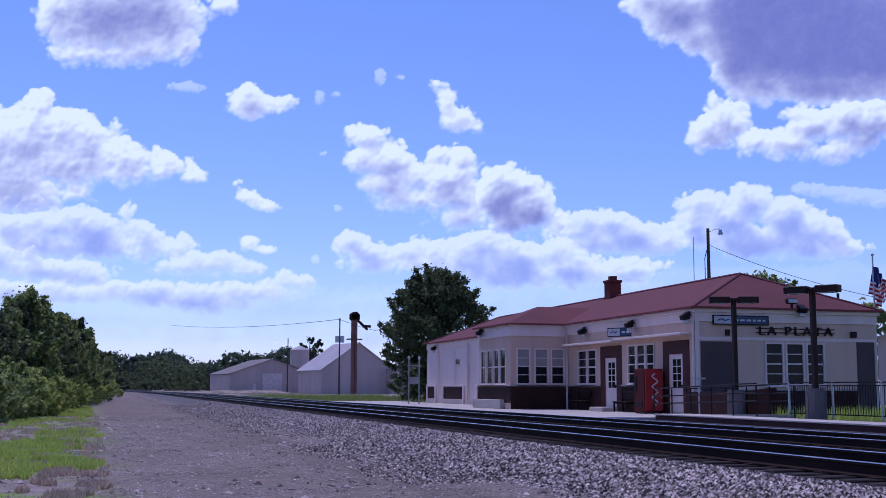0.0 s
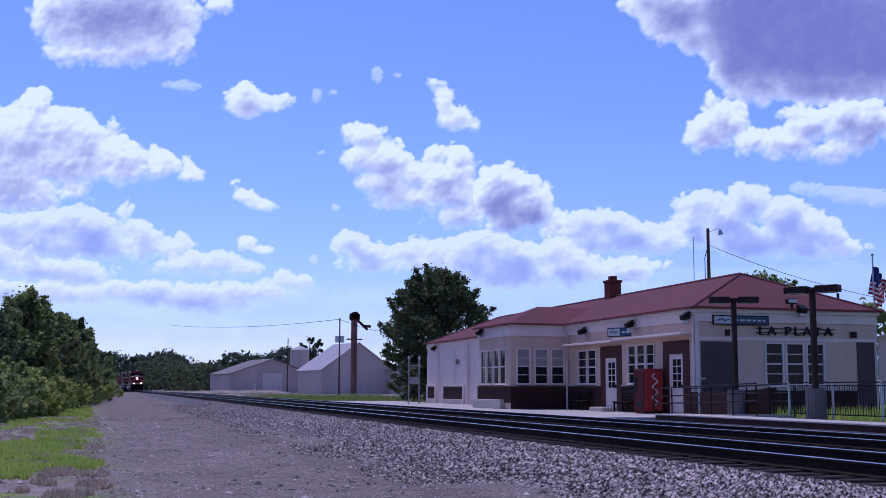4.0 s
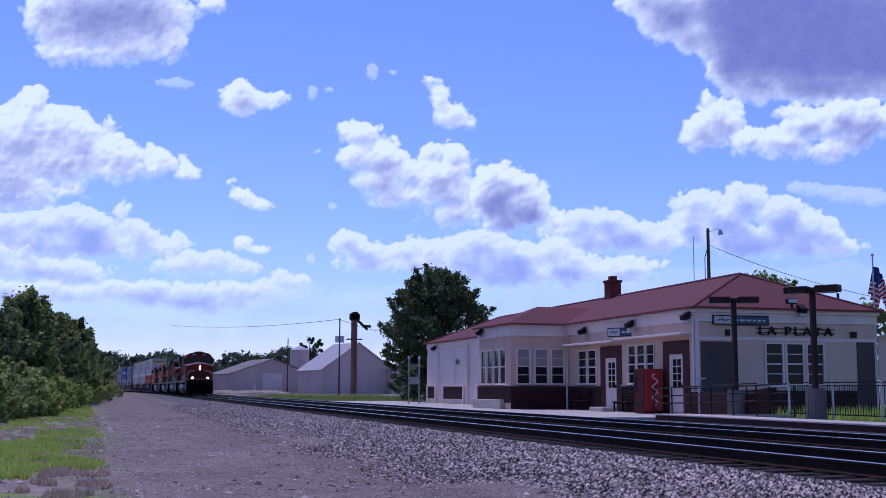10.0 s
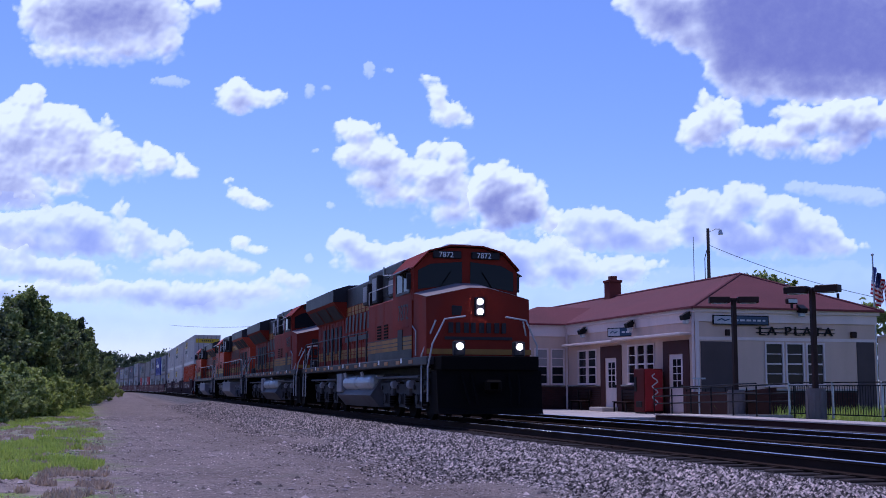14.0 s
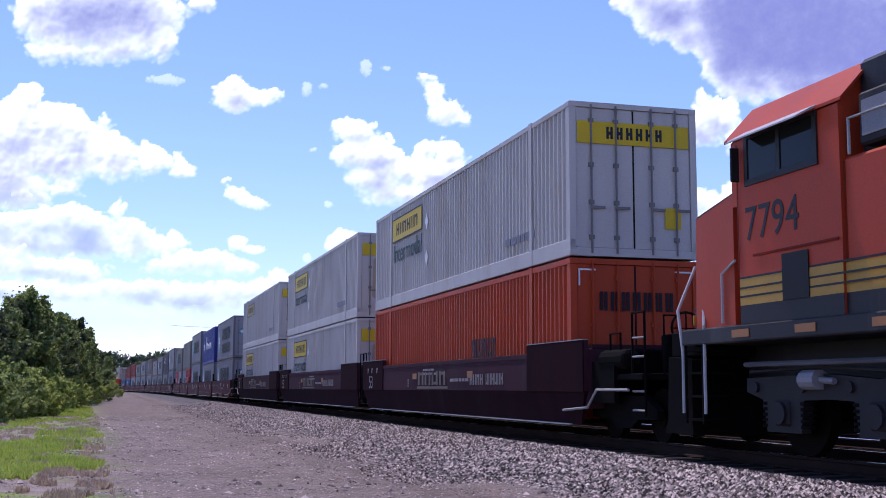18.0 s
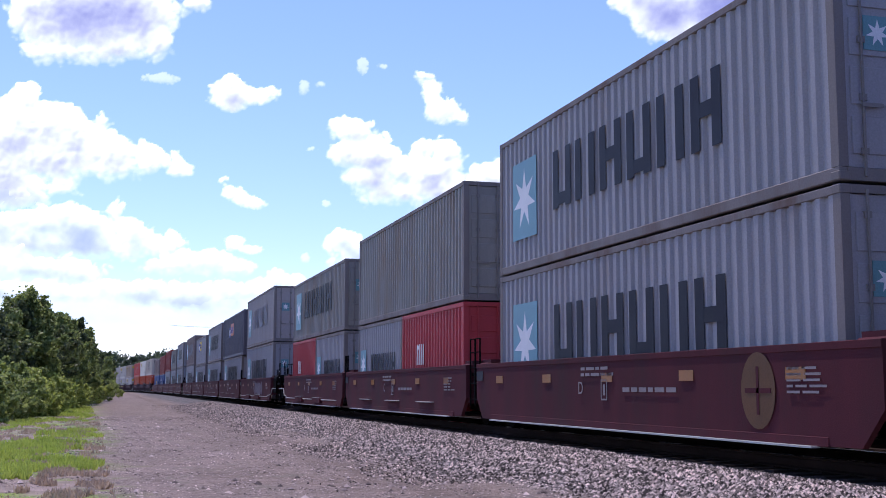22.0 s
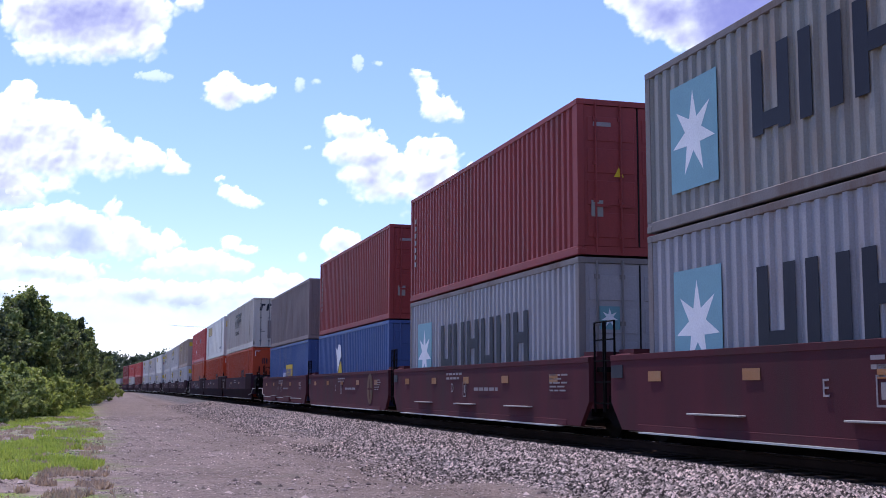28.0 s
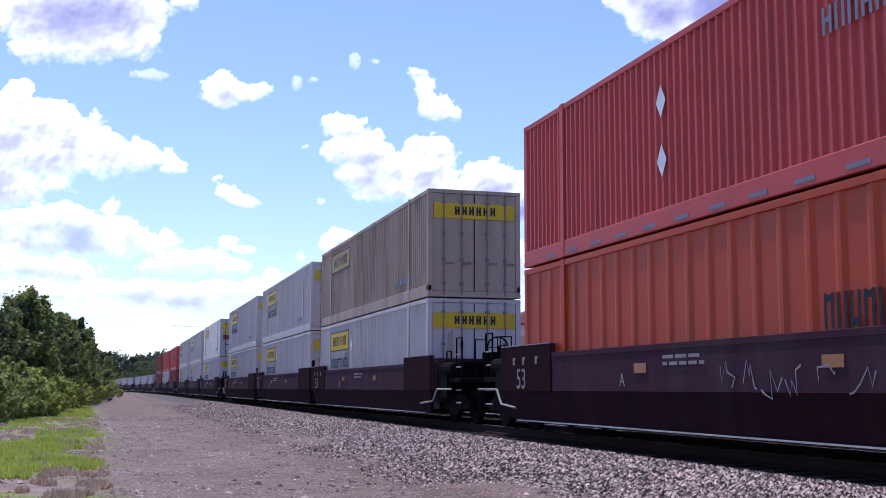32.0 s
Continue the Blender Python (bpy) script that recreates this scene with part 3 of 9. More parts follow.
    # grey sheets before the upper panes imitate their reflection
    blind = mat("sash_reflection_grey", (0.3, 0.27, 0.26), 0.8, vary=0.08)
    for a, b in bw:
        window(d, "y", BY0, -1, a, b, 1.05, 2.85, 1, 4)
        part("blind", Geo().box(a + 0.08, b - 0.08, BY0 + 0.022, BY0 + 0.028, 1.97, 2.77), blind, d, "grey sheet imitating the reflection in the upper sash")
    part("bay_wall", Geo().box(BX0 + 0.2, DX0, BY1 - 0.2, BY1, WZ0, WZ1), STUCCO, d)
    # windows and doors of the front
    for a, b, z0, z1, n in wins_f:
        w = (b - a) / n
        for i in range(n):
            window(d, "x", DX0, -1, a + i * w + 0.03, a + (i + 1) * w - 0.03, z0, z1, 1, 4)
    for a, b in doors_f:
        part("door_surround", Geo().box(DX0 - 0.04, DX0 - 0.003, a - 0.55, a - 0.02, WZ0, 2.8).box(DX0 - 0.04, DX0 - 0.003, b + 0.02, b + 0.5, WZ0, 2.8)
             .box(DX0 - 0.04, DX0 - 0.003, a - 0.02, b + 0.02, 2.26, 2.8), BROWN_PAINT, d, "dark brown door surround")
        door(d, "x", DX0, -1, a, b, WZ0 + 0.1, 2.25, "white glazed door")
    # brick base with a pale cap
    for a, b in ((43.8, 47.8), (50.15, BY0)):
        brick_band(d, "x", DX0, -1, a, b, WZ0, 0.97, True)
        part("cap", Geo().box(DX0 - 0.09, DX0, a, b, 0.97, 1.04, c=0.012), CONCRETE, d)
    for a, b in ((60.0, 69.0), (71.9, 76.7), (78.6, 80.8)):
        brick_band(d, "x", DX0, -1, a, b, 0.15, 0.97, False)
        part("cap", Geo().box(DX0 - 0.09, DX0, a, b, 0.97, 1.04, c=0.012), CONCRETE, d)
        part("plinth", Geo().box(DX0 - 0.12, DX0 - 0.002, a, b, WZ0, 0.15, c=0.015), CONCRETE, d)
        for q in (a, b):
            part("pilaster", Geo().box(DX0 - 0.13, DX0 - 0.002, q - 0.11, q + 0.11, WZ0, 1.12, c=0.02), WHITE_PAINT, d, "white stub post beside the brick panel")
    brick_band(d, "x", BX0, -1, BY0, BY1, WZ0 + 0.3, 0.97, True)
    brick_band(d, "y", BY0, -1, BX0, DX0 - 0.05, WZ0, 0.97, True)
    part("cap", Geo().box(BX0 - 0.09, BX0, BY0 - 0.09, BY1, 0.97, 1.04, c=0.012).box(BX0, DX0, BY0 - 0.09, BY0, 0.97, 1.04, c=0.012), CONCRETE, d)
    part("plinth", Geo().box(BX0 - 0.25, BX0 - 0.002, 55.2, BY1 + 0.4, WZ0, WZ0 + 0.45, c=0.02), CONCRETE, d, "pale concrete step")
    # cornice and eaves
    def cornice(*box):
        part("cornice", Geo().box(*box), WHITE_PAINT, d, "white painted cornice")
    def band(x0, x1, y0, y1, z0, z1, o):
        cornice(x0 - o, x1, y0 - o, y0 - 0.003, z0, z1)
        cornice(x0 - o, x0 - 0.003, y0, y1, z0, z1)
    band(DX0, DX1 + 0.06, DY0, BY0 - 0.2, 3.5, 4.0, 0.06)
    band(DX0, DX1 + 0.14, DY0, BY0 - 0.2, 3.86, 4.02, 0.16)
    cornice(DX0 - 0.08, DX0 - 0.003, BY1, DY1, 3.6, 4.02)
    cornice(BX0 - 0.08, BX0 - 0.003, BY0 - 0.08, BY1, 3.45, 4.02)
    cornice(BX0, DX0, BY0 - 0.08, BY0 - 0.003, 3.45, 4.02)
    cornice(DX0, DX1, DY0 - 0.025, DY0 - 0.004, 2.78, 2.9)
    # corner boards and downspouts
    for y in (DY0 + 0.02, 54.1):
        part("downspout", Geo().box(DX0 - 0.12, DX0 - 0.04, y, y + 0.09, WZ0, 3.9, c=0.01), WHITE_PAINT, d)
    for y in (64.9, 70.9, 77.7):
        part("downspout", Geo().box(DX0 - 0.14, DX0 - 0.06, y, y + 0.1, WZ0, 3.9, c=0.01), WHITE_PAINT, d)
    part("corner_board", Geo().box(DX0 - 0.03, DX0 + 0.14, DY0 - 0.03, DY0 - 0.002, WZ0, 3.5), WHITE_PAINT, d)
    # flat canopy ledge over the front openings
    can = Geo().box(DX0 - 0.55, DX0 - 0.002, 41.2, 47.6, 2.98, 3.08, c=0.015).box(DX0 - 0.45, DX0 - 0.002, 48.0, 53.9, 2.93, 3.03, c=0.015)
    part("canopy", can, WHITE_PAINT, d, "thin white canopy ledge")
    # roof
    E, zr, ze = 0.28, 5.82, 4.03
    x0, x1, y0, y1, xm = DX0 - E, DX1 + E, DY0 - E, DY1 + E, (DX0 + DX1) / 2
    r = Geo()
    ra, rb = DY0 + 3.5, DY1 - 4.0
    r.add([(x0, y0, ze), (x1, y0, ze), (x1, y1, ze), (x0, y1, ze), (xm, ra, zr), (xm, rb, zr)],
          [(0, 1, 4), (1, 2, 5, 4), (2, 3, 5), (3, 0, 4, 5), (0, 3, 2, 1)])
    roof = part("roof", r, ROOF_RED, d, "faded red shingle hip roof")
    b = Geo()
    bx0, by0, by1, bym, bz = BX0 - E, BY0 - E, BY1 + E, (BY0 + BY1) / 2, 5.12
    back = xm - 0.6
    b.add([(bx0, by0, ze), (bx0, by1, ze), (BX0 + 2.4, bym, bz), (back, by0, ze), (back, by1, ze), (back, bym, bz)],
          [(0, 1, 2), (0, 2, 5, 3), (1, 4, 5, 2), (0, 3, 4, 1), (3, 5, 4)])
    part("bay_roof", b, ROOF_RED, roof, "red shingle roof of the bay")
    ed = Geo()
    ed.box(x0 - 0.02, x0 + 0.02, y0, BY0 - E, ze - 0.03, ze + 0.05).box(x0 - 0.02, x0 + 0.02, BY1 + E, y1, ze - 0.03, ze + 0.05)
    ed.box(x0, x1, y0 - 0.02, y0 + 0.02, ze - 0.03, ze + 0.05).box(bx0 - 0.02, bx0 + 0.02, by0, by1, ze - 0.03, ze + 0.05).box(bx0, x0, by0 - 0.02, by0 + 0.02, ze - 0.03, ze + 0.05)
    part("drip_edge", ed, ROOF_EDGE, roof)
    caps = Geo()
    caps.rod((xm, ra, zr), (xm, rb, zr), 0.07, 6)
    for p in ((x0, y0, ze), (x1, y0, ze)):
        caps.rod(p, (xm, ra, zr), 0.06, 6)
    for p in ((x0, y1, ze), (x1, y1, ze)):
        caps.rod(p, (xm, rb, zr), 0.06, 6)
    part("ridge_cap", caps, ROOF_RED, roof)
    ch = part("chimney", Geo().box(xm - 0.34, xm + 0.34, 57.4, 58.1, 5.3, 6.58, c=0.01).box(xm - 0.4, xm + 0.4, 57.34, 58.16, 6.58, 6.72, c=0.02), BRICK_RED, roof, "red brick chimney")
    part("flue", Geo().box(xm - 0.18, xm + 0.18, 57.54, 57.96, 6.72, 6.95, c=0.02), BRICK_RED, ch)
    part("antenna", Geo().rod((xm + 0.5, 49.5, 5.5), (xm + 0.5, 49.5, 8.1), 0.02, 5), GALV, roof, "thin whip antenna")
    # floor and ceiling inside
    part("inner_floor", Geo().box(DX0 + T, DX1 - T, DY0 + T, DY1 - T, WZ0 + 0.0, WZ0 + 0.1), BROWN_PAINT, d)
    part("inner_ceiling", Geo().box(DX0 + T, DX1 - T, DY0 + T, DY1 - T, 3.4, 3.5), WHITE_PAINT, d)
    part("inner_wall", Geo().box(DX0 + T, DX1 - T, 53.9, 54.1, WZ0 + 0.1, 3.4), STUCCO, d)
    return d


DEPOT = build_depot()


def wall_lamp(m, label):
    t = thing("wall_lamp", label, "lamp", m, group="wall lamps of the depot")
    part("bracket", Geo().box(-0.12, -0.0, -0.05, 0.05, 0.1, 0.2, c=0.01), BLACK_METAL, t)
    part("housing", Geo().prism([(-0.42, 0.12), (-0.1, 0.3), (-0.1, -0.02), (-0.36, -0.06)], "y", -0.16, 0.16), BLACK_METAL, t)
    part("lens", Geo().box(-0.3, -0.12, -0.13, 0.13, -0.2, -0.04, c=0.03), GALV, t)
    return t


for y, z in ((51.6, 3.5), (46.3, 3.55), (41.15, 3.6), (58.4, 3.7), (78.3, 3.55)):
    wall_lamp(pose((BX0 if y == 58.4 else DX0) - 0.085, y, z), "black wall pack lamp on the depot front")
wall_lamp(pose(26.6, DY0 - 0.07, 3.95) @ Matrix.Rotation(radians(90), 4, 'Z'), "black wall pack lamp on the depot end")


# ---- platform and its fittings ----
part_of_platform = thing("platform", "pale concrete station platform beside the depot", "platform", kind="structure")
slab_mesh = {}
rnd = random.Random(8)
y = 38.2
while y < 92:
    x = 15.3 if y > 46 else 16.2
    while x < 22.0 - 0.01:
        x2 = min(x + 1.7, 21.99 if not (BY0 - 0.3 < y < BY1 + 0.3) else BX0 - 0.05)
        if x2 - x > 0.2:
            part("slab", Geo().box(x + 0.006, x2 - 0.006, y + 0.006, min(y + 2.2, 92) - 0.006, -0.36, -0.152 - rnd.uniform(0, 0.006), c=0.008), CONCRETE, part_of_platform)
        x += 1.7
    y += 2.2
RAISED = thing("raised_platform", "newer raised concrete platform with a dark face", "platform", kind="structure")
for i in range(16):
    a = 3.0 + i * 2.2
    part("slab", Geo().box(18.8, 20.2, a + 0.006, a + 2.194, -0.085, -0.035, c=0.01), CONCRETE, RAISED)
part("face", Geo().box(18.86, 20.2, 3.0, 38.2, -0.5, -0.088), BROWN_PAINT, RAISED, "dark brown face of the platform")
part("edge_line", Geo().box(18.84, 18.94, 3.0, 38.2, -0.034, -0.031), WHITE_PAINT, RAISED)
# old asphalt strip between the second track and the platform
solo("asphalt_strip", Geo().box(14.9, 18.82, 3.0, 38.2, -0.5, -0.245), mat("old_asphalt", (0.045, 0.04, 0.042), 0.95, vary=0.25, bump=0.5, stain=(0.12, 0.11, 0.1), stain_amount=0.25), "dark worn asphalt strip beside the track", "pavement", kind="structure")
solo("grass_bed", Geo().box(20.25, 60.0, 3.0, 40.8, -0.5, -0.1), mat("lawn", (0.07, 0.1, 0.022), 0.95, vary=0.35, scale=2.0, grain=0.3, fine=30, bump=0.8), "green lawn beside the platform", "lawn", kind="structure")

FENCE_X = 21.35


def fence_z(y):
    """The ramp's rail climbs towards the far platform end."""
    return -0.035


def build_fence():
    f = thing("fence", "black steel picket railing along the ramp", "fence")
    picket = Geo().box(-0.008, 0.008, -0.008, 0.008, 0.1, 1.0).mesh("picket", BLACK_METAL)
    post = Geo().box(-0.03, 0.03, -0.03, 0.03, 0.0, 1.12, c=0.008).mesh("post", GALV)
    y0, y1 = 12.0, 33.5
    for z in (0.1, 0.98, 1.08):
        part("rail", Geo().box(FENCE_X - 0.02, FENCE_X + 0.02, y0, y1, z - 0.035, z), BLACK_METAL, f)
    n = 9
    for i in range(n + 1):
        part("post", post, None, f, at=pose(FENCE_X, y0 + (y1 - y0) * i / n, -0.035))
    y = y0 + 0.12
    while y < y1:
        part("picket", picket, None, f, at=pose(FENCE_X, y, -0.035))
        y += 0.125
    r = thing("ramp_railing", "black pipe railing of the access ramp", "railing")
    for x, a, b in ((20.2, 33.6, 41.0), (21.6, 33.6, 41.0)):
        for z in (0.35, 0.62, 0.92):
            part("rail", Geo().rod((x, a, z + 0.12), (x, b, z - 0.06), 0.024, 8), BLACK_METAL, r)
        for i in range(6):
            y = a + (b - a) * i / 5
            part("post", Geo().rod((x, y, -0.15), (x, y, 0.98 - 0.03 * i), 0.026, 8), BLACK_METAL, r)
    part("ramp_wall", Geo().prism([(35.2, -0.15), (40.9, -0.15), (40.9, 0.55), (35.2, 0.9)], "x", 21.75, 21.95), BRICK_DARK, r, "dark brick wall of the ramp")
    part("ramp", Geo().prism([(33.6, -0.15), (41.0, -0.15), (41.0, -0.12), (33.6, 0.02)], "x", 20.25, 21.55), CONCRETE_OLD, r)
    part("ramp_wall", Geo().box(21.5, 21.66, 37.0, 40.9, -0.16, 0.75, c=0.01), BRICK_DARK, r, "dark brick wall of the ramp")
    g = thing("gate_post", "galvanised sign post with a cross arm", "post")
    part("pole", Geo().rod((20.35, 37.7, -0.15), (20.35, 37.7, 1.25), 0.03, 8), GALV, g)
    part("arm", Geo().box(20.1, 20.6, 37.66, 37.74, 1.2, 1.26), GALV, g)


build_fence()


def platform_lamp(x, y, z0, h, turn):
    t = thing("platform_lamp", "dark brown double-headed platform lamp on a concrete base", "street lamp", pose(x, y, z0), group="platform lamps")
    part("base", Geo().rod((0, 0, 0), (0, 0, 0.92), 0.3, 16).rod((0, 0, 0.92), (0, 0, 0.98), 0.27, 16), CONCRETE_BASE, t, "grey concrete base")
    for i in range(8):
        q = i * math.pi / 4
        part("flute", Geo().box(0.295, 0.315, -0.04, 0.04, 0.04, 0.88), CONCRETE_BASE, t, at=Matrix.Rotation(q, 4, 'Z'))
    part("pole", Geo().box(-0.075, 0.075, -0.075, 0.075, 0.98, h - 0.1, c=0.01), BROWN_METAL, t)
    for s in (-1, 1):
        m = Matrix.Rotation(radians(turn), 4, 'Z') @ Matrix.Translation((0, 0, h - 0.24))
        hd = part("lamp_head", Geo().box(0.14 * s if s > 0 else -0.86, 0.86 if s > 0 else -0.14, -0.2, 0.2, 0.0, 0.22, c=0.02), BROWN_METAL, t, at=m)
        part("lens", Geo().box(0.24 if s > 0 else -0.76, 0.76 if s > 0 else -0.24, -0.15, 0.15, -0.02, 0.004), GALV, hd)
    part("crossarm", Geo().box(-0.14, 0.14, -0.06, 0.06, 0.05, 0.17), BROWN_METAL, t, at=Matrix.Rotation(radians(turn), 4, 'Z') @ Matrix.Translation((0, 0, h - 0.24)))
    return t


platform_lamp(21.2, 36.6, -0.15, 4.28, -22)
platform_lamp(20.9, 31.33, -0.1, 4.17, -55)


def vending_machine(m):
    red = mat("vending_red", (0.3, 0.012, 0.014), 0.3, vary=0.08, coat=0.3)
    t = thing("vending_machine", "red drinks vending machine against the depot", "vending machine", m)
    part("body", Geo().box(0, 0.85, 0, 0.98, 0.06, 1.83, c=0.03), mat("vending_dark", (0.085, 0.008, 0.008), 0.6, spec=0.15), t, "dark red cabinet")
    part("front_panel", Geo().box(0.03, 0.82, -0.035, -0.002, 0.12, 1.79, c=0.012), red, t, "bright red lit front panel")
    sw = Geo().pipe([(0.46 + 0.13 * math.sin(i * 1.25), -0.04, 0.35 + i * 0.085) for i in range(16)], 0.028, 6)
    part("swoosh", sw, M_WHITE_SIGN, t, "white flowing logo shape")
    part("coin_panel", Geo().box(-0.02, -0.002, 0.7, 0.9, 0.9, 1.5), BLACK_METAL, t)
    part("tray", Geo().box(-0.03, -0.002, 0.2, 0.75, 0.25, 0.5, c=0.01), BLACK_METAL, t)
    for x in (0.08, 0.77):
        part("foot", Geo().box(x - 0.04, x + 0.04, 0.05, 0.95, 0.0, 0.06), BLACK_METAL, t)


M_WHITE_SIGN = mat("sign_white", (0.5, 0.49, 0.5), 0.5)
SIGN_BLUE = mat("sign_blue", (0.02, 0.05, 0.1), 0.4, vary=0.06)
vending_machine(pose(20.95, 43.4, -0.152))


def bench(m):
    t = thing("bench", "dark slatted platform bench by the depot wall", "bench", m, group="platform benches")
    for i in range(3):
        part("seat_slat", Geo().box(0.1 + i * 0.14, 0.22 + i * 0.14, 0, 1.6, 0.42, 0.46, c=0.008), BROWN_METAL, t)
        part("back_slat", Geo().box(0.52, 0.56, 0, 1.6, 0.55 + i * 0.14, 0.66 + i * 0.14, c=0.008), BROWN_METAL, t)
    for yy in (0.15, 1.4):
        part("leg", Geo().box(0.1, 0.16, yy, yy + 0.06, 0, 0.42).box(0.5, 0.56, yy, yy + 0.06, 0, 0.95).box(0.1, 0.56, yy, yy + 0.06, 0.36, 0.42), BLACK_METAL, t)


bench(pose(21.3, 46.0, -0.152))
bench(pose(21.3, 51.0, -0.152))
solo("step_block", Geo().box(21.2, 21.96, 48.2, 49.7, -0.152, 0.03, c=0.02), CONCRETE, "pale concrete doorstep block", "step")


def sign_board(name, m, w, h, label, bars):
    """A framed board reading from -y, with plain bars for its unreadable lines."""
    t = thing(name, label, "sign", m)
    part("frame", Geo().box(-0.04, w + 0.04, 0.0, 0.05, -0.04, h + 0.04), BLACK_METAL, t)
    part("panel", Geo().box(0, w * 0.34, -0.012, -0.002, 0, h), M_WHITE_SIGN, t, "white panel")
    part("panel", Geo().box(w * 0.34 + 0.004, w, -0.012, -0.002, 0, h), SIGN_BLUE, t, "blue panel")
    b = Geo()
    r = random.Random(bars)
    a = w * 0.4
    while a < w * 0.92:
        q = r.uniform(0.04, 0.1) * w
        b.box(a, min(a + q, w * 0.95), -0.016, -0.013, h * 0.36, h * 0.6)
        a += q + 0.03 * w
    part("lettering", b, M_WHITE_SIGN, t, "plain pale bars")
    s = Geo().pipe([(w * 0.06, -0.016, h * 0.4), (w * 0.14, -0.016, h * 0.65), (w * 0.2, -0.016, h * 0.4), (w * 0.28, -0.016, h * 0.6)], 0.025, 5)
    part("logo_shape", s, SIGN_BLUE, t)


sign_board("station_sign", pose(22.75, DY0 - 0.12, 3.42), 2.4, 0.3, "framed blue and white sign on the depot end", 1)
sign_board("station_sign", pose(21.4, 47.9, 3.2) @ Matrix.Rotation(radians(-62), 4, 'Z'), 1.9, 0.32, "framed blue and white sign over the canopy", 2)

# station name in dark letters between two bars
name_sign = thing("station_name", "dark raised letters between two bars on the depot end", "sign", pose(24.75, DY0 - 0.06, 3.0))
nm = text_mesh("LA PLATA", 0.5, 0.03, 1.35)
nm.materials.append(BLACK_METAL)
wid = max(v.co.x for v in nm.vertices)
nm.transform(Matrix.Diagonal((3.4 / wid, 1, 1, 1)))
part("lettering", nm, None, name_sign, at=FACE_MINUS_Y)
for z in (0.1, 0.26):
    part("bar", Geo().box(-0.1, 3.5, 0.0, 0.03, z - 0.018, z + 0.018), BLACK_METAL, name_sign)
solo("meter_box", Geo().box(29.0, 29.25, DY0 - 0.13, DY0 - 0.004, 2.95, 3.2, c=0.015), BROWN_METAL, "small dark wall box on the depot end", "electrical box")
solo("meter_box", Geo().box(23.28, 23.45, DY0 - 0.13, DY0 - 0.004, 2.95, 3.2, c=0.015), BROWN_METAL, "small dark wall box on the depot end", "electrical box")
flood = thing("flood_light", "pair of roof flood lights on the depot eave", "lamp", pose(26.2, DY0 - 0.3, 4.06))
part("housing", Geo().box(-0.24, 0.24, 0, 0.2, 0.2, 0.42, c=0.04), BROWN_METAL, flood)
part("lens", Geo().box(-0.2, 0.2, -0.02, -0.002, 0.24, 0.38), GALV, flood)
part("bracket", Geo().box(-0.04, 0.04, 0.05, 0.12, 0, 0.25), BLACK_METAL, flood)

# small luggage racks and signal cabinet at the far platform end
for x, y in ((18.9, 74.3),):
    t = thing("platform_stand", "grey steel stand at the platform end", "sign stand", pose(x, y, -0.152))
    for a in (0, 0.7):
        part("post", Geo().rod((a, 0, 0), (a, 0, 2.95), 0.045, 8), CONCRETE_OLD, t)
        part("lamp_cap", Geo().ball((a, 0, 3.0), 0.1, 0.1, 0.12), GALV, t)
    part("panel", Geo().box(0.05, 0.65, -0.02, 0.02, 1.3, 1.75), CONCRETE_OLD, t)
    part("top_bar", Geo().box(-0.1, 0.8, -0.03, 0.03, 2.45, 2.52), CONCRETE_OLD, t)


# ---- poles, wires, flag ----
def wire(name, a, b, sag, label, r=0.02):
    pts = []
    for i in range(17):
        u = i / 16
        p = Vector(a).lerp(Vector(b), u)
        p.z -= 4 * sag * u * (1 - u)
        pts.append(p)
    solo(name, Geo().pipe(pts, r, 4), BLACK_METAL, label, "wire")


def utility_pole(x, y, h, label, lamp=False, arm=False, box=False, lean=0):
    t = thing("utility_pole", label, "utility pole", pose(x, y, -0.35, 0, lean, 0), group="utility poles")
    part("pole", Geo().rod((0, 0, 0), (0, 0, h), 0.16, 10, 0.11), WOOD_POLE, t)
    if lamp:
        part("lamp_arm", Geo().pipe([(0, 0, h - 0.3), (0.5, -0.2, h - 0.05), (0.85, -0.3, h - 0.05)], 0.03, 6), GALV, t)
        part("lamp_head", Geo().rod((0.85, -0.3, h - 0.45), (0.85, -0.3, h - 0.1), 0.2, 12, 0.1), GALV, t)
        part("conduit", Geo().pipe([(-0.3, 0, 0), (-0.3, 0, h - 2.2), (-0.12, 0, h - 1.6)], 0.03, 6), BLACK_METAL, t)
    if arm:
        part("crossarm", Geo().box(-1.1, 1.1, -0.06, 0.06, h - 0.55, h - 0.42), WOOD_POLE, t)
    if box:
        part("transformer", Geo().rod((0.35, -0.2, h - 4.2), (0.35, -0.2, h - 3.1), 0.42, 14), GALV, t, "grey transformer can")
        part("transformer", Geo().rod((-0.45, -0.2, h - 4.2), (-0.45, -0.2, h - 3.1), 0.36, 14), GALV, t, "grey transformer can")
    return t


def on_ray(px, depth):
    """A place on the ground plan: px across the picture's width, depth straight ahead of the camera."""
    f = 784 / math.tan(radians(41.95) / 2)
    u = (px - 784) / f
    return depth * (math.sin(YAW) + u * math.cos(YAW)), depth * (math.cos(YAW) - u * math.sin(YAW))


def height_at(py, px, depth):
    """Height above the rails of a thing at that depth."""
    f = 784 / math.tan(radians(41.95) / 2)
    v = (441 - py) / f
    return EYE.z + depth * (math.sin(PITCH) + v * math.cos(PITCH)) / (math.cos(PITCH) - v * math.sin(PITCH))


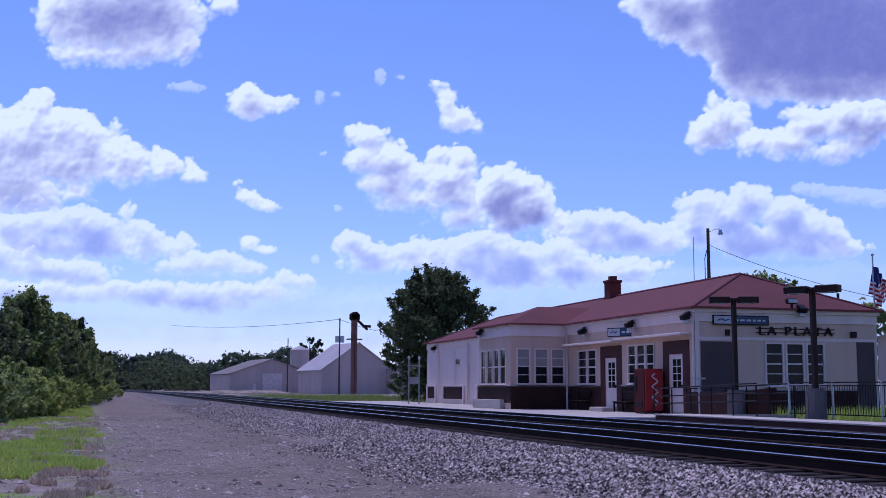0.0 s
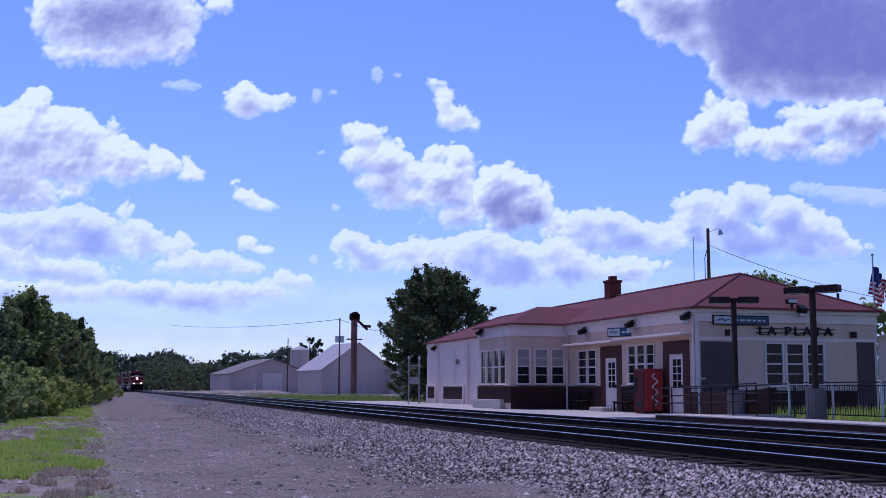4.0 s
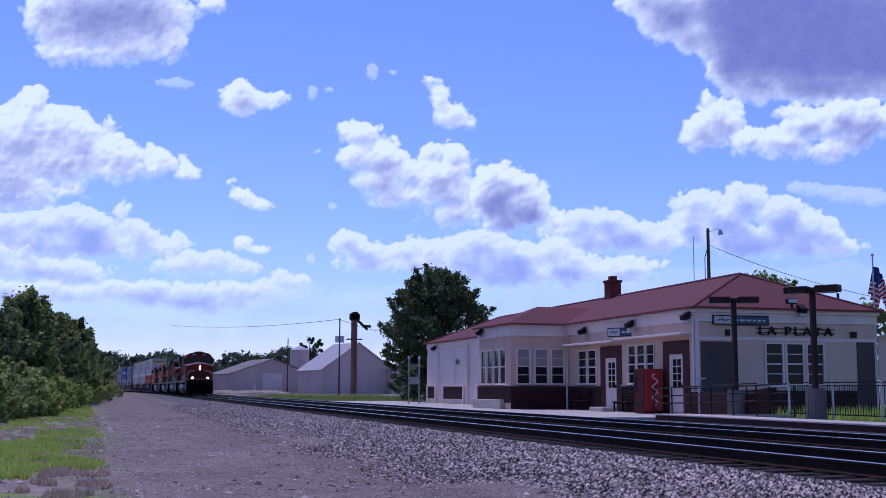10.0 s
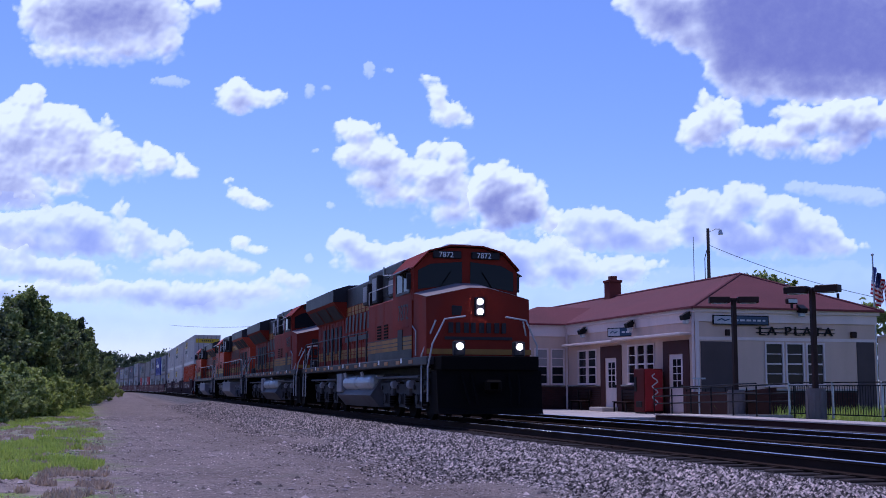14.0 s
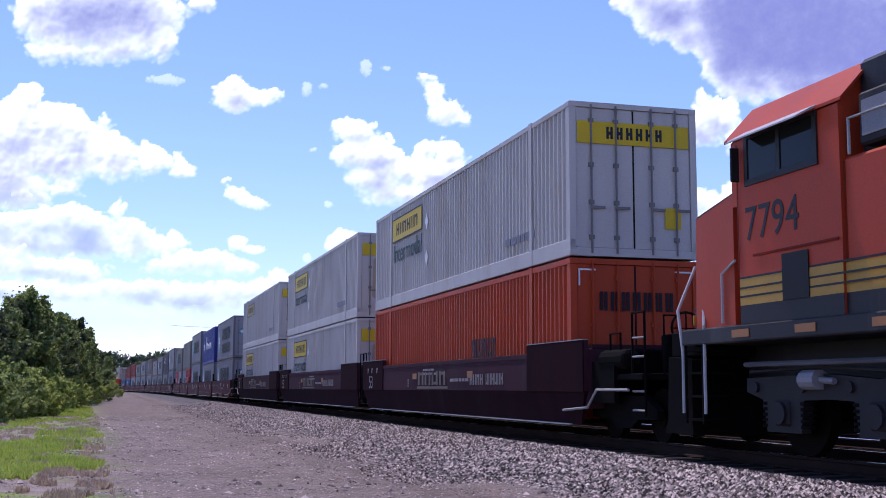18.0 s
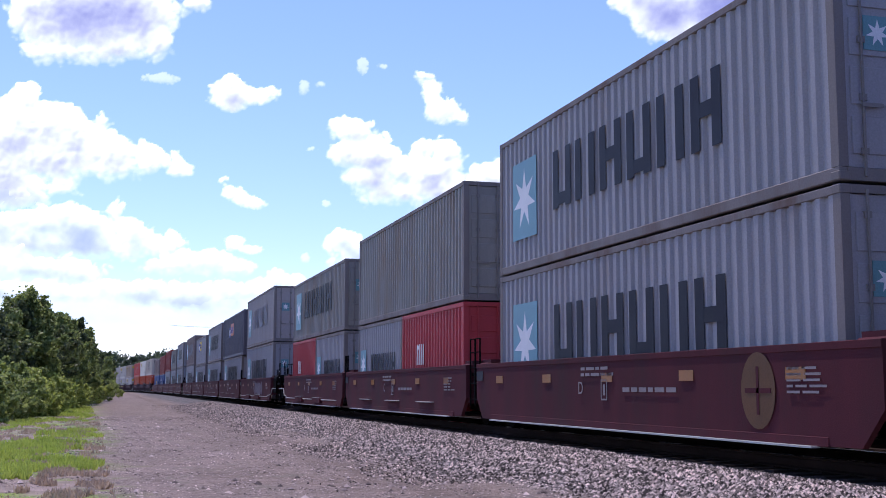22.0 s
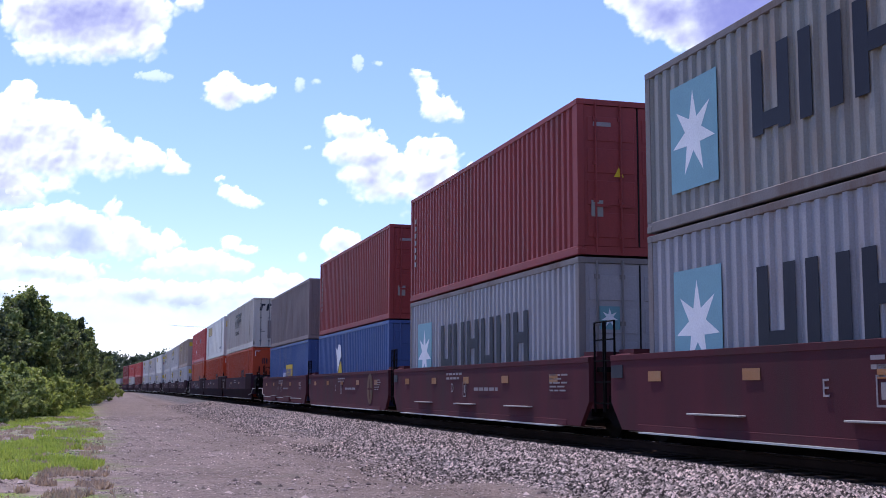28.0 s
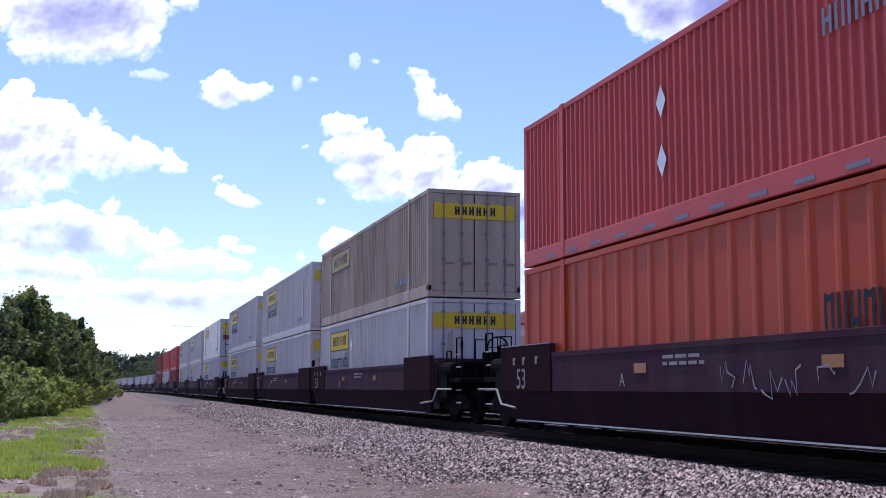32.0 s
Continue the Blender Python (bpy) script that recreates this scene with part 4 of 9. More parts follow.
px1, py1 = on_ray(1257, 84)
utility_pole(px1, py1, height_at(403, 1257, 84) + 0.35, "weathered wooden utility pole with a street lamp", lamp=True)
wire("service_wire", (px1, py1, height_at(432, 1262, 84)), (*on_ray(1640, 70), height_at(540, 1640, 70)), 0.5, "black service wire behind the depot")
p2 = on_ray(602, 200)
utility_pole(p2[0], p2[1], height_at(564, 602, 200) + 0.35, "weathered wooden utility pole with transformers", box=True)
p3 = on_ray(511, 260)
utility_pole(p3[0], p3[1], height_at(600, 511, 260) + 0.35, "short weathered wooden pole by the sheds")
wire("line_wire", (*p2, height_at(566, 602, 200)), (*on_ray(300, 330), height_at(577, 300, 330)), 1.0, "distant power line wire", 0.05)
wire("line_wire", (*p2, height_at(566, 602, 200)), (*on_ray(760, 190), height_at(590, 760, 190)), 1.0, "distant power line wire", 0.04)
p4 = on_ray(1485, 75)
solo("vent_pipe", Geo().rod((*p4, -0.4), (*p4, height_at(517, 1485, 75)), 0.09, 8), BROWN_METAL, "dark vent pipe behind the depot", "pipe")

FLAG_P = on_ray(1549, 62)
fp = thing("flagpole", "tall grey flagpole beyond the depot", "flagpole", pose(*FLAG_P, -0.3))
FLAG_TOP = height_at(450, 1549, 62)
part("pole", Geo().rod((0, 0, 0), (0, 0, FLAG_TOP + 0.3), 0.06, 10, 0.04), GALV, fp)
part("finial", Geo().ball((0, 0, FLAG_TOP + 0.35), 0.08, 0.08, 0.08), GALV, fp)
FLAG_RED = mat("flag_red", (0.4, 0.02, 0.03), 0.8)
FLAG_WHITE = mat("flag_white", (0.7, 0.68, 0.7), 0.8)
FLAG_BLUE = mat("flag_blue", (0.02, 0.03, 0.14), 0.8)
FLAG = thing("flag", "red, white and blue striped flag on the pole", "flag", pose(*FLAG_P, FLAG_TOP - 0.6))
FLAG_STRIPS = []
for i in range(6):
    g = Geo()
    for k in range(13):
        g.box(0.0, 0.375, -0.006, 0.006, -(k + 1) * 0.115, -k * 0.115 - 0.001, mi=2 if (i < 3 and k < 7) else k % 2)
    FLAG_STRIPS.append(part("fold", g.mesh("fold", FLAG_RED, FLAG_WHITE, FLAG_BLUE), None, FLAG, at=pose(i * 0.36, 0, 0)))


# ---- far sheds ----
SHED = mat("shed_metal", (0.52, 0.41, 0.37), 0.6, vary=0.14, scale=0.3, streak=True, stain=(0.3, 0.24, 0.2), stain_amount=0.25)
SHED_ROOF = mat("shed_roof", (0.4, 0.35, 0.36), 0.5, vary=0.12, scale=0.3, stain=(0.36, 0.32, 0.3), stain_amount=0.2)
DOOR_GREY = mat("shed_door", (0.68, 0.58, 0.54), 0.6)


SHED_GREY = mat("brown_grey_shed_roof", (0.2, 0.17, 0.165), 0.8, vary=0.2, scale=0.3, stain=(0.12, 0.1, 0.1), stain_amount=0.3)


def gable_shed(name, label, x, y, turn, w, l, eave, ridge, doors=(), top=None):
    """Gable end along local x at y = 0; the length runs along +y."""
    t = thing(name, label, "shed", pose(x, y, -0.45, 0, 0, turn))
    part("wall", Geo().prism([(0, 0), (w, 0), (w, eave), (w / 2, ridge), (0, eave)], "y", 0.0, 0.2), SHED, t)
    part("wall", Geo().prism([(0, 0), (w, 0), (w, eave), (w / 2, ridge), (0, eave)], "y", l - 0.2, l), SHED, t)
    part("wall", Geo().box(0, 0.2, 0.2, l - 0.2, 0, eave), SHED, t)
    part("wall", Geo().box(w - 0.2, w, 0.2, l - 0.2, 0, eave), SHED, t)
    o = 0.4
    k = (ridge - eave) / (w / 2)
    part("roof", Geo().prism([(-o, eave - o * k), (w / 2, ridge), (w / 2, ridge + 0.15), (-o, eave - o * k + 0.15)], "y", -o, l + o), top or SHED_ROOF, t)
    part("roof", Geo().prism([(w + o, eave - o * k), (w / 2, ridge), (w / 2, ridge + 0.15), (w + o, eave - o * k + 0.15)], "y", -o, l + o), top or SHED_ROOF, t)
    for a, b, h in doors:
        part("door", Geo().box(a, b, -0.06, -0.004, 0, h), DOOR_GREY, t)
        part("door_frame", Geo().box(a - 0.15, a, -0.08, -0.004, 0, h).box(b, b + 0.15, -0.08, -0.004, 0, h).box(a - 0.15, b + 0.15, -0.08, -0.004, h, h + 0.15), SHED_ROOF, t)
    n = int(l / 1.5)
    ribs = Geo()
    for i in range(n):
        ribs.box(-0.03, 0.0, i * 1.5 + 0.3, i * 1.5 + 0.36, 0, eave - 0.1)
    part("wall_ribs", ribs, SHED, t)["kind"] = "stuff"
    return t


SHED_D = 240.0
gx0, gy0 = on_ray(571, SHED_D)
STORE = gable_shed("storage_shed", "white gabled metal storage shed by the line", gx0, gy0, -YAW * 57.3 + 27, 16.4, 14, 5.2, 10.8)
part("lean_to", Geo().prism([(14.6, 0.0), (21.0, 0.0), (21.0, 1.9), (16.3, 5.2), (14.6, 5.2)], "y", -3.0, -0.05), SHED, STORE, "white lean-to with a sloping roof")
part("lean_to_roof", Geo().prism([(21.3, 1.75), (21.3, 1.9), (16.2, 5.45), (14.5, 5.45), (14.5, 5.25), (16.2, 5.25)], "y", -3.3, 0.0), SHED_ROOF, STORE)
part("dark_opening", Geo().box(15.4, 18.0, -3.06, -3.004, 0.9, 2.6), SHED_GREY, STORE, "dark patch low on the wall")
g2 = on_ray(410, 262)
gable_shed("low_shed", "long low white shed with a wide door", g2[0], g2[1], -YAW * 57.3 + 27, 20.0, 16, 4.5, 7.9, doors=((7.6, 12.4, 4.7), (5.3, 6.2, 2.4)), top=SHED_GREY)
s1 = on_ray(532, 292)
silo = thing("silo", "squat white grain bin with a conical roof", "silo", pose(*s1, -0.45))
part("wall", Geo().rod((0, 0, 0), (0, 0, 10.9), 2.4, 24), SHED, silo)
part("roof", Geo().rod((0, 0, 10.9), (0, 0, 11.9), 2.5, 24, 0.3), SHED_ROOF, silo)
e1 = on_ray(628, 225)
RUST = mat("rusty_steel", (0.2, 0.1, 0.085), 0.8, vary=0.2, stain=(0.1, 0.06, 0.05), stain_amount=0.4)
leg = thing("grain_elevator_leg", "tall rusty grain elevator leg with a dark head", "grain elevator", pose(*e1, -0.45))
eh = height_at(553, 628, 225) + 0.45
part("trunk", Geo().box(-0.6, -0.05, -0.35, 0.35, 0, eh - 1.5).box(0.05, 0.52, -0.35, 0.35, 0, eh - 1.5), RUST, leg)
part("head", Geo().box(-1.0, 1.0, -0.6, 0.6, eh - 1.7, eh - 0.2, c=0.3).rod((0, -0.6, eh - 0.7), (0, 0.6, eh - 0.7), 0.75, 14), BROWN_METAL, leg, "dark elevator head")
part("spout", Geo().rod((0.6, 0, eh - 1.6), (2.6, 0, eh - 3.4), 0.25, 8).box(1.6, 3.2, -0.3, 0.3, eh - 3.0, eh - 2.5), BROWN_METAL, leg)
part("platform", Geo().box(-1.4, 1.4, -0.9, 0.9, eh - 5.4, eh - 5.2), RUST, leg)
p5 = on_ray(1600, 90)
gable_shed("white_building", "white metal building beyond the depot", *on_ray(1552, 92), -40, 12, 20, 5.4, 6.6)
# scrap and dirt heaps by the sheds
HEAP = mat("dirt_heap", (0.3, 0.24, 0.19), 0.95, vary=0.25, bump=0.5)
for px, dep, w in ((400, 235, 5), (440, 230, 4), (470, 225, 6)):
    a = on_ray(px, dep)
    g = Geo().ball((0, 0, 0), w, 2.5, 0.9, 12, 8)
    g.v = [(x * (1 + 0.2 * noise.noise(Vector((x, y, z)))), y, z * (1 + 0.4 * noise.noise(Vector((x * 0.7, y, 2))))) for x, y, z in g.v]
    solo("dirt_heap", g, HEAP, "low heap of pale dirt and scrap", "dirt heap", pose(*a, -0.5), group="dirt heaps")


# ---- plants ----
def leaf_material(name, a, b):
    m = bpy.data.materials.new(name)
    m.use_nodes = True
    N, L = m.node_tree.nodes, m.node_tree.links
    pb = N["Principled BSDF"]
    pb.inputs["Roughness"].default_value = 0.6
    ge = N.new("ShaderNodeNewGeometry")
    co = N.new("ShaderNodeTexCoord")
    no = N.new("ShaderNodeTexNoise")
    no.inputs["Scale"].default_value = 0.7
    L.new(co.outputs["Object"], no.inputs["Vector"])
    ad = N.new("ShaderNodeMath")
    L.new(ge.outputs["Random Per Island"], ad.inputs[0])
    L.new(no.outputs["Fac"], ad.inputs[1])
    mr = N.new("ShaderNodeMapRange")
    mr.inputs["From Min"].default_value, mr.inputs["From Max"].default_value = 0.45, 1.4
    L.new(ad.outputs[0], mr.inputs["Value"])
    mx = N.new("ShaderNodeMix")
    mx.data_type = 'RGBA'
    mx.inputs["A"].default_value = (*a, 1)
    mx.inputs["B"].default_value = (*b, 1)
    L.new(mr.outputs[0], mx.inputs["Factor"])
    L.new(mx.outputs["Result"], pb.inputs["Base Color"])
    tr = N.new("ShaderNodeBsdfTranslucent")
    L.new(mx.outputs["Result"], tr.inputs["Color"])
    ms = N.new("ShaderNodeMixShader")
    ms.inputs[0].default_value = 0.45
    L.new(pb.outputs[0], ms.inputs[1])
    L.new(tr.outputs[0], ms.inputs[2])
    L.new(ms.outputs[0], N["Material Output"].inputs["Surface"])
    return m


LEAF_DARK = leaf_material("dark_leaves", (0.05, 0.075, 0.032), (0.145, 0.175, 0.07))
LEAF_MID = leaf_material("green_leaves", (0.12, 0.165, 0.04), (0.36, 0.41, 0.13))
LEAF_WOODS = leaf_material("far_leaves", (0.035, 0.055, 0.03), (0.085, 0.115, 0.06))
GRASS_MAT = leaf_material("grass_blades", (0.27, 0.36, 0.045), (0.54, 0.6, 0.12))
LEAF_LIGHT = leaf_material("weed_leaves", (0.19, 0.25, 0.04), (0.5, 0.54, 0.14))
VERGE_MAT = leaf_material("verge_blades", (0.12, 0.16, 0.03), (0.28, 0.32, 0.08))
DRY_MAT = leaf_material("dry_grass", (0.34, 0.245, 0.17), (0.54, 0.41, 0.3))
BARK = mat("bark", (0.07, 0.055, 0.045), 0.95, vary=0.25, bump=0.6, bump_scale=15)


def leaves_mesh(name, centres, radii, per, size, seed, material):
    """Leaves as small bent quads, thrown round the clumps' centres."""
    r = np.random.default_rng(seed)
    C = np.repeat(np.array(centres, float), per, axis=0)
    S = np.repeat(np.array(radii, float), per)[:, None]
    n = len(C)
    d = r.normal(size=(n, 3))
    d /= np.linalg.norm(d, axis=1)[:, None]
    P = C + d * S * np.minimum(np.abs(r.normal(size=(n, 1))) * 0.72, 1.9) * np.array([1, 1, 0.72])
    a = r.normal(size=(n, 3))
    a /= np.linalg.norm(a, axis=1)[:, None]
    b = np.cross(a, r.normal(size=(n, 3)))
    b /= np.linalg.norm(b, axis=1)[:, None] + 1e-9
    s = size * (0.6 + 0.8 * r.random((n, 1)))
    V = np.stack([P - a * s, P + b * s * 0.55, P + a * s, P - b * s * 0.55], axis=1).reshape(-1, 3)
    F = np.arange(4 * n).reshape(-1, 4)
    me = bpy.data.meshes.new(name)
    me.from_pydata(V.tolist(), [], F.tolist())
    me.materials.append(material)
    return me


def tree(label, x, y, h, spread, seed, leaf=0.16, clumps=70, per=60, material=None, low=0.25, z0=-0.5, squash=1.0, category="tree", group=""):
    r = random.Random(seed)
    t = thing("tree" if category == "tree" else "bush", label, category, pose(x, y, z0), group=group)
    tr = Geo()
    top = h * 0.75
    pts = [Vector((0, 0, 0))]
    for i in range(1, 6):
        pts.append(Vector((r.uniform(-0.12, 0.12) * h * 0.25, r.uniform(-0.12, 0.12) * h * 0.25, top * i / 5)))
    rad = h * 0.028
    for i in range(5):
        tr.rod(pts[i], pts[i + 1], rad * (1 - i * 0.16), 8, rad * (1 - (i + 1) * 0.16))
    part("trunk", tr, BARK, t)
    cs, rs = [], []
    limbs = Geo()
    for i in range(clumps):
        u = r.random()
        z = h * (low + (0.97 - low) * u)
        prof = math.sin(math.pi * min(1.0, max(0.05, (u * 0.86 + 0.13)))) ** 0.7
        a = r.uniform(0, 2 * math.pi)
        q = spread * prof * math.sqrt(r.random()) * (0.8 + 0.35 * noise.noise(Vector((math.cos(a) * 1.3, math.sin(a) * 1.3, seed + u * 3))))
        c = Vector((q * math.cos(a) * squash, q * math.sin(a), z))
        cs.append(c)
        rs.append(spread * r.uniform(0.07, 0.19) + 0.1)
        if i % 4 == 0:
            s = pts[min(4, 1 + int(u * 4))]
            limbs.rod(s, c, rad * 0.4, 5, rad * 0.1)
    # sprigs that break the outline
    for i in range(clumps // 3):
        u = r.random() ** 0.7
        a = r.uniform(0, 2 * math.pi)
        prof = math.sin(math.pi * min(1.0, max(0.05, (u * 0.86 + 0.13)))) ** 0.7
        q = spread * prof * r.uniform(0.72, 1.0)
        c = Vector((q * math.cos(a) * squash, q * math.sin(a), h * (low + (0.97 - low) * u)))
        way = Vector((math.cos(a) * (1 - 0.5 * u), math.sin(a) * (1 - 0.5 * u), r.uniform(0.1, 0.5) + 0.8 * u)).normalized()
        long = spread * r.uniform(0.1, 0.24)
        for k in range(3):
            cs.append(c + way * long * k / 2)
            rs.append(spread * (0.085 - 0.022 * k) + 0.06)
        limbs.rod(c - way * long, c + way * long, rad * 0.14, 4, rad * 0.05)
    part("branch_work", limbs, BARK, t)["kind"] = "stuff"
    part("crown", leaves_mesh("crown", cs, rs, per, leaf, seed, material or LEAF_MID), None, t)
    return t


tx, ty = on_ray(773, 102)
tree("large dark green broadleaf tree behind the depot", tx, ty, height_at(482, 777, 102) + 0.4, 4.9, 4, leaf=0.125, clumps=420, per=130, material=LEAF_DARK, low=0.1, z0=-0.35)
bx, by = on_ray(735, 96)
tree("leafy shrub under the tree", bx, by, 3.2, 2.2, 41, leaf=0.14, clumps=30, per=60, material=LEAF_DARK, low=0.1, z0=-0.3, category="bush")
for px, dep, top, sp, sd in ((1345, 110, 478, 4.0, 6), (1385, 112, 488, 3.0, 7), (1535, 95, 535, 2.5, 8)):
    a = on_ray(px, dep)
    tree("green tree top showing over the depot roof", a[0], a[1], height_at(top, px, dep) + 0.4, sp, sd, leaf=0.22, clumps=50, per=60, z0=-0.4, group="trees behind the depot")
for px, dep, top, sp, sd in ((548, 300, 598, 3.6, 9), (565, 306, 603, 2.6, 10)):
    a = on_ray(px, dep)
    tree("small tree behind the sheds", a[0], a[1], height_at(top, px, dep) + 0.4, sp, sd, leaf=0.35, clumps=30, per=40, material=LEAF_WOODS, z0=-0.4, group="trees behind the sheds")

# the thicket left of the line
left = [(-30, 58, 556, 3.4), (14, 60, 566, 2.8), (64, 66, 520, 3.3), (100, 70, 552, 2.4), (130, 76, 562, 2.6), (154, 84, 572, 2.2), (172, 98, 612, 3.0), (185, 112, 622, 3.0), (192, 128, 630, 3.0), (40, 74, 556, 4.0), (-60, 70, 540, 5.0), (110, 96, 566, 4.5), (46, 65, 536, 1.5), (84, 67, 534, 1.5), (68, 66, 519, 1.7), (150, 83, 566, 1.3), (166, 88, 582, 1.2), (120, 73, 556, 1.3), (8, 59, 552, 1.4), (196, 150, 634, 3.4), (190, 175, 634, 4.5), (207, 165, 622, 2.2), (213, 190, 630, 2.4)]
for i, (px, dep, top, sp) in enumerate(left):
    a = on_ray(px - sp * 8, dep)
    tree("green broadleaf tree in the lineside thicket", a[0], a[1], height_at(top, px, dep) + 0.5, sp * 0.82, 50 + i, leaf=0.1, clumps=84, per=105, material=LEAF_MID if i % 3 else LEAF_DARK, low=0.06, z0=-0.5, group="thicket trees")
for i, (px, dep, top, sp) in enumerate([(10, 52, 650, 2.0), (45, 55, 660, 1.8), (85, 66, 655, 1.8), (120, 78, 668, 1.8), (160, 92, 668, 1.8), (-30, 50, 655, 2.2), (182, 108, 670, 2.0), (192, 124, 674, 2.0), (140, 86, 660, 1.9), (25, 46, 668, 1.3), (65, 50, 674, 1.2), (100, 58, 676, 1.2), (-10, 42, 672, 1.3), (135, 70, 678, 1.2)]):
    a = on_ray(px, dep)
    tree("low green bush at the thicket's edge", a[0], a[1], height_at(top, px, dep) + 0.5, sp, 90 + i, leaf=0.075, clumps=60, per=105, material=LEAF_MID if i % 3 == 0 else LEAF_LIGHT, low=0.02, z0=-0.5, category="bush", group="thicket bushes")


def far_woods():
    r = random.Random(12)
    cs, rs = [], []
    for px in range(-40, 900, 5):
        for k in range(6):
            dep = 520 + r.uniform(-60, 120)
            top = 634 + 7 * math.sin(px * 0.021) + 5 * math.sin(px * 0.055 + 1) - (6 if 280 < px < 340 else 0) - (8 if 400 < px < 520 else 0)
            hz = height_at(top, px, dep)
            x, y = on_ray(px + r.uniform(-4, 4), dep)
            rr = r.uniform(1.6, 3.6)
            cs.append((x, y, max(0.5, (hz - rr) * (1 - 0.9 * (k / 5)) if k else hz - rr * 0.8)))
            rs.append(rr)
    me = leaves_mesh("far_woods", cs, rs, 95, 0.8, 3, LEAF_WOODS)
    return tagged(new("far_woods", me), "dark green belt of woods along the horizon", "woods", kind="stuff")


far_woods()


def mid_woods():
    r = random.Random(13)
    cs, rs = [], []
    for px in range(196, 362, 4):
        for k in range(5):
            dep = 360 + r.uniform(-20, 40)
            x, y = on_ray(px, dep)
            if x < TRACK_X + bend(y) + 9 and px > 150:
                continue
            top = 640 + 6 * math.sin(px * 0.06) + 4 * math.sin(px * 0.17)
            hz = height_at(top, px, dep)
            rr = r.uniform(1.0, 2.0)
            cs.append((x, y, 0.3 + (hz - rr) * (1 - k / 5)))
            rs.append(rr)
    me = leaves_mesh("lineside_woods", cs, rs, 60, 0.45, 4, LEAF_DARK)
    return tagged(new("lineside_woods", me), "green trees along the bend of the line", "woods", kind="stuff")


mid_woods()


def blades(name, count, place, height, material, label, category, seed):
    r = np.random.default_rng(seed)
    P = []
    while len(P) < count:
        p = place(r.random(), r.random())
        if p is not None:
            P.append(p)
    P = np.array(P)
    n = len(P)
    hh = height * (0.5 + r.random(n)) * P[:, 3]
    ang = r.random(n) * 6.283
    w = 0.012 + 0.012 * r.random(n)
    lean = r.normal(size=(n, 2)) * 0.35 * hh[:, None]
    dx, dy = np.cos(ang) * w, np.sin(ang) * w
    V = np.empty((n, 3, 3))
    V[:, 0] = P[:, :3] + np.stack([dx, dy, np.zeros(n)], 1)
    V[:, 1] = P[:, :3] - np.stack([dx, dy, np.zeros(n)], 1)
    V[:, 2] = P[:, :3] + np.stack([lean[:, 0], lean[:, 1], hh], 1)
    me = bpy.data.meshes.new(name)
    me.from_pydata(V.reshape(-1, 3).tolist(), [], np.arange(3 * n).reshape(-1, 3).tolist())
    me.materials.append(material)
    return tagged(new(name, me), label, category, kind="stuff")


def patch(x, y):
    return noise.noise(Vector((x * 0.42, y * 0.2, 5.5))) + 0.75 * noise.noise(Vector((x * 1.9, y * 0.9, 1.5))) + 0.4 * noise.noise(Vector((x * 5.0, y * 2.6, 3.5)))


def green_place(u, v):
    y = 9 + 75 * v ** 1.5
    x = 0.5 - 0.02 * y - 0.1 * y * u - 0.4 * u
    edge = 0.5 * noise.noise(Vector((y * 0.33, 4.0, 1.0))) + 0.35 * noise.noise(Vector((y * 1.1, 8.0, 2.0)))
    if patch(x, y) < 0.22 + 0.25 * noise.noise(Vector((x * 7, y * 4, 8))) or x > -0.1 - 0.014 * y + 1.7 * edge:
        return None
    return x, y, ground_z(x, y) - 0.02, 1.0 - 0.4 * max(0, 0.15 - u)


def dry_place(u, v):
    y = 9 + 60 * v ** 1.5
    x = 0.3 - 0.014 * y - 0.11 * y * u
    if patch(x, y) > 0.12 or noise.noise(Vector((x * 2.1, y * 0.8, 3.0))) < 0.05:
        return None
    return x, y, ground_z(x, y) - 0.02, 1.0


blades("grass", 46000, green_place, 0.1, GRASS_MAT, "bright green lineside grass and weeds", "grass", 1)
blades("dry_grass", 16000, dry_place, 0.07, DRY_MAT, "dry pale lineside grass", "grass", 2)


def lawn_place(u, v):
    x, y = 21.7 + 13 * u, 14 + 26.5 * v
    if patch(x * 0.7, y) < 0.0:
        return None
    return x, y, -0.12, 1.6


blades("lawn_grass", 14000, lawn_place, 0.2, GRASS_MAT, "tall green grass by the depot end", "grass", 3)


def verge_place(u, v):
    y = 90 + 62 * v
    x = 16 + 18 * u
    if patch(x * 0.5, y * 0.3) < -0.2:
        return None
    return x, y, -0.35, 2.2


blades("verge_grass", 12000, verge_place, 0.22, VERGE_MAT, "green grass verge beyond the platform", "grass", 4)


# ---- the train ----
SPEED, NOSE_T = 24.83, 15.17     # metres a second; the moment at which the nose passes the camera
ROLLING = []                     # (thing, distance behind the nose of its middle, height, turned)

MAROON = mat("maroon_car_paint", (0.074, 0.0155, 0.0215), 0.85, vary=0.2, stain=(0.045, 0.022, 0.022), stain_amount=0.35, streak=True)
DARK_CAR = mat("dark_car_paint", (0.042, 0.011, 0.019), 0.85, vary=0.2, stain=(0.055, 0.034, 0.034), stain_amount=0.25, streak=True)
PLUM = mat("plum_car_paint", (0.05, 0.021, 0.032), 0.85, spec=0.1, vary=0.2, stain=(0.07, 0.05, 0.055), stain_amount=0.3, streak=True)
GRIME = mat("grimy_car_paint", (0.02, 0.006, 0.009), 0.9, spec=0.06, vary=0.3, stain=(0.03, 0.014, 0.016), stain_amount=0.25, streak=True)
CAR_BLACK = mat("oily_black_steel", (0.006, 0.005, 0.005), 0.85, vary=0.25, bump=0.15, spec=0.06)
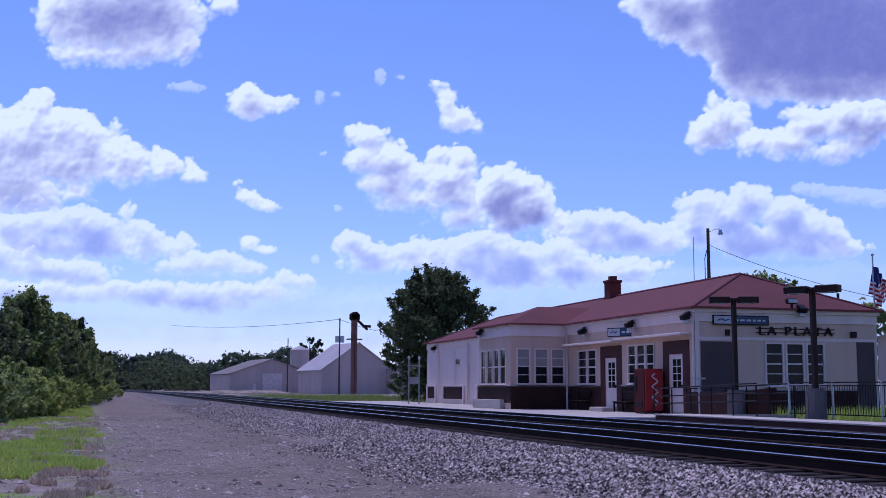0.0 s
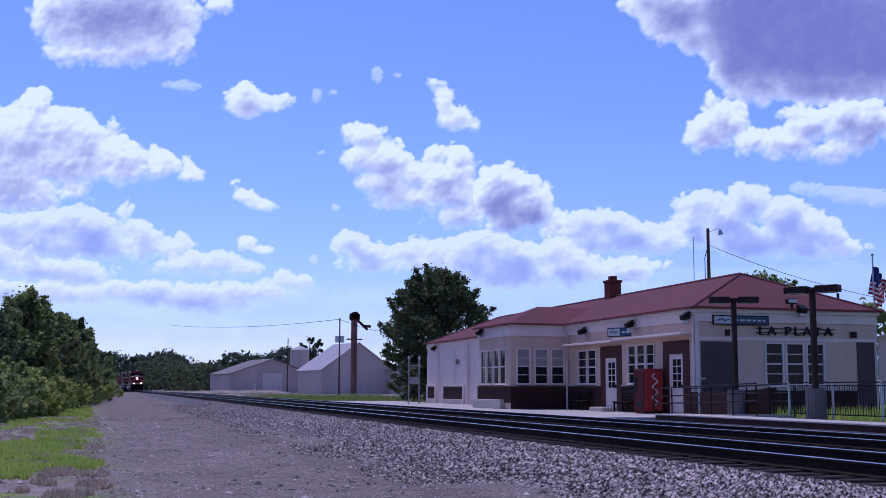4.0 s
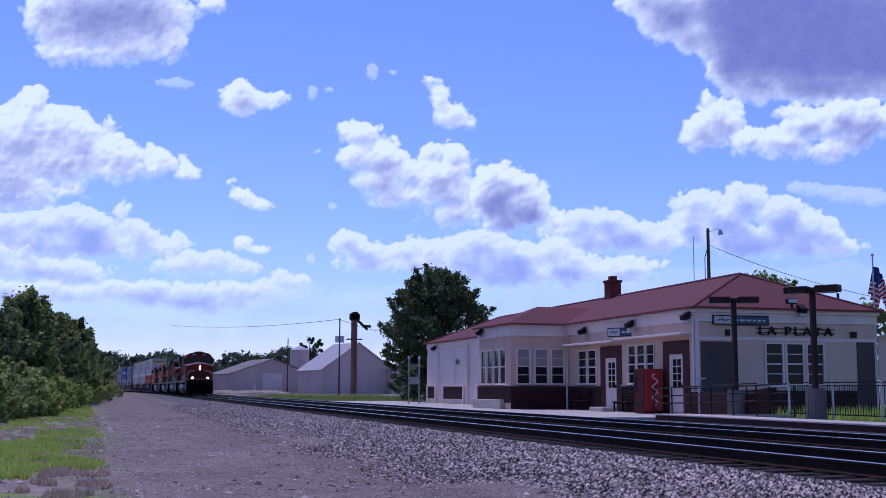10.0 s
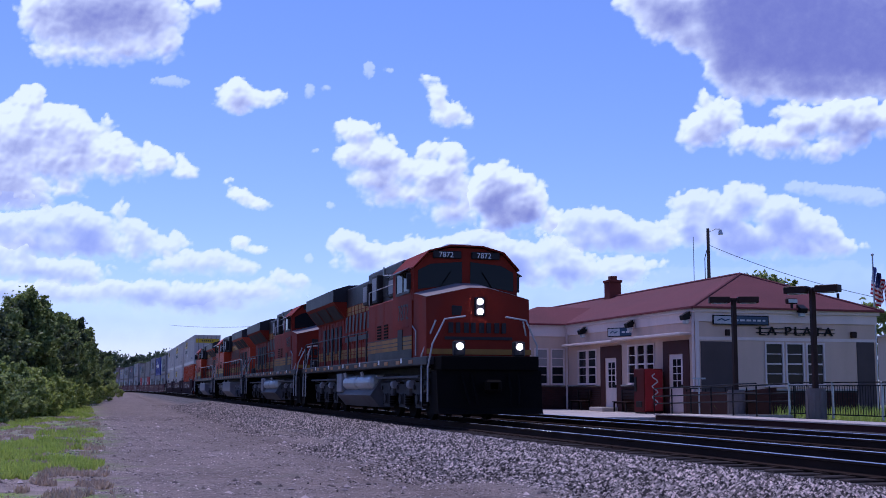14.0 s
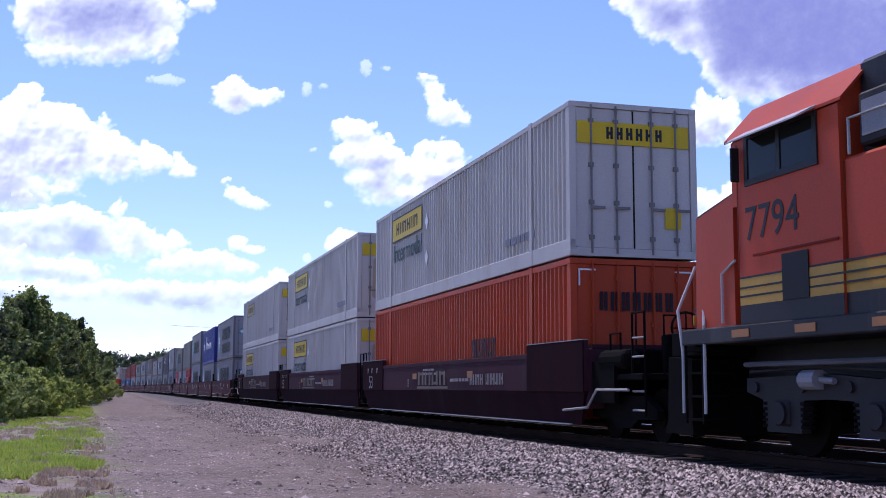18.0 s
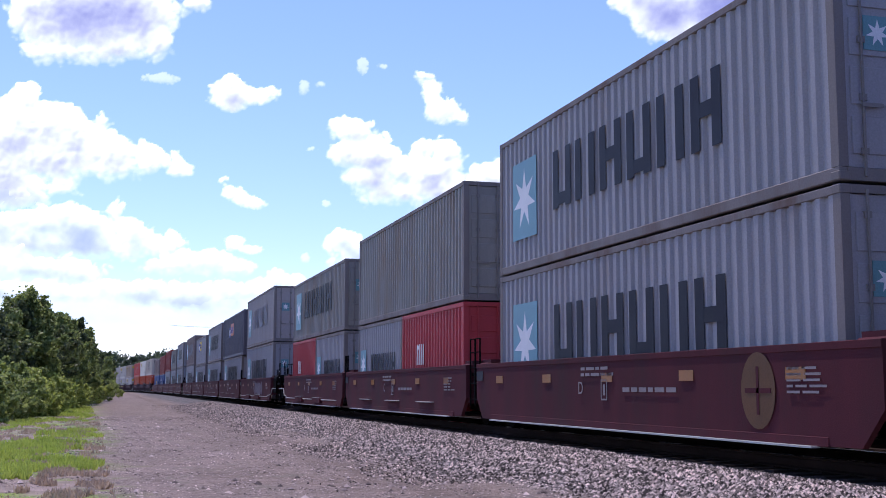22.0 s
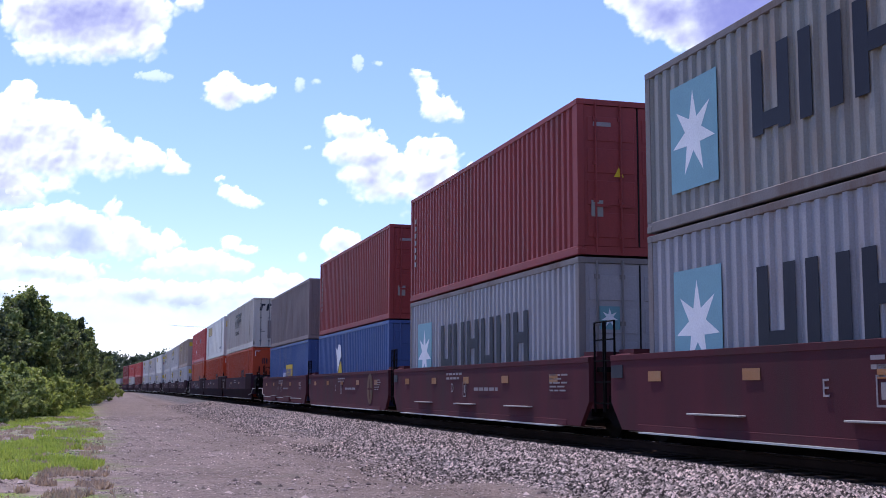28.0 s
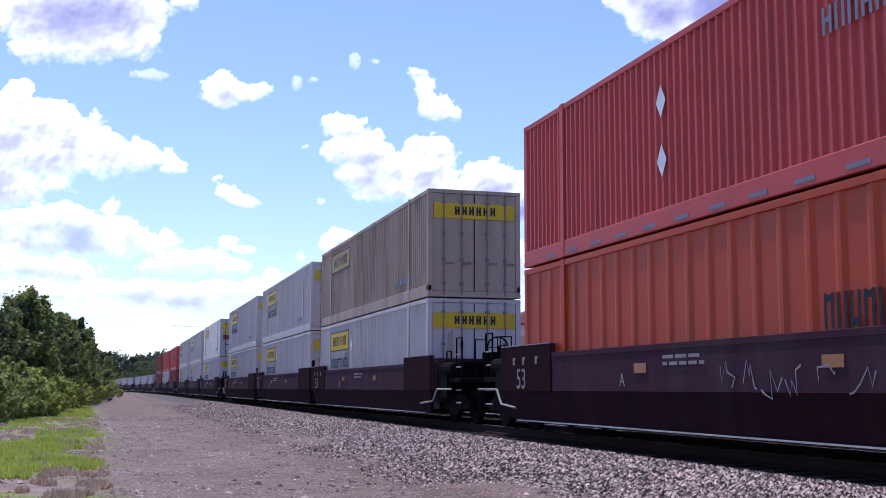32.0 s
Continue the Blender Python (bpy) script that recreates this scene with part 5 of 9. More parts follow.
WHEEL_STEEL = mat("wheel_steel", (0.008, 0.006, 0.005), 0.85, vary=0.2, spec=0.06)
C_POST = mat("rusty_container_frame", (0.19, 0.165, 0.16), 0.65, vary=0.15, stain=(0.1, 0.045, 0.025), stain_amount=0.4, streak=True)
BAR_STEEL = mat("dull_locking_bar", (0.2, 0.18, 0.175), 0.5, vary=0.15)
RUBBER = mat("black_door_seal", (0.012, 0.011, 0.011), 0.8)
SPRAY = mat("pale_spray_paint", (0.26, 0.24, 0.26), 0.6, vary=0.25)
SPRAY2 = mat("faded_spray_paint", (0.16, 0.12, 0.15), 0.6, vary=0.25)
C_WHITE = mat("container_white", (0.52, 0.475, 0.45), 0.5, vary=0.08, stain=(0.32, 0.23, 0.17), stain_amount=0.22, streak=True)
C_CREAM = mat("container_cream", (0.52, 0.45, 0.385), 0.5, vary=0.08, stain=(0.32, 0.22, 0.15), stain_amount=0.25, streak=True)
C_DIRTY = mat("container_dirty_white", (0.42, 0.32, 0.25), 0.6, vary=0.12, stain=(0.2, 0.13, 0.09), stain_amount=0.45, streak=True)
C_SMOOTH = mat("container_plate_white", (0.5, 0.45, 0.425), 0.4, vary=0.05, stain=(0.4, 0.36, 0.32), stain_amount=0.12, streak=True)
C_GREY = mat("container_grey", (0.305, 0.29, 0.308), 0.55, vary=0.1, stain=(0.22, 0.14, 0.1), stain_amount=0.14, streak=True)
C_BEIGE = mat("container_beige_grey", (0.26, 0.245, 0.23), 0.6, vary=0.14, stain=(0.22, 0.13, 0.08), stain_amount=0.35, streak=True)
C_LAV = mat("container_pale_grey", (0.34, 0.305, 0.305), 0.55, vary=0.08, stain=(0.25, 0.19, 0.16), stain_amount=0.15, streak=True)
C_DARK = mat("container_dark_grey", (0.11, 0.105, 0.13), 0.6, vary=0.12, stain=(0.1, 0.06, 0.05), stain_amount=0.25, streak=True)
C_BROWN = mat("container_grey_brown", (0.22, 0.165, 0.155), 0.6, vary=0.12, stain=(0.12, 0.07, 0.05), stain_amount=0.3, streak=True)
C_BLUE = mat("container_blue", (0.035, 0.045, 0.24), 0.5, vary=0.1, stain=(0.2, 0.2, 0.26), stain_amount=0.1, streak=True)
C_BLUE2 = mat("container_mid_blue", (0.055, 0.095, 0.24), 0.5, vary=0.12, stain=(0.2, 0.16, 0.14), stain_amount=0.15, streak=True)
C_RED = mat("container_oxide_red", (0.25, 0.042, 0.04), 0.55, vary=0.12, stain=(0.13, 0.05, 0.04), stain_amount=0.25, streak=True)
C_RED2 = mat("container_signal_red", (0.4, 0.045, 0.055), 0.5, vary=0.1, stain=(0.2, 0.05, 0.04), stain_amount=0.2, streak=True)
C_ORANGE = mat("container_orange", (0.43, 0.055, 0.016), 0.5, vary=0.1, stain=(0.32, 0.07, 0.03), stain_amount=0.25, streak=True)
C_CORAL = mat("container_coral_red", (0.52, 0.08, 0.07), 0.5, vary=0.08, stain=(0.26, 0.06, 0.05), stain_amount=0.2, streak=True)
M_OLD_YELLOW = mat("faded_logo_yellow", (0.4, 0.28, 0.1), 0.6, vary=0.15)
M_TEAL_INK = mat("lettering_teal", (0.012, 0.045, 0.055), 0.55, vary=0.1)
M_YELLOW = mat("logo_yellow", (0.62, 0.42, 0.02), 0.5, vary=0.06)
M_BLACK = mat("lettering_black", (0.02, 0.02, 0.028), 0.55, vary=0.1)
M_NAVY = mat("logo_navy", (0.012, 0.012, 0.022), 0.55, vary=0.1)
M_LBLUE = mat("logo_light_blue", (0.17, 0.33, 0.39), 0.5, vary=0.08)
M_TEAL = mat("logo_teal", (0.13, 0.27, 0.3), 0.5, vary=0.08)
M_WHITE = mat("lettering_white", (0.72, 0.72, 0.74), 0.5, vary=0.08)
M_PALE = mat("faded_lettering", (0.27, 0.23, 0.23), 0.6, vary=0.15)
M_PALE_GOLD = mat("faded_gold_lettering", (0.16, 0.12, 0.1), 0.6, vary=0.15)
M_AMBER = mat("reflector_amber", (0.3, 0.105, 0.015), 0.4, vary=0.08)
M_GREY_INK = mat("grey_lettering", (0.2, 0.2, 0.24), 0.6, vary=0.1)

CW = 1.22
MESHES = {}


def cached(key, make):
    if key not in MESHES:
        MESHES[key] = make()
    return MESHES[key]


def corrugated(L, H, w, period, depth, face, y0=0.0):
    """One ribbed side wall in the plane x = -w, its ribs upright, between the rails."""
    g = Geo()
    n = max(3, int(round((L - 0.3) / period)))
    p = (L - 0.3) / n
    xs = []
    for i in range(n):
        a = 0.15 + i * p
        xs += [(a, 0), (a + p * face, 0), (a + p * (face + 0.15), depth), (a + p * 0.85, depth)]
    xs.append((L - 0.15, 0))
    vs = [(-w + q + 0.012, y0 + a, z) for z in (0.16, H - 0.11) for a, q in xs]
    m = len(xs)
    g.add(vs, [(i, i + 1, m + i + 1, m + i) for i in range(m - 1)])
    return g


def container_shell(L, H, style, w=CW):
    """Meshes of a container: frame, near side, far side, roof, floor, front, two doors."""
    fr = Geo()
    r = 0.075
    for x in (-1, 1):
        fr.box(min(x * w, x * (w - 0.11)), max(x * w, x * (w - 0.11)), 0, L, 0, 0.31 if "53" in style else 0.16, c=0.012)
        fr.box(min(x * w, x * (w - 0.075)), max(x * w, x * (w - 0.075)), 0, L, H - 0.11, H, c=0.01)
        for y in (0, L - 0.15):
            fr.box(min(x * w, x * (w - 0.13)), max(x * w, x * (w - 0.13)), y, y + 0.15, 0.16, H - 0.11)
        posts = []
        if style in ("ribbed53", "plate53", "wide53"):
            posts = [(L - 12.19) / 2, L - (L - 12.19) / 2 - 0.16]
        if L > 13 and L < 15:
            posts = [(L - 12.19) / 2, L - (L - 12.19) / 2 - 0.16]
        for y in posts:
            fr.box(min(x * (w + 0.012), x * (w - 0.06)), max(x * (w + 0.012), x * (w - 0.06)), y, y + 0.16, 0.0, H + 0.012)
    for y in (0, L - 0.12):
        fr.box(-w + 0.11, w - 0.11, y, y + 0.12, 0, 0.15)
        fr.box(-w + 0.08, w - 0.08, y, y + 0.12, H - 0.1, H)
    cast = Geo().box(-0.008, 0.16, -0.006, 0.17, -0.004, 0.114, c=0.015)
    period, depth, face = {"steel": (0.278, 0.046, 0.38), "ribbed53": (0.215, 0.05, 0.25), "wide53": (0.62, 0.03, 0.12), "plate53": (1.22, 0.004, 0.03)}[style]
    side = corrugated(L, H, w, period, depth, face)
    far = Geo()
    far.add([(-v[0], v[1], v[2]) for v in side.v], [tuple(reversed(f)) for f in side.f])
    roof = Geo()
    n = int(L / 0.6)
    vs = []
    for i in range(n * 2 + 1):
        y = 0.12 + (L - 0.24) * i / (n * 2)
        z = H - 0.02 - (0.015 if i % 2 else 0)
        vs += [(-w + 0.07, y, z), (w - 0.07, y, z)]
    roof.add(vs, [(2 * i, 2 * i + 1, 2 * i + 3, 2 * i + 2) for i in range(n * 2)])
    floor = Geo().box(-w + 0.1, w - 0.1, 0.1, L - 0.1, 0.06, 0.14)
    back = Geo()
    if style == "steel":
        k = 8
        vs, q = [], (2 * w - 0.26) / k
        pr = []
        for i in range(k):
            a = -w + 0.13 + i * q
            pr += [(a, 0), (a + q * 0.4, 0), (a + q * 0.55, 0.04), (a + q * 0.85, 0.04)]
        pr.append((w - 0.13, 0))
        vs = [(a, L - 0.02 - dd, z) for z in (0.15, H - 0.1) for a, dd in pr]
        m = len(pr)
        back.add(vs, [(i, i + 1, m + i + 1, m + i) for i in range(m - 1)])
    else:
        back.box(-w + 0.13, w - 0.13, L - 0.05, L - 0.02, 0.15, H - 0.1)
    dl = Geo()
    x0, x1 = -w + 0.135, -0.012
    dl.box(x0, x1, 0.03, 0.08, 0.155, H - 0.105, c=0.01)
    dr = Geo()
    dr.add([(-v[0], v[1], v[2]) for v in dl.v], [tuple(reversed(f)) for f in dl.f])
    bars = []
    for x in (-0.86, -0.36, 0.36, 0.86):
        b = Geo().rod((x, -0.005, 0.05), (x, -0.005, H - 0.05), 0.02, 6)
        for z in (0.35, 1.0, 1.7, H - 0.35):
            b.box(x - 0.05, x + 0.05, -0.012, 0.03, z - 0.04, z + 0.04)
        b.box(x - 0.03, x + 0.26, -0.03, -0.01, 0.88, 0.93)
        bars.append(b)
    return fr, cast, side, far, roof, floor, back, dl, dr, bars


def star_poly(n, r0, r1):
    return [((r0 if i % 2 == 0 else r1) * math.sin(math.pi * i / n), (r0 if i % 2 == 0 else r1) * math.cos(math.pi * i / n)) for i in range(2 * n)]


def flat_star(g, x, yc, zc, n, r0, r1, mi=0):
    """A star on the near side wall, facing -x."""
    pts = star_poly(n, r0, r1)
    vs = [(x, yc, zc)] + [(x, yc + a, zc + b) for a, b in pts]
    g.add(vs, [(0, i + 1, (i + 1) % (2 * n) + 1) for i in range(2 * n)], mi)
    return g


def letter_blocks(g, x, y0, z0, count, wd, ht, gap, st=0.22, seed=1):
    """A row of plain upright bars, two for each painted letter; they run towards -y."""
    for i in range(count):
        a = y0 - i * (wd + gap)
        s = 0.3 * wd
        g.box(x, x + 0.003, a - s, a, z0, z0 + ht)
        g.box(x, x + 0.003, a - wd, a - wd + s, z0, z0 + ht)
        zz = z0 + ht * (0.42, 0.05, 0.75)[(i + seed) % 3]
        if i % 3 != 1:
            g.box(x + 0.0005, x + 0.003, a - wd + s, a - s, zz, zz + ht * 0.2)
    return g


def bars_block(g, x, y0, z0, rows, length, ht, gap, seed=1):
    rnd = random.Random(seed)
    for i in range(rows):
        a = y0
        while a > y0 - length:
            b = rnd.uniform(0.12, 0.35)
            g.box(x, x + 0.003, a - b, a, z0 - i * (ht + gap), z0 - i * (ht + gap) + ht)
            a -= b + 0.06
    return g


def text_on_side(body, size):
    """Lettering read from -x, starting at the origin and running towards -y."""
    def make():
        me = text_mesh(body, size, 0.002)
        me.transform(FACE_MINUS_X)
        return me
    return cached(("text", body, size), make)


def container(L, H, style, paint, marks, label, seed=1, group="containers on the train", w=CW):
    key = (L, H, style, paint.name, w)
    names = ("frame", "corner_casting", "side_panel", "side_panel", "roof", "floor", "end_panel", "door", "door")

    def make():
        sh = container_shell(L, H, style, w)
        old = paint in (C_GREY, C_BEIGE, C_LAV) and style == "steel"
        return [s.mesh(n, C_POST if old and n in ("frame", "corner_casting") else paint) for s, n in zip(sh[:9], names)] + [[b.mesh("locking_bar", BLACK_METAL if style == "plate53" else BAR_STEEL if paint in (C_WHITE, C_DIRTY, C_CREAM, C_GREY, C_BEIGE, C_LAV) else paint) for b in sh[9]]]
    meshes = cached(key, make)
    t = thing("shipping_container", label, "container", group=group)
    made = [part(n, me, None, t) for n, me in zip(names, meshes[:9])]
    made[1].matrix_basis = pose(-w, 0, 0)
    for x, y, z in itertools.product((-1, 1), (0.0, L - 0.164), (0.0, H - 0.11)):
        if (x, y, z) != (-1, 0.0, 0.0):
            part("corner_casting", meshes[1], None, t, at=pose(-w if x < 0 else w - 0.152, y, z))
    part("door_seal", cached(("seal", H), lambda: Geo().box(-0.011, 0.011, 0.024, 0.06, 0.17, H - 0.12).mesh("door_seal", RUBBER)), None, made[7], "black rubber door seal")
    if style == "plate53":
        def make_seams():
            g = Geo()
            for i in range(1, 13):
                y = 0.15 + (L - 0.3) * i / 13
                g.box(-w + 0.006, -w + 0.013, y - 0.025, y + 0.025, 0.17, H - 0.12)
                g.box(-w + 0.003, -w + 0.006, y - 0.004, y + 0.004, 0.17, H - 0.12)
            return g.mesh("panel_seams", C_SMOOTH)
        part("panel_seams", cached((key, "seams"), make_seams), None, made[2])["kind"] = "stuff"
    if style == "steel":
        dp = cached(("door_panel", H, paint.name), lambda: Geo().box(0, w - 0.287, 0.014, 0.0295, 0, (H - 0.5) / 4 - 0.14, c=0.012).mesh("door_panel", paint))
        for dd, x in ((made[7], -w + 0.205), (made[8], 0.082)):
            for i in range(4):
                part("door_panel", dp, None, dd, at=pose(x, 0, 0.32 + i * (H - 0.5) / 4))
    for b in meshes[9]:
        part("locking_bar", b, None, made[7] if b is meshes[9][0] or b is meshes[9][1] else made[8])
    X = -w - 0.008
    rnd = random.Random(seed)
    if marks in ("grey_star", "grey_star_two", "grey_star_faded", "grey_star_half"):
        tone = M_NAVY if marks != "grey_star_faded" else M_GREY_INK

        def make_letters():
            g = Geo()
            if marks == "grey_star_half":
                letter_blocks(g, X, L * 0.66, H * 0.33, 6, 0.42, 0.75, 0.14, seed=4)
            elif marks == "grey_star_two":
                letter_blocks(g, X, L * 0.66, H * 0.5, 6, 0.72, 0.85, 0.3, seed=4)
                letter_blocks(g, X, L * 0.66, H * 0.16, 7, 0.6, 0.72, 0.26, seed=5)
            else:
                letter_blocks(g, X, L * 0.74, H * 0.34, 6, 0.88, 1.12, 0.22, seed=4)
            return g.mesh("lettering", tone)
        part("lettering", cached((key, marks, "l"), make_letters), None, t, "dark block lettering")
        k = 0.7 if marks != "grey_star_half" else 0.42

        def make_square():
            y = L * (0.872 if marks != "grey_star_half" else 0.86)
            return Geo().box(X + 0.001, X + 0.005, y - k, y + k, H * 0.5 - k * 1.15, H * 0.5 + k * 1.15).mesh("emblem", M_LBLUE)

        def make_star():
            y = L * (0.872 if marks != "grey_star_half" else 0.86)
            return flat_star(Geo(), X - 0.001, y, H * 0.5, 7, k * 0.92, k * 0.36).mesh("star", M_WHITE)
        e = part("emblem", cached((key, marks, "e"), make_square), None, t, "light blue square emblem")
        part("star", cached((key, marks, "s"), make_star), None, e, "white star")

        def make_door_mark():
            return Geo().box(-0.2, 0.2, 0.006, 0.014, H * 0.55, H * 0.55 + 0.42).mesh("door_emblem", M_TEAL)

        def make_door_star():
            g = Geo()
            pts = star_poly(7, 0.17, 0.07)
            g.add([(0, 0.004, H * 0.55 + 0.21)] + [(a, 0.004, H * 0.55 + 0.21 + b) for a, b in pts], [(0, i + 1, (i + 1) % 14 + 1) for i in range(14)])
            return g.mesh("star", M_WHITE)
        for dd, x in ((made[7], -0.62), (made[8], 0.62)):
            part("emblem", cached((key, "de"), make_door_mark), None, dd, at=pose(x, 0, 0))
            part("star", cached((key, "ds"), make_door_star), None, dd, at=pose(x, 0, 0))
    elif marks in ("yellow_box", "yellow_box_small", "yellow_faint"):
        y0 = L - 2.0 - 0.3
        faint = marks == "yellow_faint"

        def make_plate():
            return Geo().box(X + 0.001, X + 0.005, y0 - 3.3, y0, H - 0.98, H - 0.36).mesh("logo_plate", M_OLD_YELLOW if faint else M_YELLOW)

        def make_ink():
            g = Geo()
            letter_blocks(g, X - 0.003, y0 - 0.45, H - 0.84, 6, 0.32, 0.34, 0.1, seed=9)
            return g.mesh("lettering", M_BLACK)
        pl = part("logo_plate", cached((key, "yp", faint), make_plate), None, t, "faded yellow logo plate" if faint else "yellow logo plate")
        part("plate_border", cached((key, "ypb"), lambda: Geo().box(X - 0.001, X + 0.001, y0 - 3.34, y0 + 0.04, H - 1.02, H - 0.98).box(X - 0.001, X + 0.001, y0 - 3.34, y0 + 0.04, H - 0.36, H - 0.32)
             .box(X - 0.001, X + 0.001, y0 - 3.34, y0 - 3.3, H - 0.98, H - 0.36).box(X - 0.001, X + 0.001, y0, y0 + 0.04, H - 0.98, H - 0.36).mesh("plate_border", M_BLACK)), None, pl)
        if style != "plate53":
            part("lettering", cached((key, "yi"), make_ink), None, pl)
        else:
            for i in range(10):
                part("reflector_disc", cached((key, "disc"), lambda: Geo().rod((X + 0.004, 0, 0), (X - 0.002, 0, 0), 0.05, 8).mesh("reflector_disc", M_WHITE)), None, t, "small white disc", at=pose(0, L - 1.2 - (i // 2) * 2.9 - (i % 2) * 0.25, H * (0.42 if i % 2 else 0.68)))
            part("placard", Geo().box(-1.05, -0.6, 0.004, 0.012, H - 1.15, H - 0.92), M_YELLOW, made[7], "yellow placard")
            part("placard", Geo().box(-1.05, -0.55, 0.004, 0.012, H - 1.6, H - 1.25), C_RED, made[7], "dark red placard")
        if marks == "yellow_box":
            me = text_on_side("Intermodal", 0.74)
            if not me.materials:
                me.materials.append(M_TEAL_INK)
            part("lettering", me, None, t, "dark lettering", at=pose(X - 0.001, y0 - 0.1, H - 1.62))
            for z in (H * 0.36, H * 0.7):
                part("diamond", cached((key, "dmd", z), lambda: Geo().add([(X, L * 0.62 + a, z + b) for a, b in ((0.17, 0), (0, 0.22), (-0.17, 0), (0, -0.22))], [(0, 1, 2, 3)]).mesh("diamond", M_WHITE)), None, t, "white diamond reflector")

        def make_door_plate():
            return Geo().box(-w + 0.16, w - 0.16, 0.004, 0.012, H - 0.78, H - 0.36).mesh("door_plate", M_YELLOW)

        def make_door_ink():
            g = Geo()
            for i in range(6):
                x = -0.55 + i * 0.2
                g.box(x, x + 0.05, -0.0, 0.006, H - 0.68, H - 0.45)
                g.box(x + 0.08, x + 0.13, -0.0, 0.006, H - 0.68, H - 0.45)
                g.box(x + 0.05, x + 0.08, -0.0, 0.006, H - 0.6, H - 0.54)
            return g.mesh("lettering", M_BLACK)
        part("door_plate", cached((key, "dp"), make_door_plate), None, made[7], "yellow plate across the doors")
        part("lettering", cached((key, "di"), make_door_ink), None, made[7])
        if seed % 2 == 1 and style == "ribbed53":
            part("grime", cached((key, "grime"), lambda: Geo().add([(-0.78, 0.0285, H * 0.25), (-0.62, 0.0285, H * 0.2), (-0.56, 0.0285, H * 0.5), (-0.6, 0.0285, H * 0.72), (-0.74, 0.0285, H * 0.68)], [(0, 1, 2, 3, 4)]).mesh("grime", C_DIRTY)), None, made[7], "brown dirt streak")
        if seed % 2 == 0:
            part("placard", Geo().box(0.62, 0.95, 0.005, 0.012, 0.55, 0.95), M_YELLOW, made[8])
        ink = bars_block(Geo(), X, 3.6, 0.55, 1, 1.6, 0.16, 0.1, seed)
        part("stencil", ink, M_GREY_INK, t)
    elif marks == "dark_word":
        def make_ink():
            g = Geo()
            letter_blocks(g, X, L * 0.37, H * 0.42, 7, 0.19, 0.42, 0.06, seed=11)
            g.box(X, X + 0.004, L * 0.37 - 1.7, L * 0.37, H * 0.42 - 0.12, H * 0.42 - 0.06)
            for i in range(7):
                x = -0.72 + i * 0.22
                g.box(x, x + 0.06, 0.004, 0.012, H - 0.95, H - 0.6)
                g.box(x + 0.09, x + 0.15, 0.004, 0.012, H - 0.95, H - 0.6)
            return g.mesh("lettering", M_NAVY)
        part("lettering", cached((key, "dw"), make_ink), None, t, "dark block lettering")

        def make_corner():
            g = Geo()
            for x0, x1, z0, z1 in ((-w + 0.16, -w + 0.5, H - 0.22, H - 0.19), (-w + 0.16, -w + 0.19, H - 0.5, H - 0.19), (w - 0.5, w - 0.16, H - 0.22, H - 0.19)):
                g.box(x0, x1, 0.004, 0.012, z0, z1)
            return g.mesh("door_stripe", M_WHITE)
        part("door_stripe", cached((key, "dc"), make_corner), None, made[7])
    elif marks == "diamonds":
        def make_d():
            g = Geo()
            for z in (H * 0.36, H * 0.68):
                g.add([(X, L * 0.62 + a, z + b) for a, b in ((0.16, 0), (0, 0.26), (-0.16, 0), (0, -0.26))], [(0, 1, 2, 3)])
            for z in (1.0, 1.75):
                g.add([(-0.62 + a, 0.004, z + b) for a, b in ((0.24, 0), (0, 0.26), (-0.24, 0), (0, -0.26))], [(0, 1, 2, 3)])
            return g.mesh("diamond", M_WHITE)
        part("diamond", cached((key, "dia"), make_d), None, t, "white diamond reflector")

        def make_ink():
            g = Geo()
            letter_blocks(g, X, L * 0.36, H * 0.6, 7, 0.19, 0.34, 0.06, seed=12)
            for i in range(14):
                g.box(X, X + 0.004, L * 0.05 + i * 1.05, L * 0.05 + i * 1.05 + 0.45, 0.06, 0.12)
            return g.mesh("lettering", M_GREY_INK)
        part("lettering", cached((key, "di"), make_ink), None, t)
    elif marks == "slanted":
        def make_ink():
            g = Geo()
            for i in range(5):
                a = L - 5.8 - i * 0.72
                for dz0, dz1, y0, y1 in ((0, 0.9, 0, 0.2), (0.72, 0.9, 0.2, 0.62), (0.34, 0.5, 0.2, 0.5)):
                    g.add([(X, a - y0 + sh - 0, H * 0.52 + z) for y0, z, sh in ((y0, dz0, 0.0 - dz0 * 0.3), (y1, dz0, 0.0 - dz0 * 0.3), (y1, dz1, 0.0 - dz1 * 0.3), (y0, dz1, 0.0 - dz1 * 0.3))], [(0, 1, 2, 3)])
            for i in range(5):
                x = -0.95 + i * 0.38
                g.add([(x + q, 0.003, H - 0.75 + z) for q, z in ((0, 0), (0.14, 0), (0.24, 0.4), (0.1, 0.4))], [(0, 1, 2, 3)])
                g.add([(x + q, 0.003, H - 0.75 + z) for q, z in ((0.2, 0.28), (0.32, 0.28), (0.36, 0.4), (0.24, 0.4))], [(0, 1, 2, 3)])
            return g.mesh("lettering", M_BLACK)
        part("lettering", cached((key, "sl"), make_ink), None, t, "slanted black logo shapes")
        me = text_on_side("INTERMODAL", 0.36)
        if not me.materials:
            me.materials.append(M_NAVY)
        part("lettering", me, None, t, at=pose(X - 0.001, L - 6.2, H * 0.36))
        part("grime", Geo().box(-0.45, -0.2, 0.0005, 0.006, 0.5, 1.55), C_BROWN, made[7], "brown dirt streak")
    elif marks == "script":
        g = Geo()
        rnd2 = random.Random(6)
        y, z = L * 0.66, H * 0.42
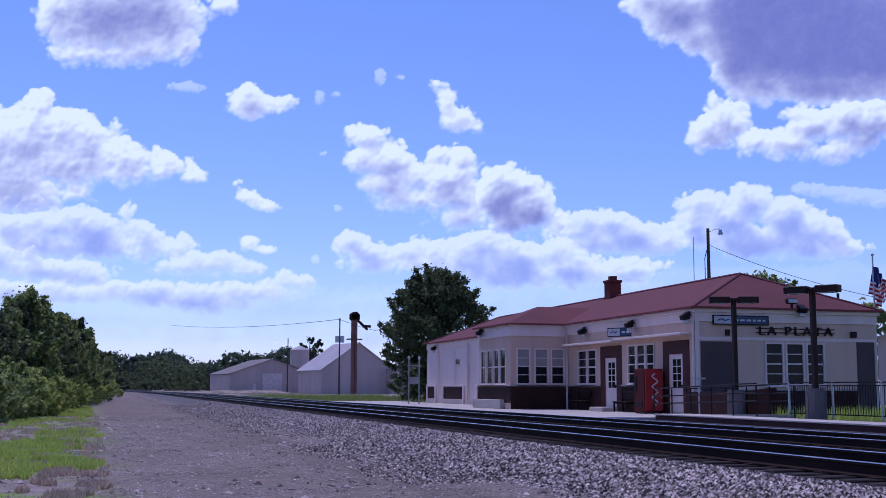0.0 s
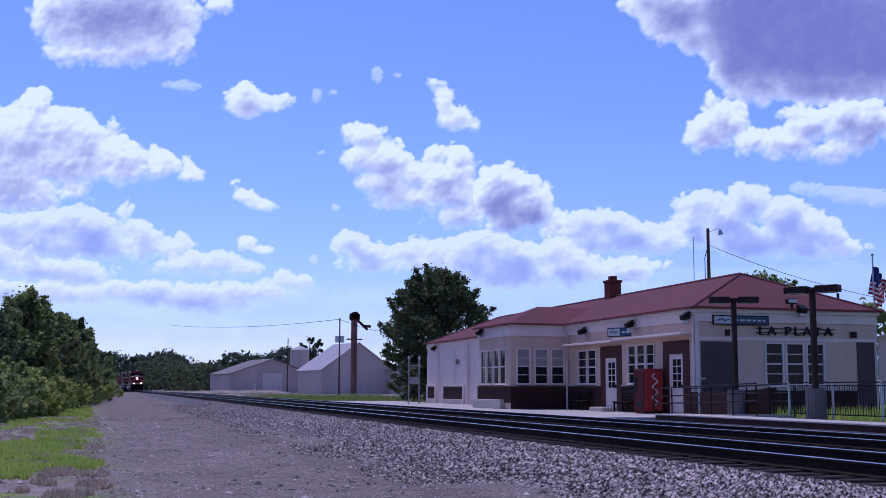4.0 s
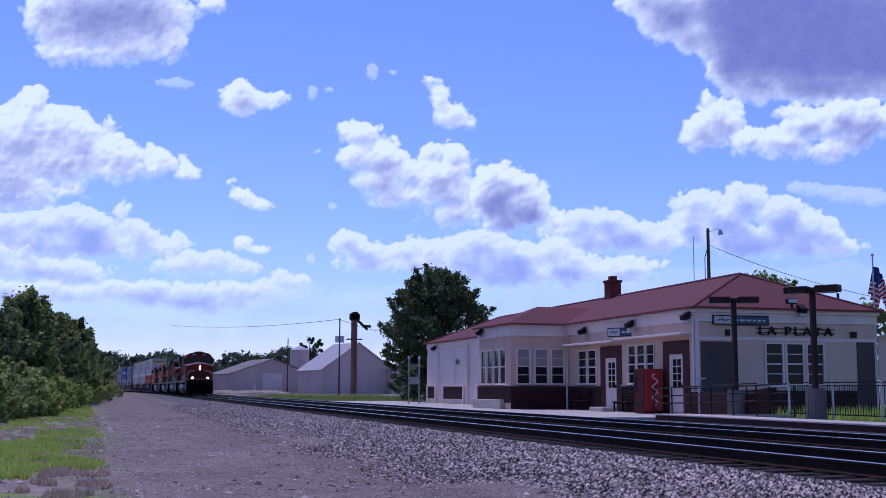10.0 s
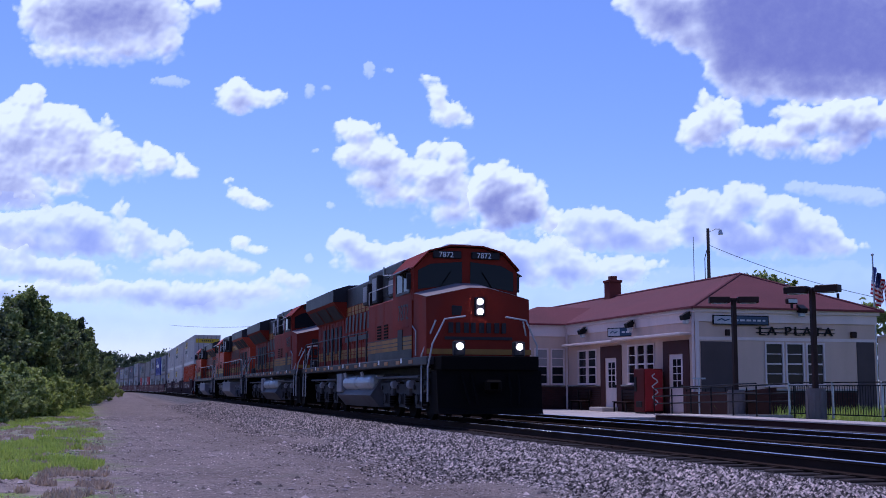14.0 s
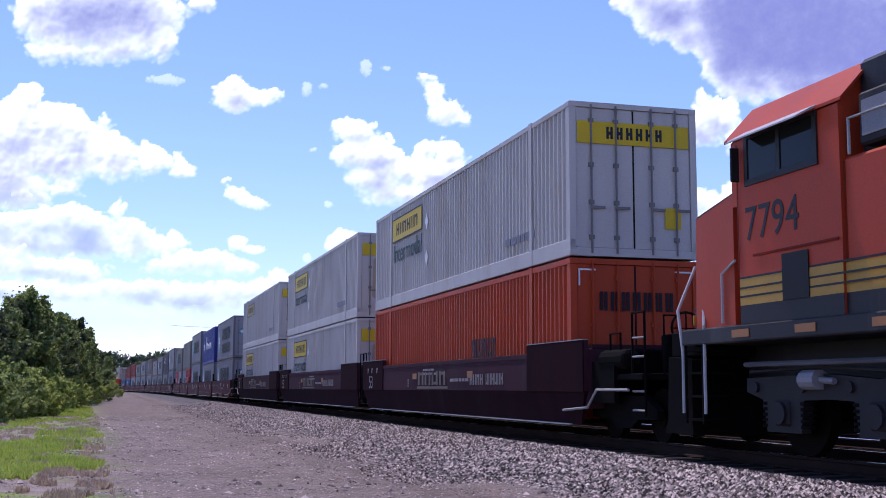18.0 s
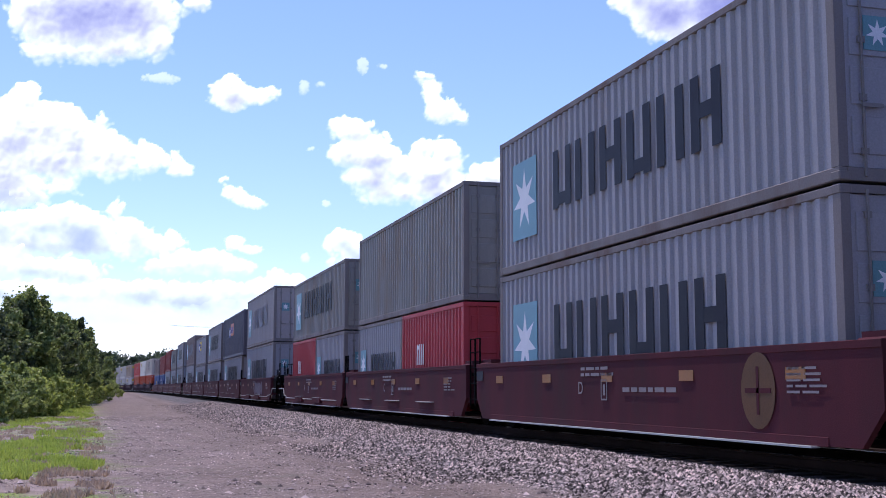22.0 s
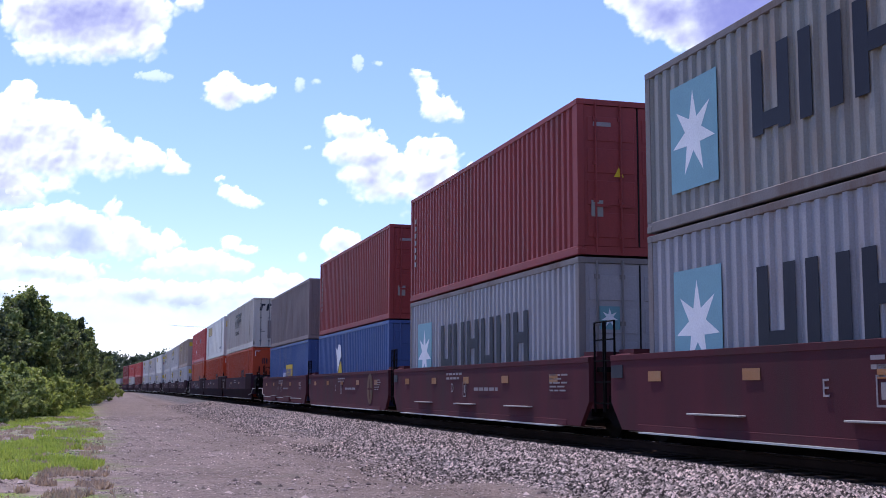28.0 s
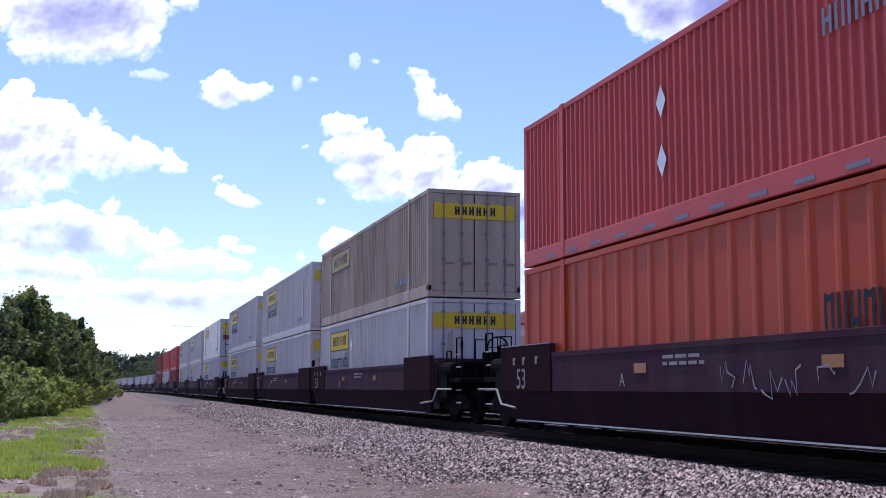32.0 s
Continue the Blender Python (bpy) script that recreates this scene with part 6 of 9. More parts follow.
        for i in range(9):
            hgt = 1.1 if i == 0 else rnd2.uniform(0.3, 0.6)
            g.pipe([(X, y, z), (X, y - 0.16, z + hgt), (X, y - 0.3, z + hgt * 0.7), (X, y - 0.22, z + 0.05), (X, y - 0.5, z + 0.12)], 0.035, 4)
            y -= 0.55
        part("lettering", g, M_WHITE, t, "white flowing script shapes")
        part("emblem", flat_star(Geo(), X, L * 0.86, H * 0.52, 12, 0.55, 0.5), M_BLUE_RING, t)
        part("flag_mark", Geo().box(X - 0.004, X - 0.001, L * 0.86 - 0.28, L * 0.86 + 0.28, H * 0.52 - 0.25, H * 0.52 + 0.25), M_WHITE, t)
        part("placard", Geo().box(-0.75, -0.45, 0.004, 0.012, H - 0.95, H - 0.6).box(-0.78, -0.5, 0.004, 0.012, H - 1.9, H - 1.7), M_WHITE, made[7])
    elif marks in ("split_orange", "split_yellow", "split_low"):
        z = H * 0.5 if marks != "split_low" else H * 0.28
        c2 = M_ORANGE_LOGO if marks == "split_orange" else M_YELLOW
        yy = L * (0.68 if marks != "split_low" else 0.6)
        part("logo_plate", Geo().box(X, X + 0.004, yy - 0.95, yy, z, z + 0.7), M_BLUE_LOGO, t, "blue logo shape")
        part("logo_plate", Geo().box(X - 0.001, X + 0.003, yy - 3.0, yy - 1.0, z + 0.06, z + 0.9), c2, t, "bright logo shape")
        ink = letter_blocks(Geo(), X - 0.004, yy - 0.1, z + 0.14, 3, 0.2, 0.4, 0.07, seed=3)
        part("lettering", ink, M_WHITE, t)
        part("lettering", letter_blocks(Geo(), X - 0.005, yy - 1.1, z + 0.25, 6, 0.2, 0.45, 0.08, seed=8), M_BLUE_LOGO, t)
    elif marks == "figure":
        part("logo_shape", Geo().add([(X, L * 0.63 + a, H * 0.42 + b) for a, b in ((0.9, 0.95), (0.55, 0.85), (0.3, 1.05), (-0.05, 1.0), (-0.25, 0.6), (0.1, 0.45), (0.45, 0.0), (0.6, 0.5))], [tuple(range(8))]), M_WHITE, t, "white emblem shape")
        part("logo_shape", Geo().add([(X - 0.002, L * 0.63 + a, H * 0.42 + b) for a, b in ((0.55, -0.35), (-0.5, -0.3), (-0.2, 0.45), (0.2, 0.25))], [(0, 1, 2, 3)]), M_YELLOW, t, "yellow emblem shape")
    elif marks == "white_code":
        g = Geo()
        for i in range(7):
            g.box(X, X + 0.004, L - 0.62, L - 0.44, H - 0.75 - i * 0.2, H - 0.62 - i * 0.2)
        g.box(-0.9, -0.55, 0.004, 0.012, H - 0.5, H - 0.42)
        part("lettering", g, M_PALE, t)
        part("placard", Geo().add([(-0.4 + a, 0.003, 1.45 + b) for a, b in ((-0.1, 0), (0.1, 0), (0, 0.18))], [(0, 1, 2)]), M_YELLOW, made[7])
        part("placard", Geo().box(-0.95, -0.72, 0.004, 0.012, 0.7, 1.0), C_BEIGE, made[7])
    elif marks == "red_small":
        g = Geo()
        letter_blocks(g, X, L * 0.72, H * 0.45, 2, 0.3, 0.55, 0.12, seed=2)
        part("lettering", g, M_WHITE, t)
    return t


M_BLUE_RING = mat("ring_blue", (0.09, 0.1, 0.36), 0.5)
M_BLUE_LOGO = mat("logo_blue", (0.03, 0.05, 0.26), 0.5)
M_ORANGE_LOGO = mat("logo_orange", (0.5, 0.15, 0.1), 0.5)


# ---- well cars ----
def truck(parent, y, r=0.42, half=0.9):
    """A two-axle truck under a car."""
    tr = part("truck", cached(("truckframe", half), lambda: Geo()
        .prism([(-half - 0.35, 0.5), (-half + 0.1, 0.72), (half - 0.1, 0.72), (half + 0.35, 0.5), (half + 0.35, 0.36), (half - 0.35, 0.34), (half - 0.6, 0.2), (-half + 0.6, 0.2), (-half + 0.35, 0.34), (-half - 0.35, 0.36)], "x", -1.08, -0.96)
        .prism([(-half - 0.35, 0.5), (-half + 0.1, 0.72), (half - 0.1, 0.72), (half + 0.35, 0.5), (half + 0.35, 0.36), (half - 0.35, 0.34), (half - 0.6, 0.2), (-half + 0.6, 0.2), (-half + 0.35, 0.34), (-half - 0.35, 0.36)], "x", 0.96, 1.08)
        .box(-0.96, 0.96, -0.2, 0.2, 0.4, 0.75).mesh("truck", CAR_BLACK)), None, parent, "black cast steel truck", at=pose(0, y, 0))
    for s in (-half, half):
        w = cached(("wheelset", r), lambda: Geo().rod((-0.82, 0, 0), (-0.69, 0, 0), r, 24).rod((0.69, 0, 0), (0.82, 0, 0), r, 24)
                   .rod((-0.84, 0, 0), (-0.8, 0, 0), r * 0.45, 12).rod((-1.0, 0, 0), (1.0, 0, 0), 0.08, 8).mesh("wheelset", WHEEL_STEEL))
        part("wheelset", w, None, tr, at=pose(0, s, r))
    for s in (-0.28, 0, 0.28):
        part("spring", cached(("spring",), lambda: Geo().rod((-1.0, 0, 0.27), (-1.0, 0, 0.5), 0.07, 8).mesh("spring", WHEEL_STEEL)), None, tr, at=pose(0, s, 0))
    return tr


def well_unit(L, kind, front, rear, pitch, seed=1, unit="A"):
    """One unit of a well car. Origin at the leading end of its well, y to the rear. front, rear: 'art' (shared truck) or 'end' (platform with coupler)."""
    paint = MAROON if kind == "well40" else PLUM if seed >= 18 else DARK_CAR
    rnd = random.Random(seed)
    t = thing("well_car", "maroon articulated well car unit" if kind == "well40" else "dark plum well car unit for long containers", "railway car", group="well cars of the train")
    zt, zb = (1.37, 0.2) if kind == "well40" else (1.5, 0.22)
    a0, a1 = -0.45, L + 0.45
    for s in (-1, 1):
        def make():
            g = Geo()
            x0, x1 = sorted((s * 1.45, s * 1.37))
            if kind == "well40":
                g.prism([(a0 - 0.5, zb + 0.42), (a0 - 0.1, zb), (a1 + 0.1, zb), (a1 + 0.5, zb + 0.42), (a1 + 0.5, zt), (a0 - 0.5, zt)], "x", x0, x1)
            else:
                # upright upper plate, lower plate drawn in towards the sill
                zm = 0.8
                g.prism([(a0 - 0.5, zm), (a1 + 0.5, zm), (a1 + 0.5, zt), (a0 - 0.5, zt)], "x", x0, x1)
            xr0, xr1 = sorted((s * 1.462, s * 1.45))
            g.box(xr0, xr1, a0 - 0.5, a1 + 0.5, zt - 0.09, zt + 0.004, c=0.01)
            if kind == "well40":
                g.box(xr0, xr1, a0 + 0.5, a1 - 0.5, zb - 0.01, zb + 0.1, c=0.01)
            if kind != "well40":
                for e in (a0 - 0.5, a1 - 2.3):
                    g.box(x0, x1, e, e + 2.8, zt, zt + 0.17)
            return g.mesh("side_plate", paint)
        sp = part("side_plate", cached((kind, L, "side", s, paint.name), make), None, t)
        if kind != "well40":
            def make_lower():
                zm = 0.798
                return Geo().add([(s * 1.449, a0 - 0.5, zm), (s * 1.449, a1 + 0.5, zm), (s * 1.34, a1 + 0.1, zb), (s * 1.34, a0 - 0.1, zb), (s * 1.38, a0 - 0.5, zm), (s * 1.38, a1 + 0.5, zm), (s * 1.28, a1 + 0.1, zb), (s * 1.28, a0 - 0.1, zb)],
                                 [(0, 1, 2, 3), (4, 7, 6, 5), (3, 2, 6, 7), (0, 3, 7, 4), (1, 5, 6, 2), (0, 4, 5, 1)]).mesh("lower_plate", GRIME)
            part("lower_plate", cached((kind, L, "lower", s), make_lower), None, sp, "grime-blackened lower side plate")
            for e0, e1 in ((a0 - 0.5, a0 + 2.3), (a1 - 2.3, a1 + 0.5)):
                part("end_plate", cached((kind, L, "endplate", s, e0), lambda: Geo().box(*sorted((s * 1.45, s * 1.478)), e0, e1, 0.78, zt + 0.17, c=0.008).mesh("end_plate", GRIME)), None, sp, "raised grimy end plate")
        if s == -1:
            # bright lip; on long wells it stands in for the far rail head's glint
            part("sill_lip", cached((kind, L, "lip"), lambda: (Geo().box(-1.56, -1.45, a0 + 0.7, a1 - 0.7, zb - 0.03, zb - 0.008) if kind == "well40" else Geo().box(-1.42, -1.34, a0 + 0.3, a1 - 0.3, zb - 0.012, zb + 0.006)).mesh("sill_lip", GALV)), None, sp)
            n = 5 if kind == "well40" else 4
            for i in range(n):
                y = a0 + 0.9 + i * (a1 - a0 - 2.2) / (n - 1)
                part("reflector", cached((kind, "refl"), lambda: Geo().box(-1.466, -1.463, 0, 0.42, zt - 0.42, zt - 0.27).mesh("reflector", M_AMBER)), None, sp, "amber reflective patch", at=pose(0, y, 0))
            me = text_on_side(unit, 0.3)
            if not me.materials:
                me.materials.append(M_PALE)
            part("lettering", me, None, sp, "pale unit letter", at=pose(-1.467, L * (0.6 if kind == "well40" else 0.7), zt - 0.62))
            if kind != "well40":
                me = text_on_side("53", 0.56)
                if not me.materials:
                    me.materials.append(M_PALE)
                part("lettering", me, None, sp, "pale painted length figures", at=pose(-1.484, a1 - 0.45, 0.84))
                for e in (a0 - 0.5, a1 - 2.3):
                    part("top_lip", cached((kind, L, "toplip", e), lambda: Geo().box(-1.482, -1.36, e + 0.02, e + 2.78, zt + 0.172, zt + 0.19).mesh("top_lip", CONCRETE_OLD)), None, sp, "pale lip along the top edge")
                for q in (0.35, 0.9, 1.6):
                    part("stencil", cached((kind, "tick"), lambda: Geo().box(-1.483, -1.48, 0, 0.1, zt - 0.2, zt - 0.05).box(-1.483, -1.48, -0.05, 0.0, zt - 0.1, zt - 0.05).mesh("stencil", M_PALE)), None, sp, at=pose(0, a1 - q, 0))
            elif front == "end" or rear == "end":
                # brake pipe along the sill, under boxed steps
                part("sill_pipe", cached((kind, L, "sillpipe"), lambda: Geo().rod((-1.5, a0 + 0.4, 0.4), (-1.5, a1 - 0.4, 0.4), 0.02, 6).mesh("sill_pipe", CONCRETE_OLD)), None, sp, "pale brake pipe along the sill")
                for y in (3.0, 7.4):
                    bx = part("pipe_guard", cached((kind, "guard"), lambda: Geo().box(-1.57, -1.465, 0, 1.7, 0.28, 0.46, c=0.01).mesh("pipe_guard", MAROON)), None, sp, at=pose(0, y, 0))
                    part("guard_top", cached((kind, "guardtop"), lambda: Geo().box(-1.575, -1.465, 0.02, 1.68, 0.462, 0.475).mesh("guard_top", CONCRETE_OLD)), None, bx, "pale guard top")
            st = Geo()
            bars_block(st, -1.466, a0 + 1.3, zt - 0.3, 5, 0.6, 0.03, 0.04, seed)
            bars_block(st, -1.466, a0 + L * 0.55 + rnd.uniform(0, 1.5), zt - 0.22, 2, 1.1, 0.05, 0.05, seed + 3)
            if kind == "well40":
                y = L * 0.5
                st.box(-1.466, -1.463, y, y + 0.025, zt - 0.72, zt - 0.38).box(-1.466, -1.463, y + 0.22, y + 0.245, zt - 0.72, zt - 0.38)
                st.box(-1.466, -1.463, y + 0.025, y + 0.22, zt - 0.72, zt - 0.695).box(-1.466, -1.463, y + 0.025, y + 0.22, zt - 0.405, zt - 0.38).box(-1.466, -1.463, y + 0.08, y + 0.16, zt - 0.64, zt - 0.46)
                bars_block(st, -1.466, y - 0.6, zt - 0.58, 1, 1.5, 0.07, 0.05, seed + 5)
            part("stencil", st, M_PALE, sp, "pale stencilled lines")
            if kind != "well40" and seed < 18:
                lg = Geo()
                letter_blocks(lg, -1.466, 10.2, 0.92, 4, 0.56, 0.34, 0.12, seed=20)
                lg.box(-1.466, -1.463, 7.4, 10.3, 0.83, 0.89)
                part("logo_mark", lg, M_PALE_GOLD, sp, "faded pale logo shapes")
                nb = Geo()
                letter_blocks(nb, -1.466, 5.6, 0.92, 4, 0.19, 0.23, 0.06, seed=6)
                letter_blocks(nb, -1.466, 4.45, 0.92, 6, 0.15, 0.24, 0.05, seed=7)
                bars_block(nb, -1.466, 7.2, 1.0, 1, 1.3, 0.07, 0.05, seed)
                part("stencil", nb, M_PALE, sp, "pale stencilled bars")
            elif kind == "well40" and seed in (5, 16):
                lg = Geo()
                vs = [(-1.466, 1.5, zt - 0.55)] + [(-1.466, 1.5 + 0.4 * math.cos(q * math.pi / 12), zt - 0.55 + 0.48 * math.sin(q * math.pi / 12)) for q in range(24)]
                lg.add(vs, [(0, q + 1, (q + 1) % 24 + 1) for q in range(24)])
                e = part("logo_mark", lg, M_OLD_GOLD, sp, "faded round gold emblem")
                part("logo_cross", Geo().box(-1.472, -1.467, 1.47, 1.53, zt - 0.85, zt - 0.25).box(-1.472, -1.467, 1.2, 1.8, zt - 0.58, zt - 0.52), MAROON, e)
            if kind == "well40" and seed not in (5, 16) and front != "end" and rear != "end":
                for i in range(3):
                    y = 1.8 + i * 3.6
                    part("step", cached(("step",), lambda: Geo().box(-1.56, -1.45, 0, 1.4, 0.48, 0.505, c=0.006).mesh("step", CONCRETE_OLD)), None, sp, at=pose(0, y, 0))
    for f0, f1 in ((a0, a0 + 2.2), (a1 - 2.2, a1), (L * 0.45, L * 0.55)):
        part("floor_plate", cached((kind, L, "floor", f0), lambda: Geo().box(-1.27, 1.27, f0, f1, 0.24, 0.3).mesh("floor_plate", CAR_BLACK)), None, t)
    for nm, y0, y1, how, sg in (("front", a0 - 0.5, a0 + 0.05, front, -1), ("rear", a1 - 0.05, a1 + 0.5, rear, 1)):
        part("bulkhead", cached((kind, L, "bulk", nm, paint.name), lambda: Geo().box(-1.37, 1.37, y0, y1, 0.5, zt + 0.03, c=0.02).box(-1.3, 1.3, y0, y1, zt + 0.03, zt + 0.1).mesh("bulkhead", paint)), None, t)
        out = y0 if sg < 0 else y1
        # end platform, ladder, grab irons
        if how == "end":
            reach = 1.85
            pl = part("end_platform", cached((kind, L, "plat", nm), lambda: Geo().box(-1.25, 1.25, min(out, out + sg * reach), max(out, out + sg * reach), 0.98, 1.08, c=0.01)
                      .box(-0.35, 0.35, min(out, out + sg * reach), max(out, out + sg * reach), 0.72, 0.98)
                      .box(-1.3, -1.22, min(out, out + sg * 0.9), max(out, out + sg * 0.9), 0.6, 1.3).box(1.22, 1.3, min(out, out + sg * 0.9), max(out, out + sg * 0.9), 0.6, 1.3)
                      .box(-1.0, 1.0, min(out, out + sg * 0.5), max(out, out + sg * 0.5), 1.08, 1.5, c=0.02).mesh("end_platform", CAR_BLACK)), None, t)
            part("coupler", cached((kind, L, "coup", nm), lambda: Geo().box(-0.16, 0.16, min(out + sg * reach, out + sg * (reach + 0.62)), max(out + sg * reach, out + sg * (reach + 0.62)), 0.74, 0.98, c=0.04).mesh("coupler", WHEEL_STEEL)), None, pl)
            for x in (-1.2, 1.2):
                hr = Geo()
                yy = out + sg * reach
                hr.pipe([(x, yy, 0.4), (x, yy, 2.05), (x, yy - sg * 0.45, 2.05), (x, yy - sg * 0.45, 1.08)], 0.022, 5)
                lad = part("ladder", cached((kind, L, "lad", nm, x), lambda: hr.mesh("ladder", CAR_BLACK)), None, pl)
                for z in (0.5, 0.8, 1.35, 1.65):
                    # the pale rung colour paints in the highlights of a black ladder
                    part("rung", cached((kind, L, "rung", nm, x, z), lambda: Geo().rod((x, yy, z), (x, yy - sg * 0.45, z), 0.018, 5).mesh("rung", CONCRETE_OLD)), None, lad, "rung coloured pale for its highlight")
                part("grab_iron", cached((kind, L, "grab", nm, x), lambda: Geo().pipe([(x * 0.72, yy, 1.08), (x * 0.72, yy, 2.0), (x * 0.5, yy, 2.0), (x * 0.5, yy, 1.08)], 0.02, 5).mesh("grab_iron", CAR_BLACK)), None, pl)
                part("grab_iron", cached((kind, L, "grab2", nm, x), lambda: Geo().pipe([(x, yy - sg * 0.9, 1.08), (x, yy - sg * 0.9, 1.75), (x, yy - sg * 1.3, 1.75), (x, yy - sg * 1.3, 1.08)], 0.02, 5).mesh("grab_iron", CAR_BLACK)), None, pl)
            hb = Geo().box(-0.3, 0.3, min(out + sg * 0.6, out + sg * 0.85), max(out + sg * 0.6, out + sg * 0.85), 1.08, 1.75, c=0.03)
            hb.pipe([(0.27 * math.cos(q * math.pi / 8), out + sg * 0.95, 1.85 + 0.27 * math.sin(q * math.pi / 8)) for q in range(17)], 0.022, 5)
            hb.rod((-0.27, out + sg * 0.95, 1.85), (0.27, out + sg * 0.95, 1.85), 0.014, 4).rod((0, out + sg * 0.95, 1.58), (0, out + sg * 0.95, 2.12), 0.014, 4)
            # pale material carries the pipe's highlights as colour
            part("air_pipe", cached((kind, L, "air", nm), lambda: Geo().pipe([(-1.42, out + sg * 1.7, 0.82), (-1.42, out + sg * 0.45, 0.82), (-1.44, out + sg * 0.1, 0.52), (-1.48, out - sg * 0.9, 0.46)], 0.024, 6).mesh("air_pipe", CONCRETE_OLD)), None, t)
            part("air_tank", cached((kind, L, "tank", nm), lambda: Geo().rod((-1.15, out + sg * 0.3, 1.32), (-1.15, out + sg * 1.2, 1.32), 0.17, 12).ball((-1.15, out + sg * 1.2, 1.32), 0.17, 0.08, 0.17).mesh("air_tank", CAR_BLACK)), None, pl, "black air reservoir")
            part("brake_stand", cached((kind, L, "brk", nm), lambda: hb.mesh("brake_stand", CAR_BLACK)), None, pl, "black handbrake stand with a wheel")
            truck(t, out + sg * 0.75)
        else:
            for x in (-1.36, 1.36):
                hr = Geo()
                hr.pipe([(x, out + sg * 0.05, 0.45), (x, out + sg * 0.05, 1.95), (x, out + sg * 0.42, 1.95), (x, out + sg * 0.42, 0.45)], 0.02, 5)
                for z in (0.6, 0.95, 1.3, 1.65):
                    hr.rod((x, out + sg * 0.05, z), (x, out + sg * 0.42, z), 0.016, 4)
                part("ladder", cached((kind, L, "lad2", nm, x), lambda: hr.mesh("ladder", CAR_BLACK)), None, t)
            reach = (pitch - (a1 - a0 + 1.0)) / 2
            part("articulation_arm", cached((kind, L, "arm", nm), lambda: Geo().box(-0.5, 0.5, min(out, out + sg * reach), max(out, out + sg * reach), 0.62, 0.95, c=0.03)
                 .box(-1.3, 1.3, min(out, out + sg * reach * 0.5), max(out, out + sg * reach * 0.5), 1.12, 1.2).mesh("articulation_arm", CAR_BLACK)), None, t)
            if sg > 0:
                truck(t, out + reach, r=0.46)
                part("number_plate_panel", cached((kind, L, "np"), lambda: Geo().box(-1.47, -1.463, a1 + 0.02, a1 + 0.45, zt - 0.36, zt - 0.16).mesh("number_panel", M_BLACK)), None, t)
    return t


M_OLD_GOLD = mat("faded_gold", (0.12, 0.06, 0.028), 0.6, vary=0.2)


# ---- consist: start of each well behind the nose, upper and lower load ----
WHITE53 = ("ribbed53", C_WHITE, "yellow_box", "white ribbed 53-foot container with a yellow plate")
ORANGE53 = ("ribbed53", C_ORANGE, "dark_word", "orange ribbed 53-foot container")
GREY40 = ("steel", C_GREY, "grey_star", "grey corrugated container with a blue star square")
PALE40 = ("steel", C_LAV, "grey_star_faded", "pale grey corrugated container with faded lettering")
BEIGE40 = ("steel", C_BEIGE, "grey_star", "rust-stained beige-grey container with a blue star square")
HEIGHTS = {3: (2.59, 2.9), 4: (2.59, 2.9), 6: (2.59, 2.9), 7: (2.59, 2.59), 9: (2.59, 2.9), 10: (2.59, 2.9), 11: (2.59, 2.59), 14: (2.9, 2.59), 16: (2.59, 2.9), 17: (2.59, 2.59)}
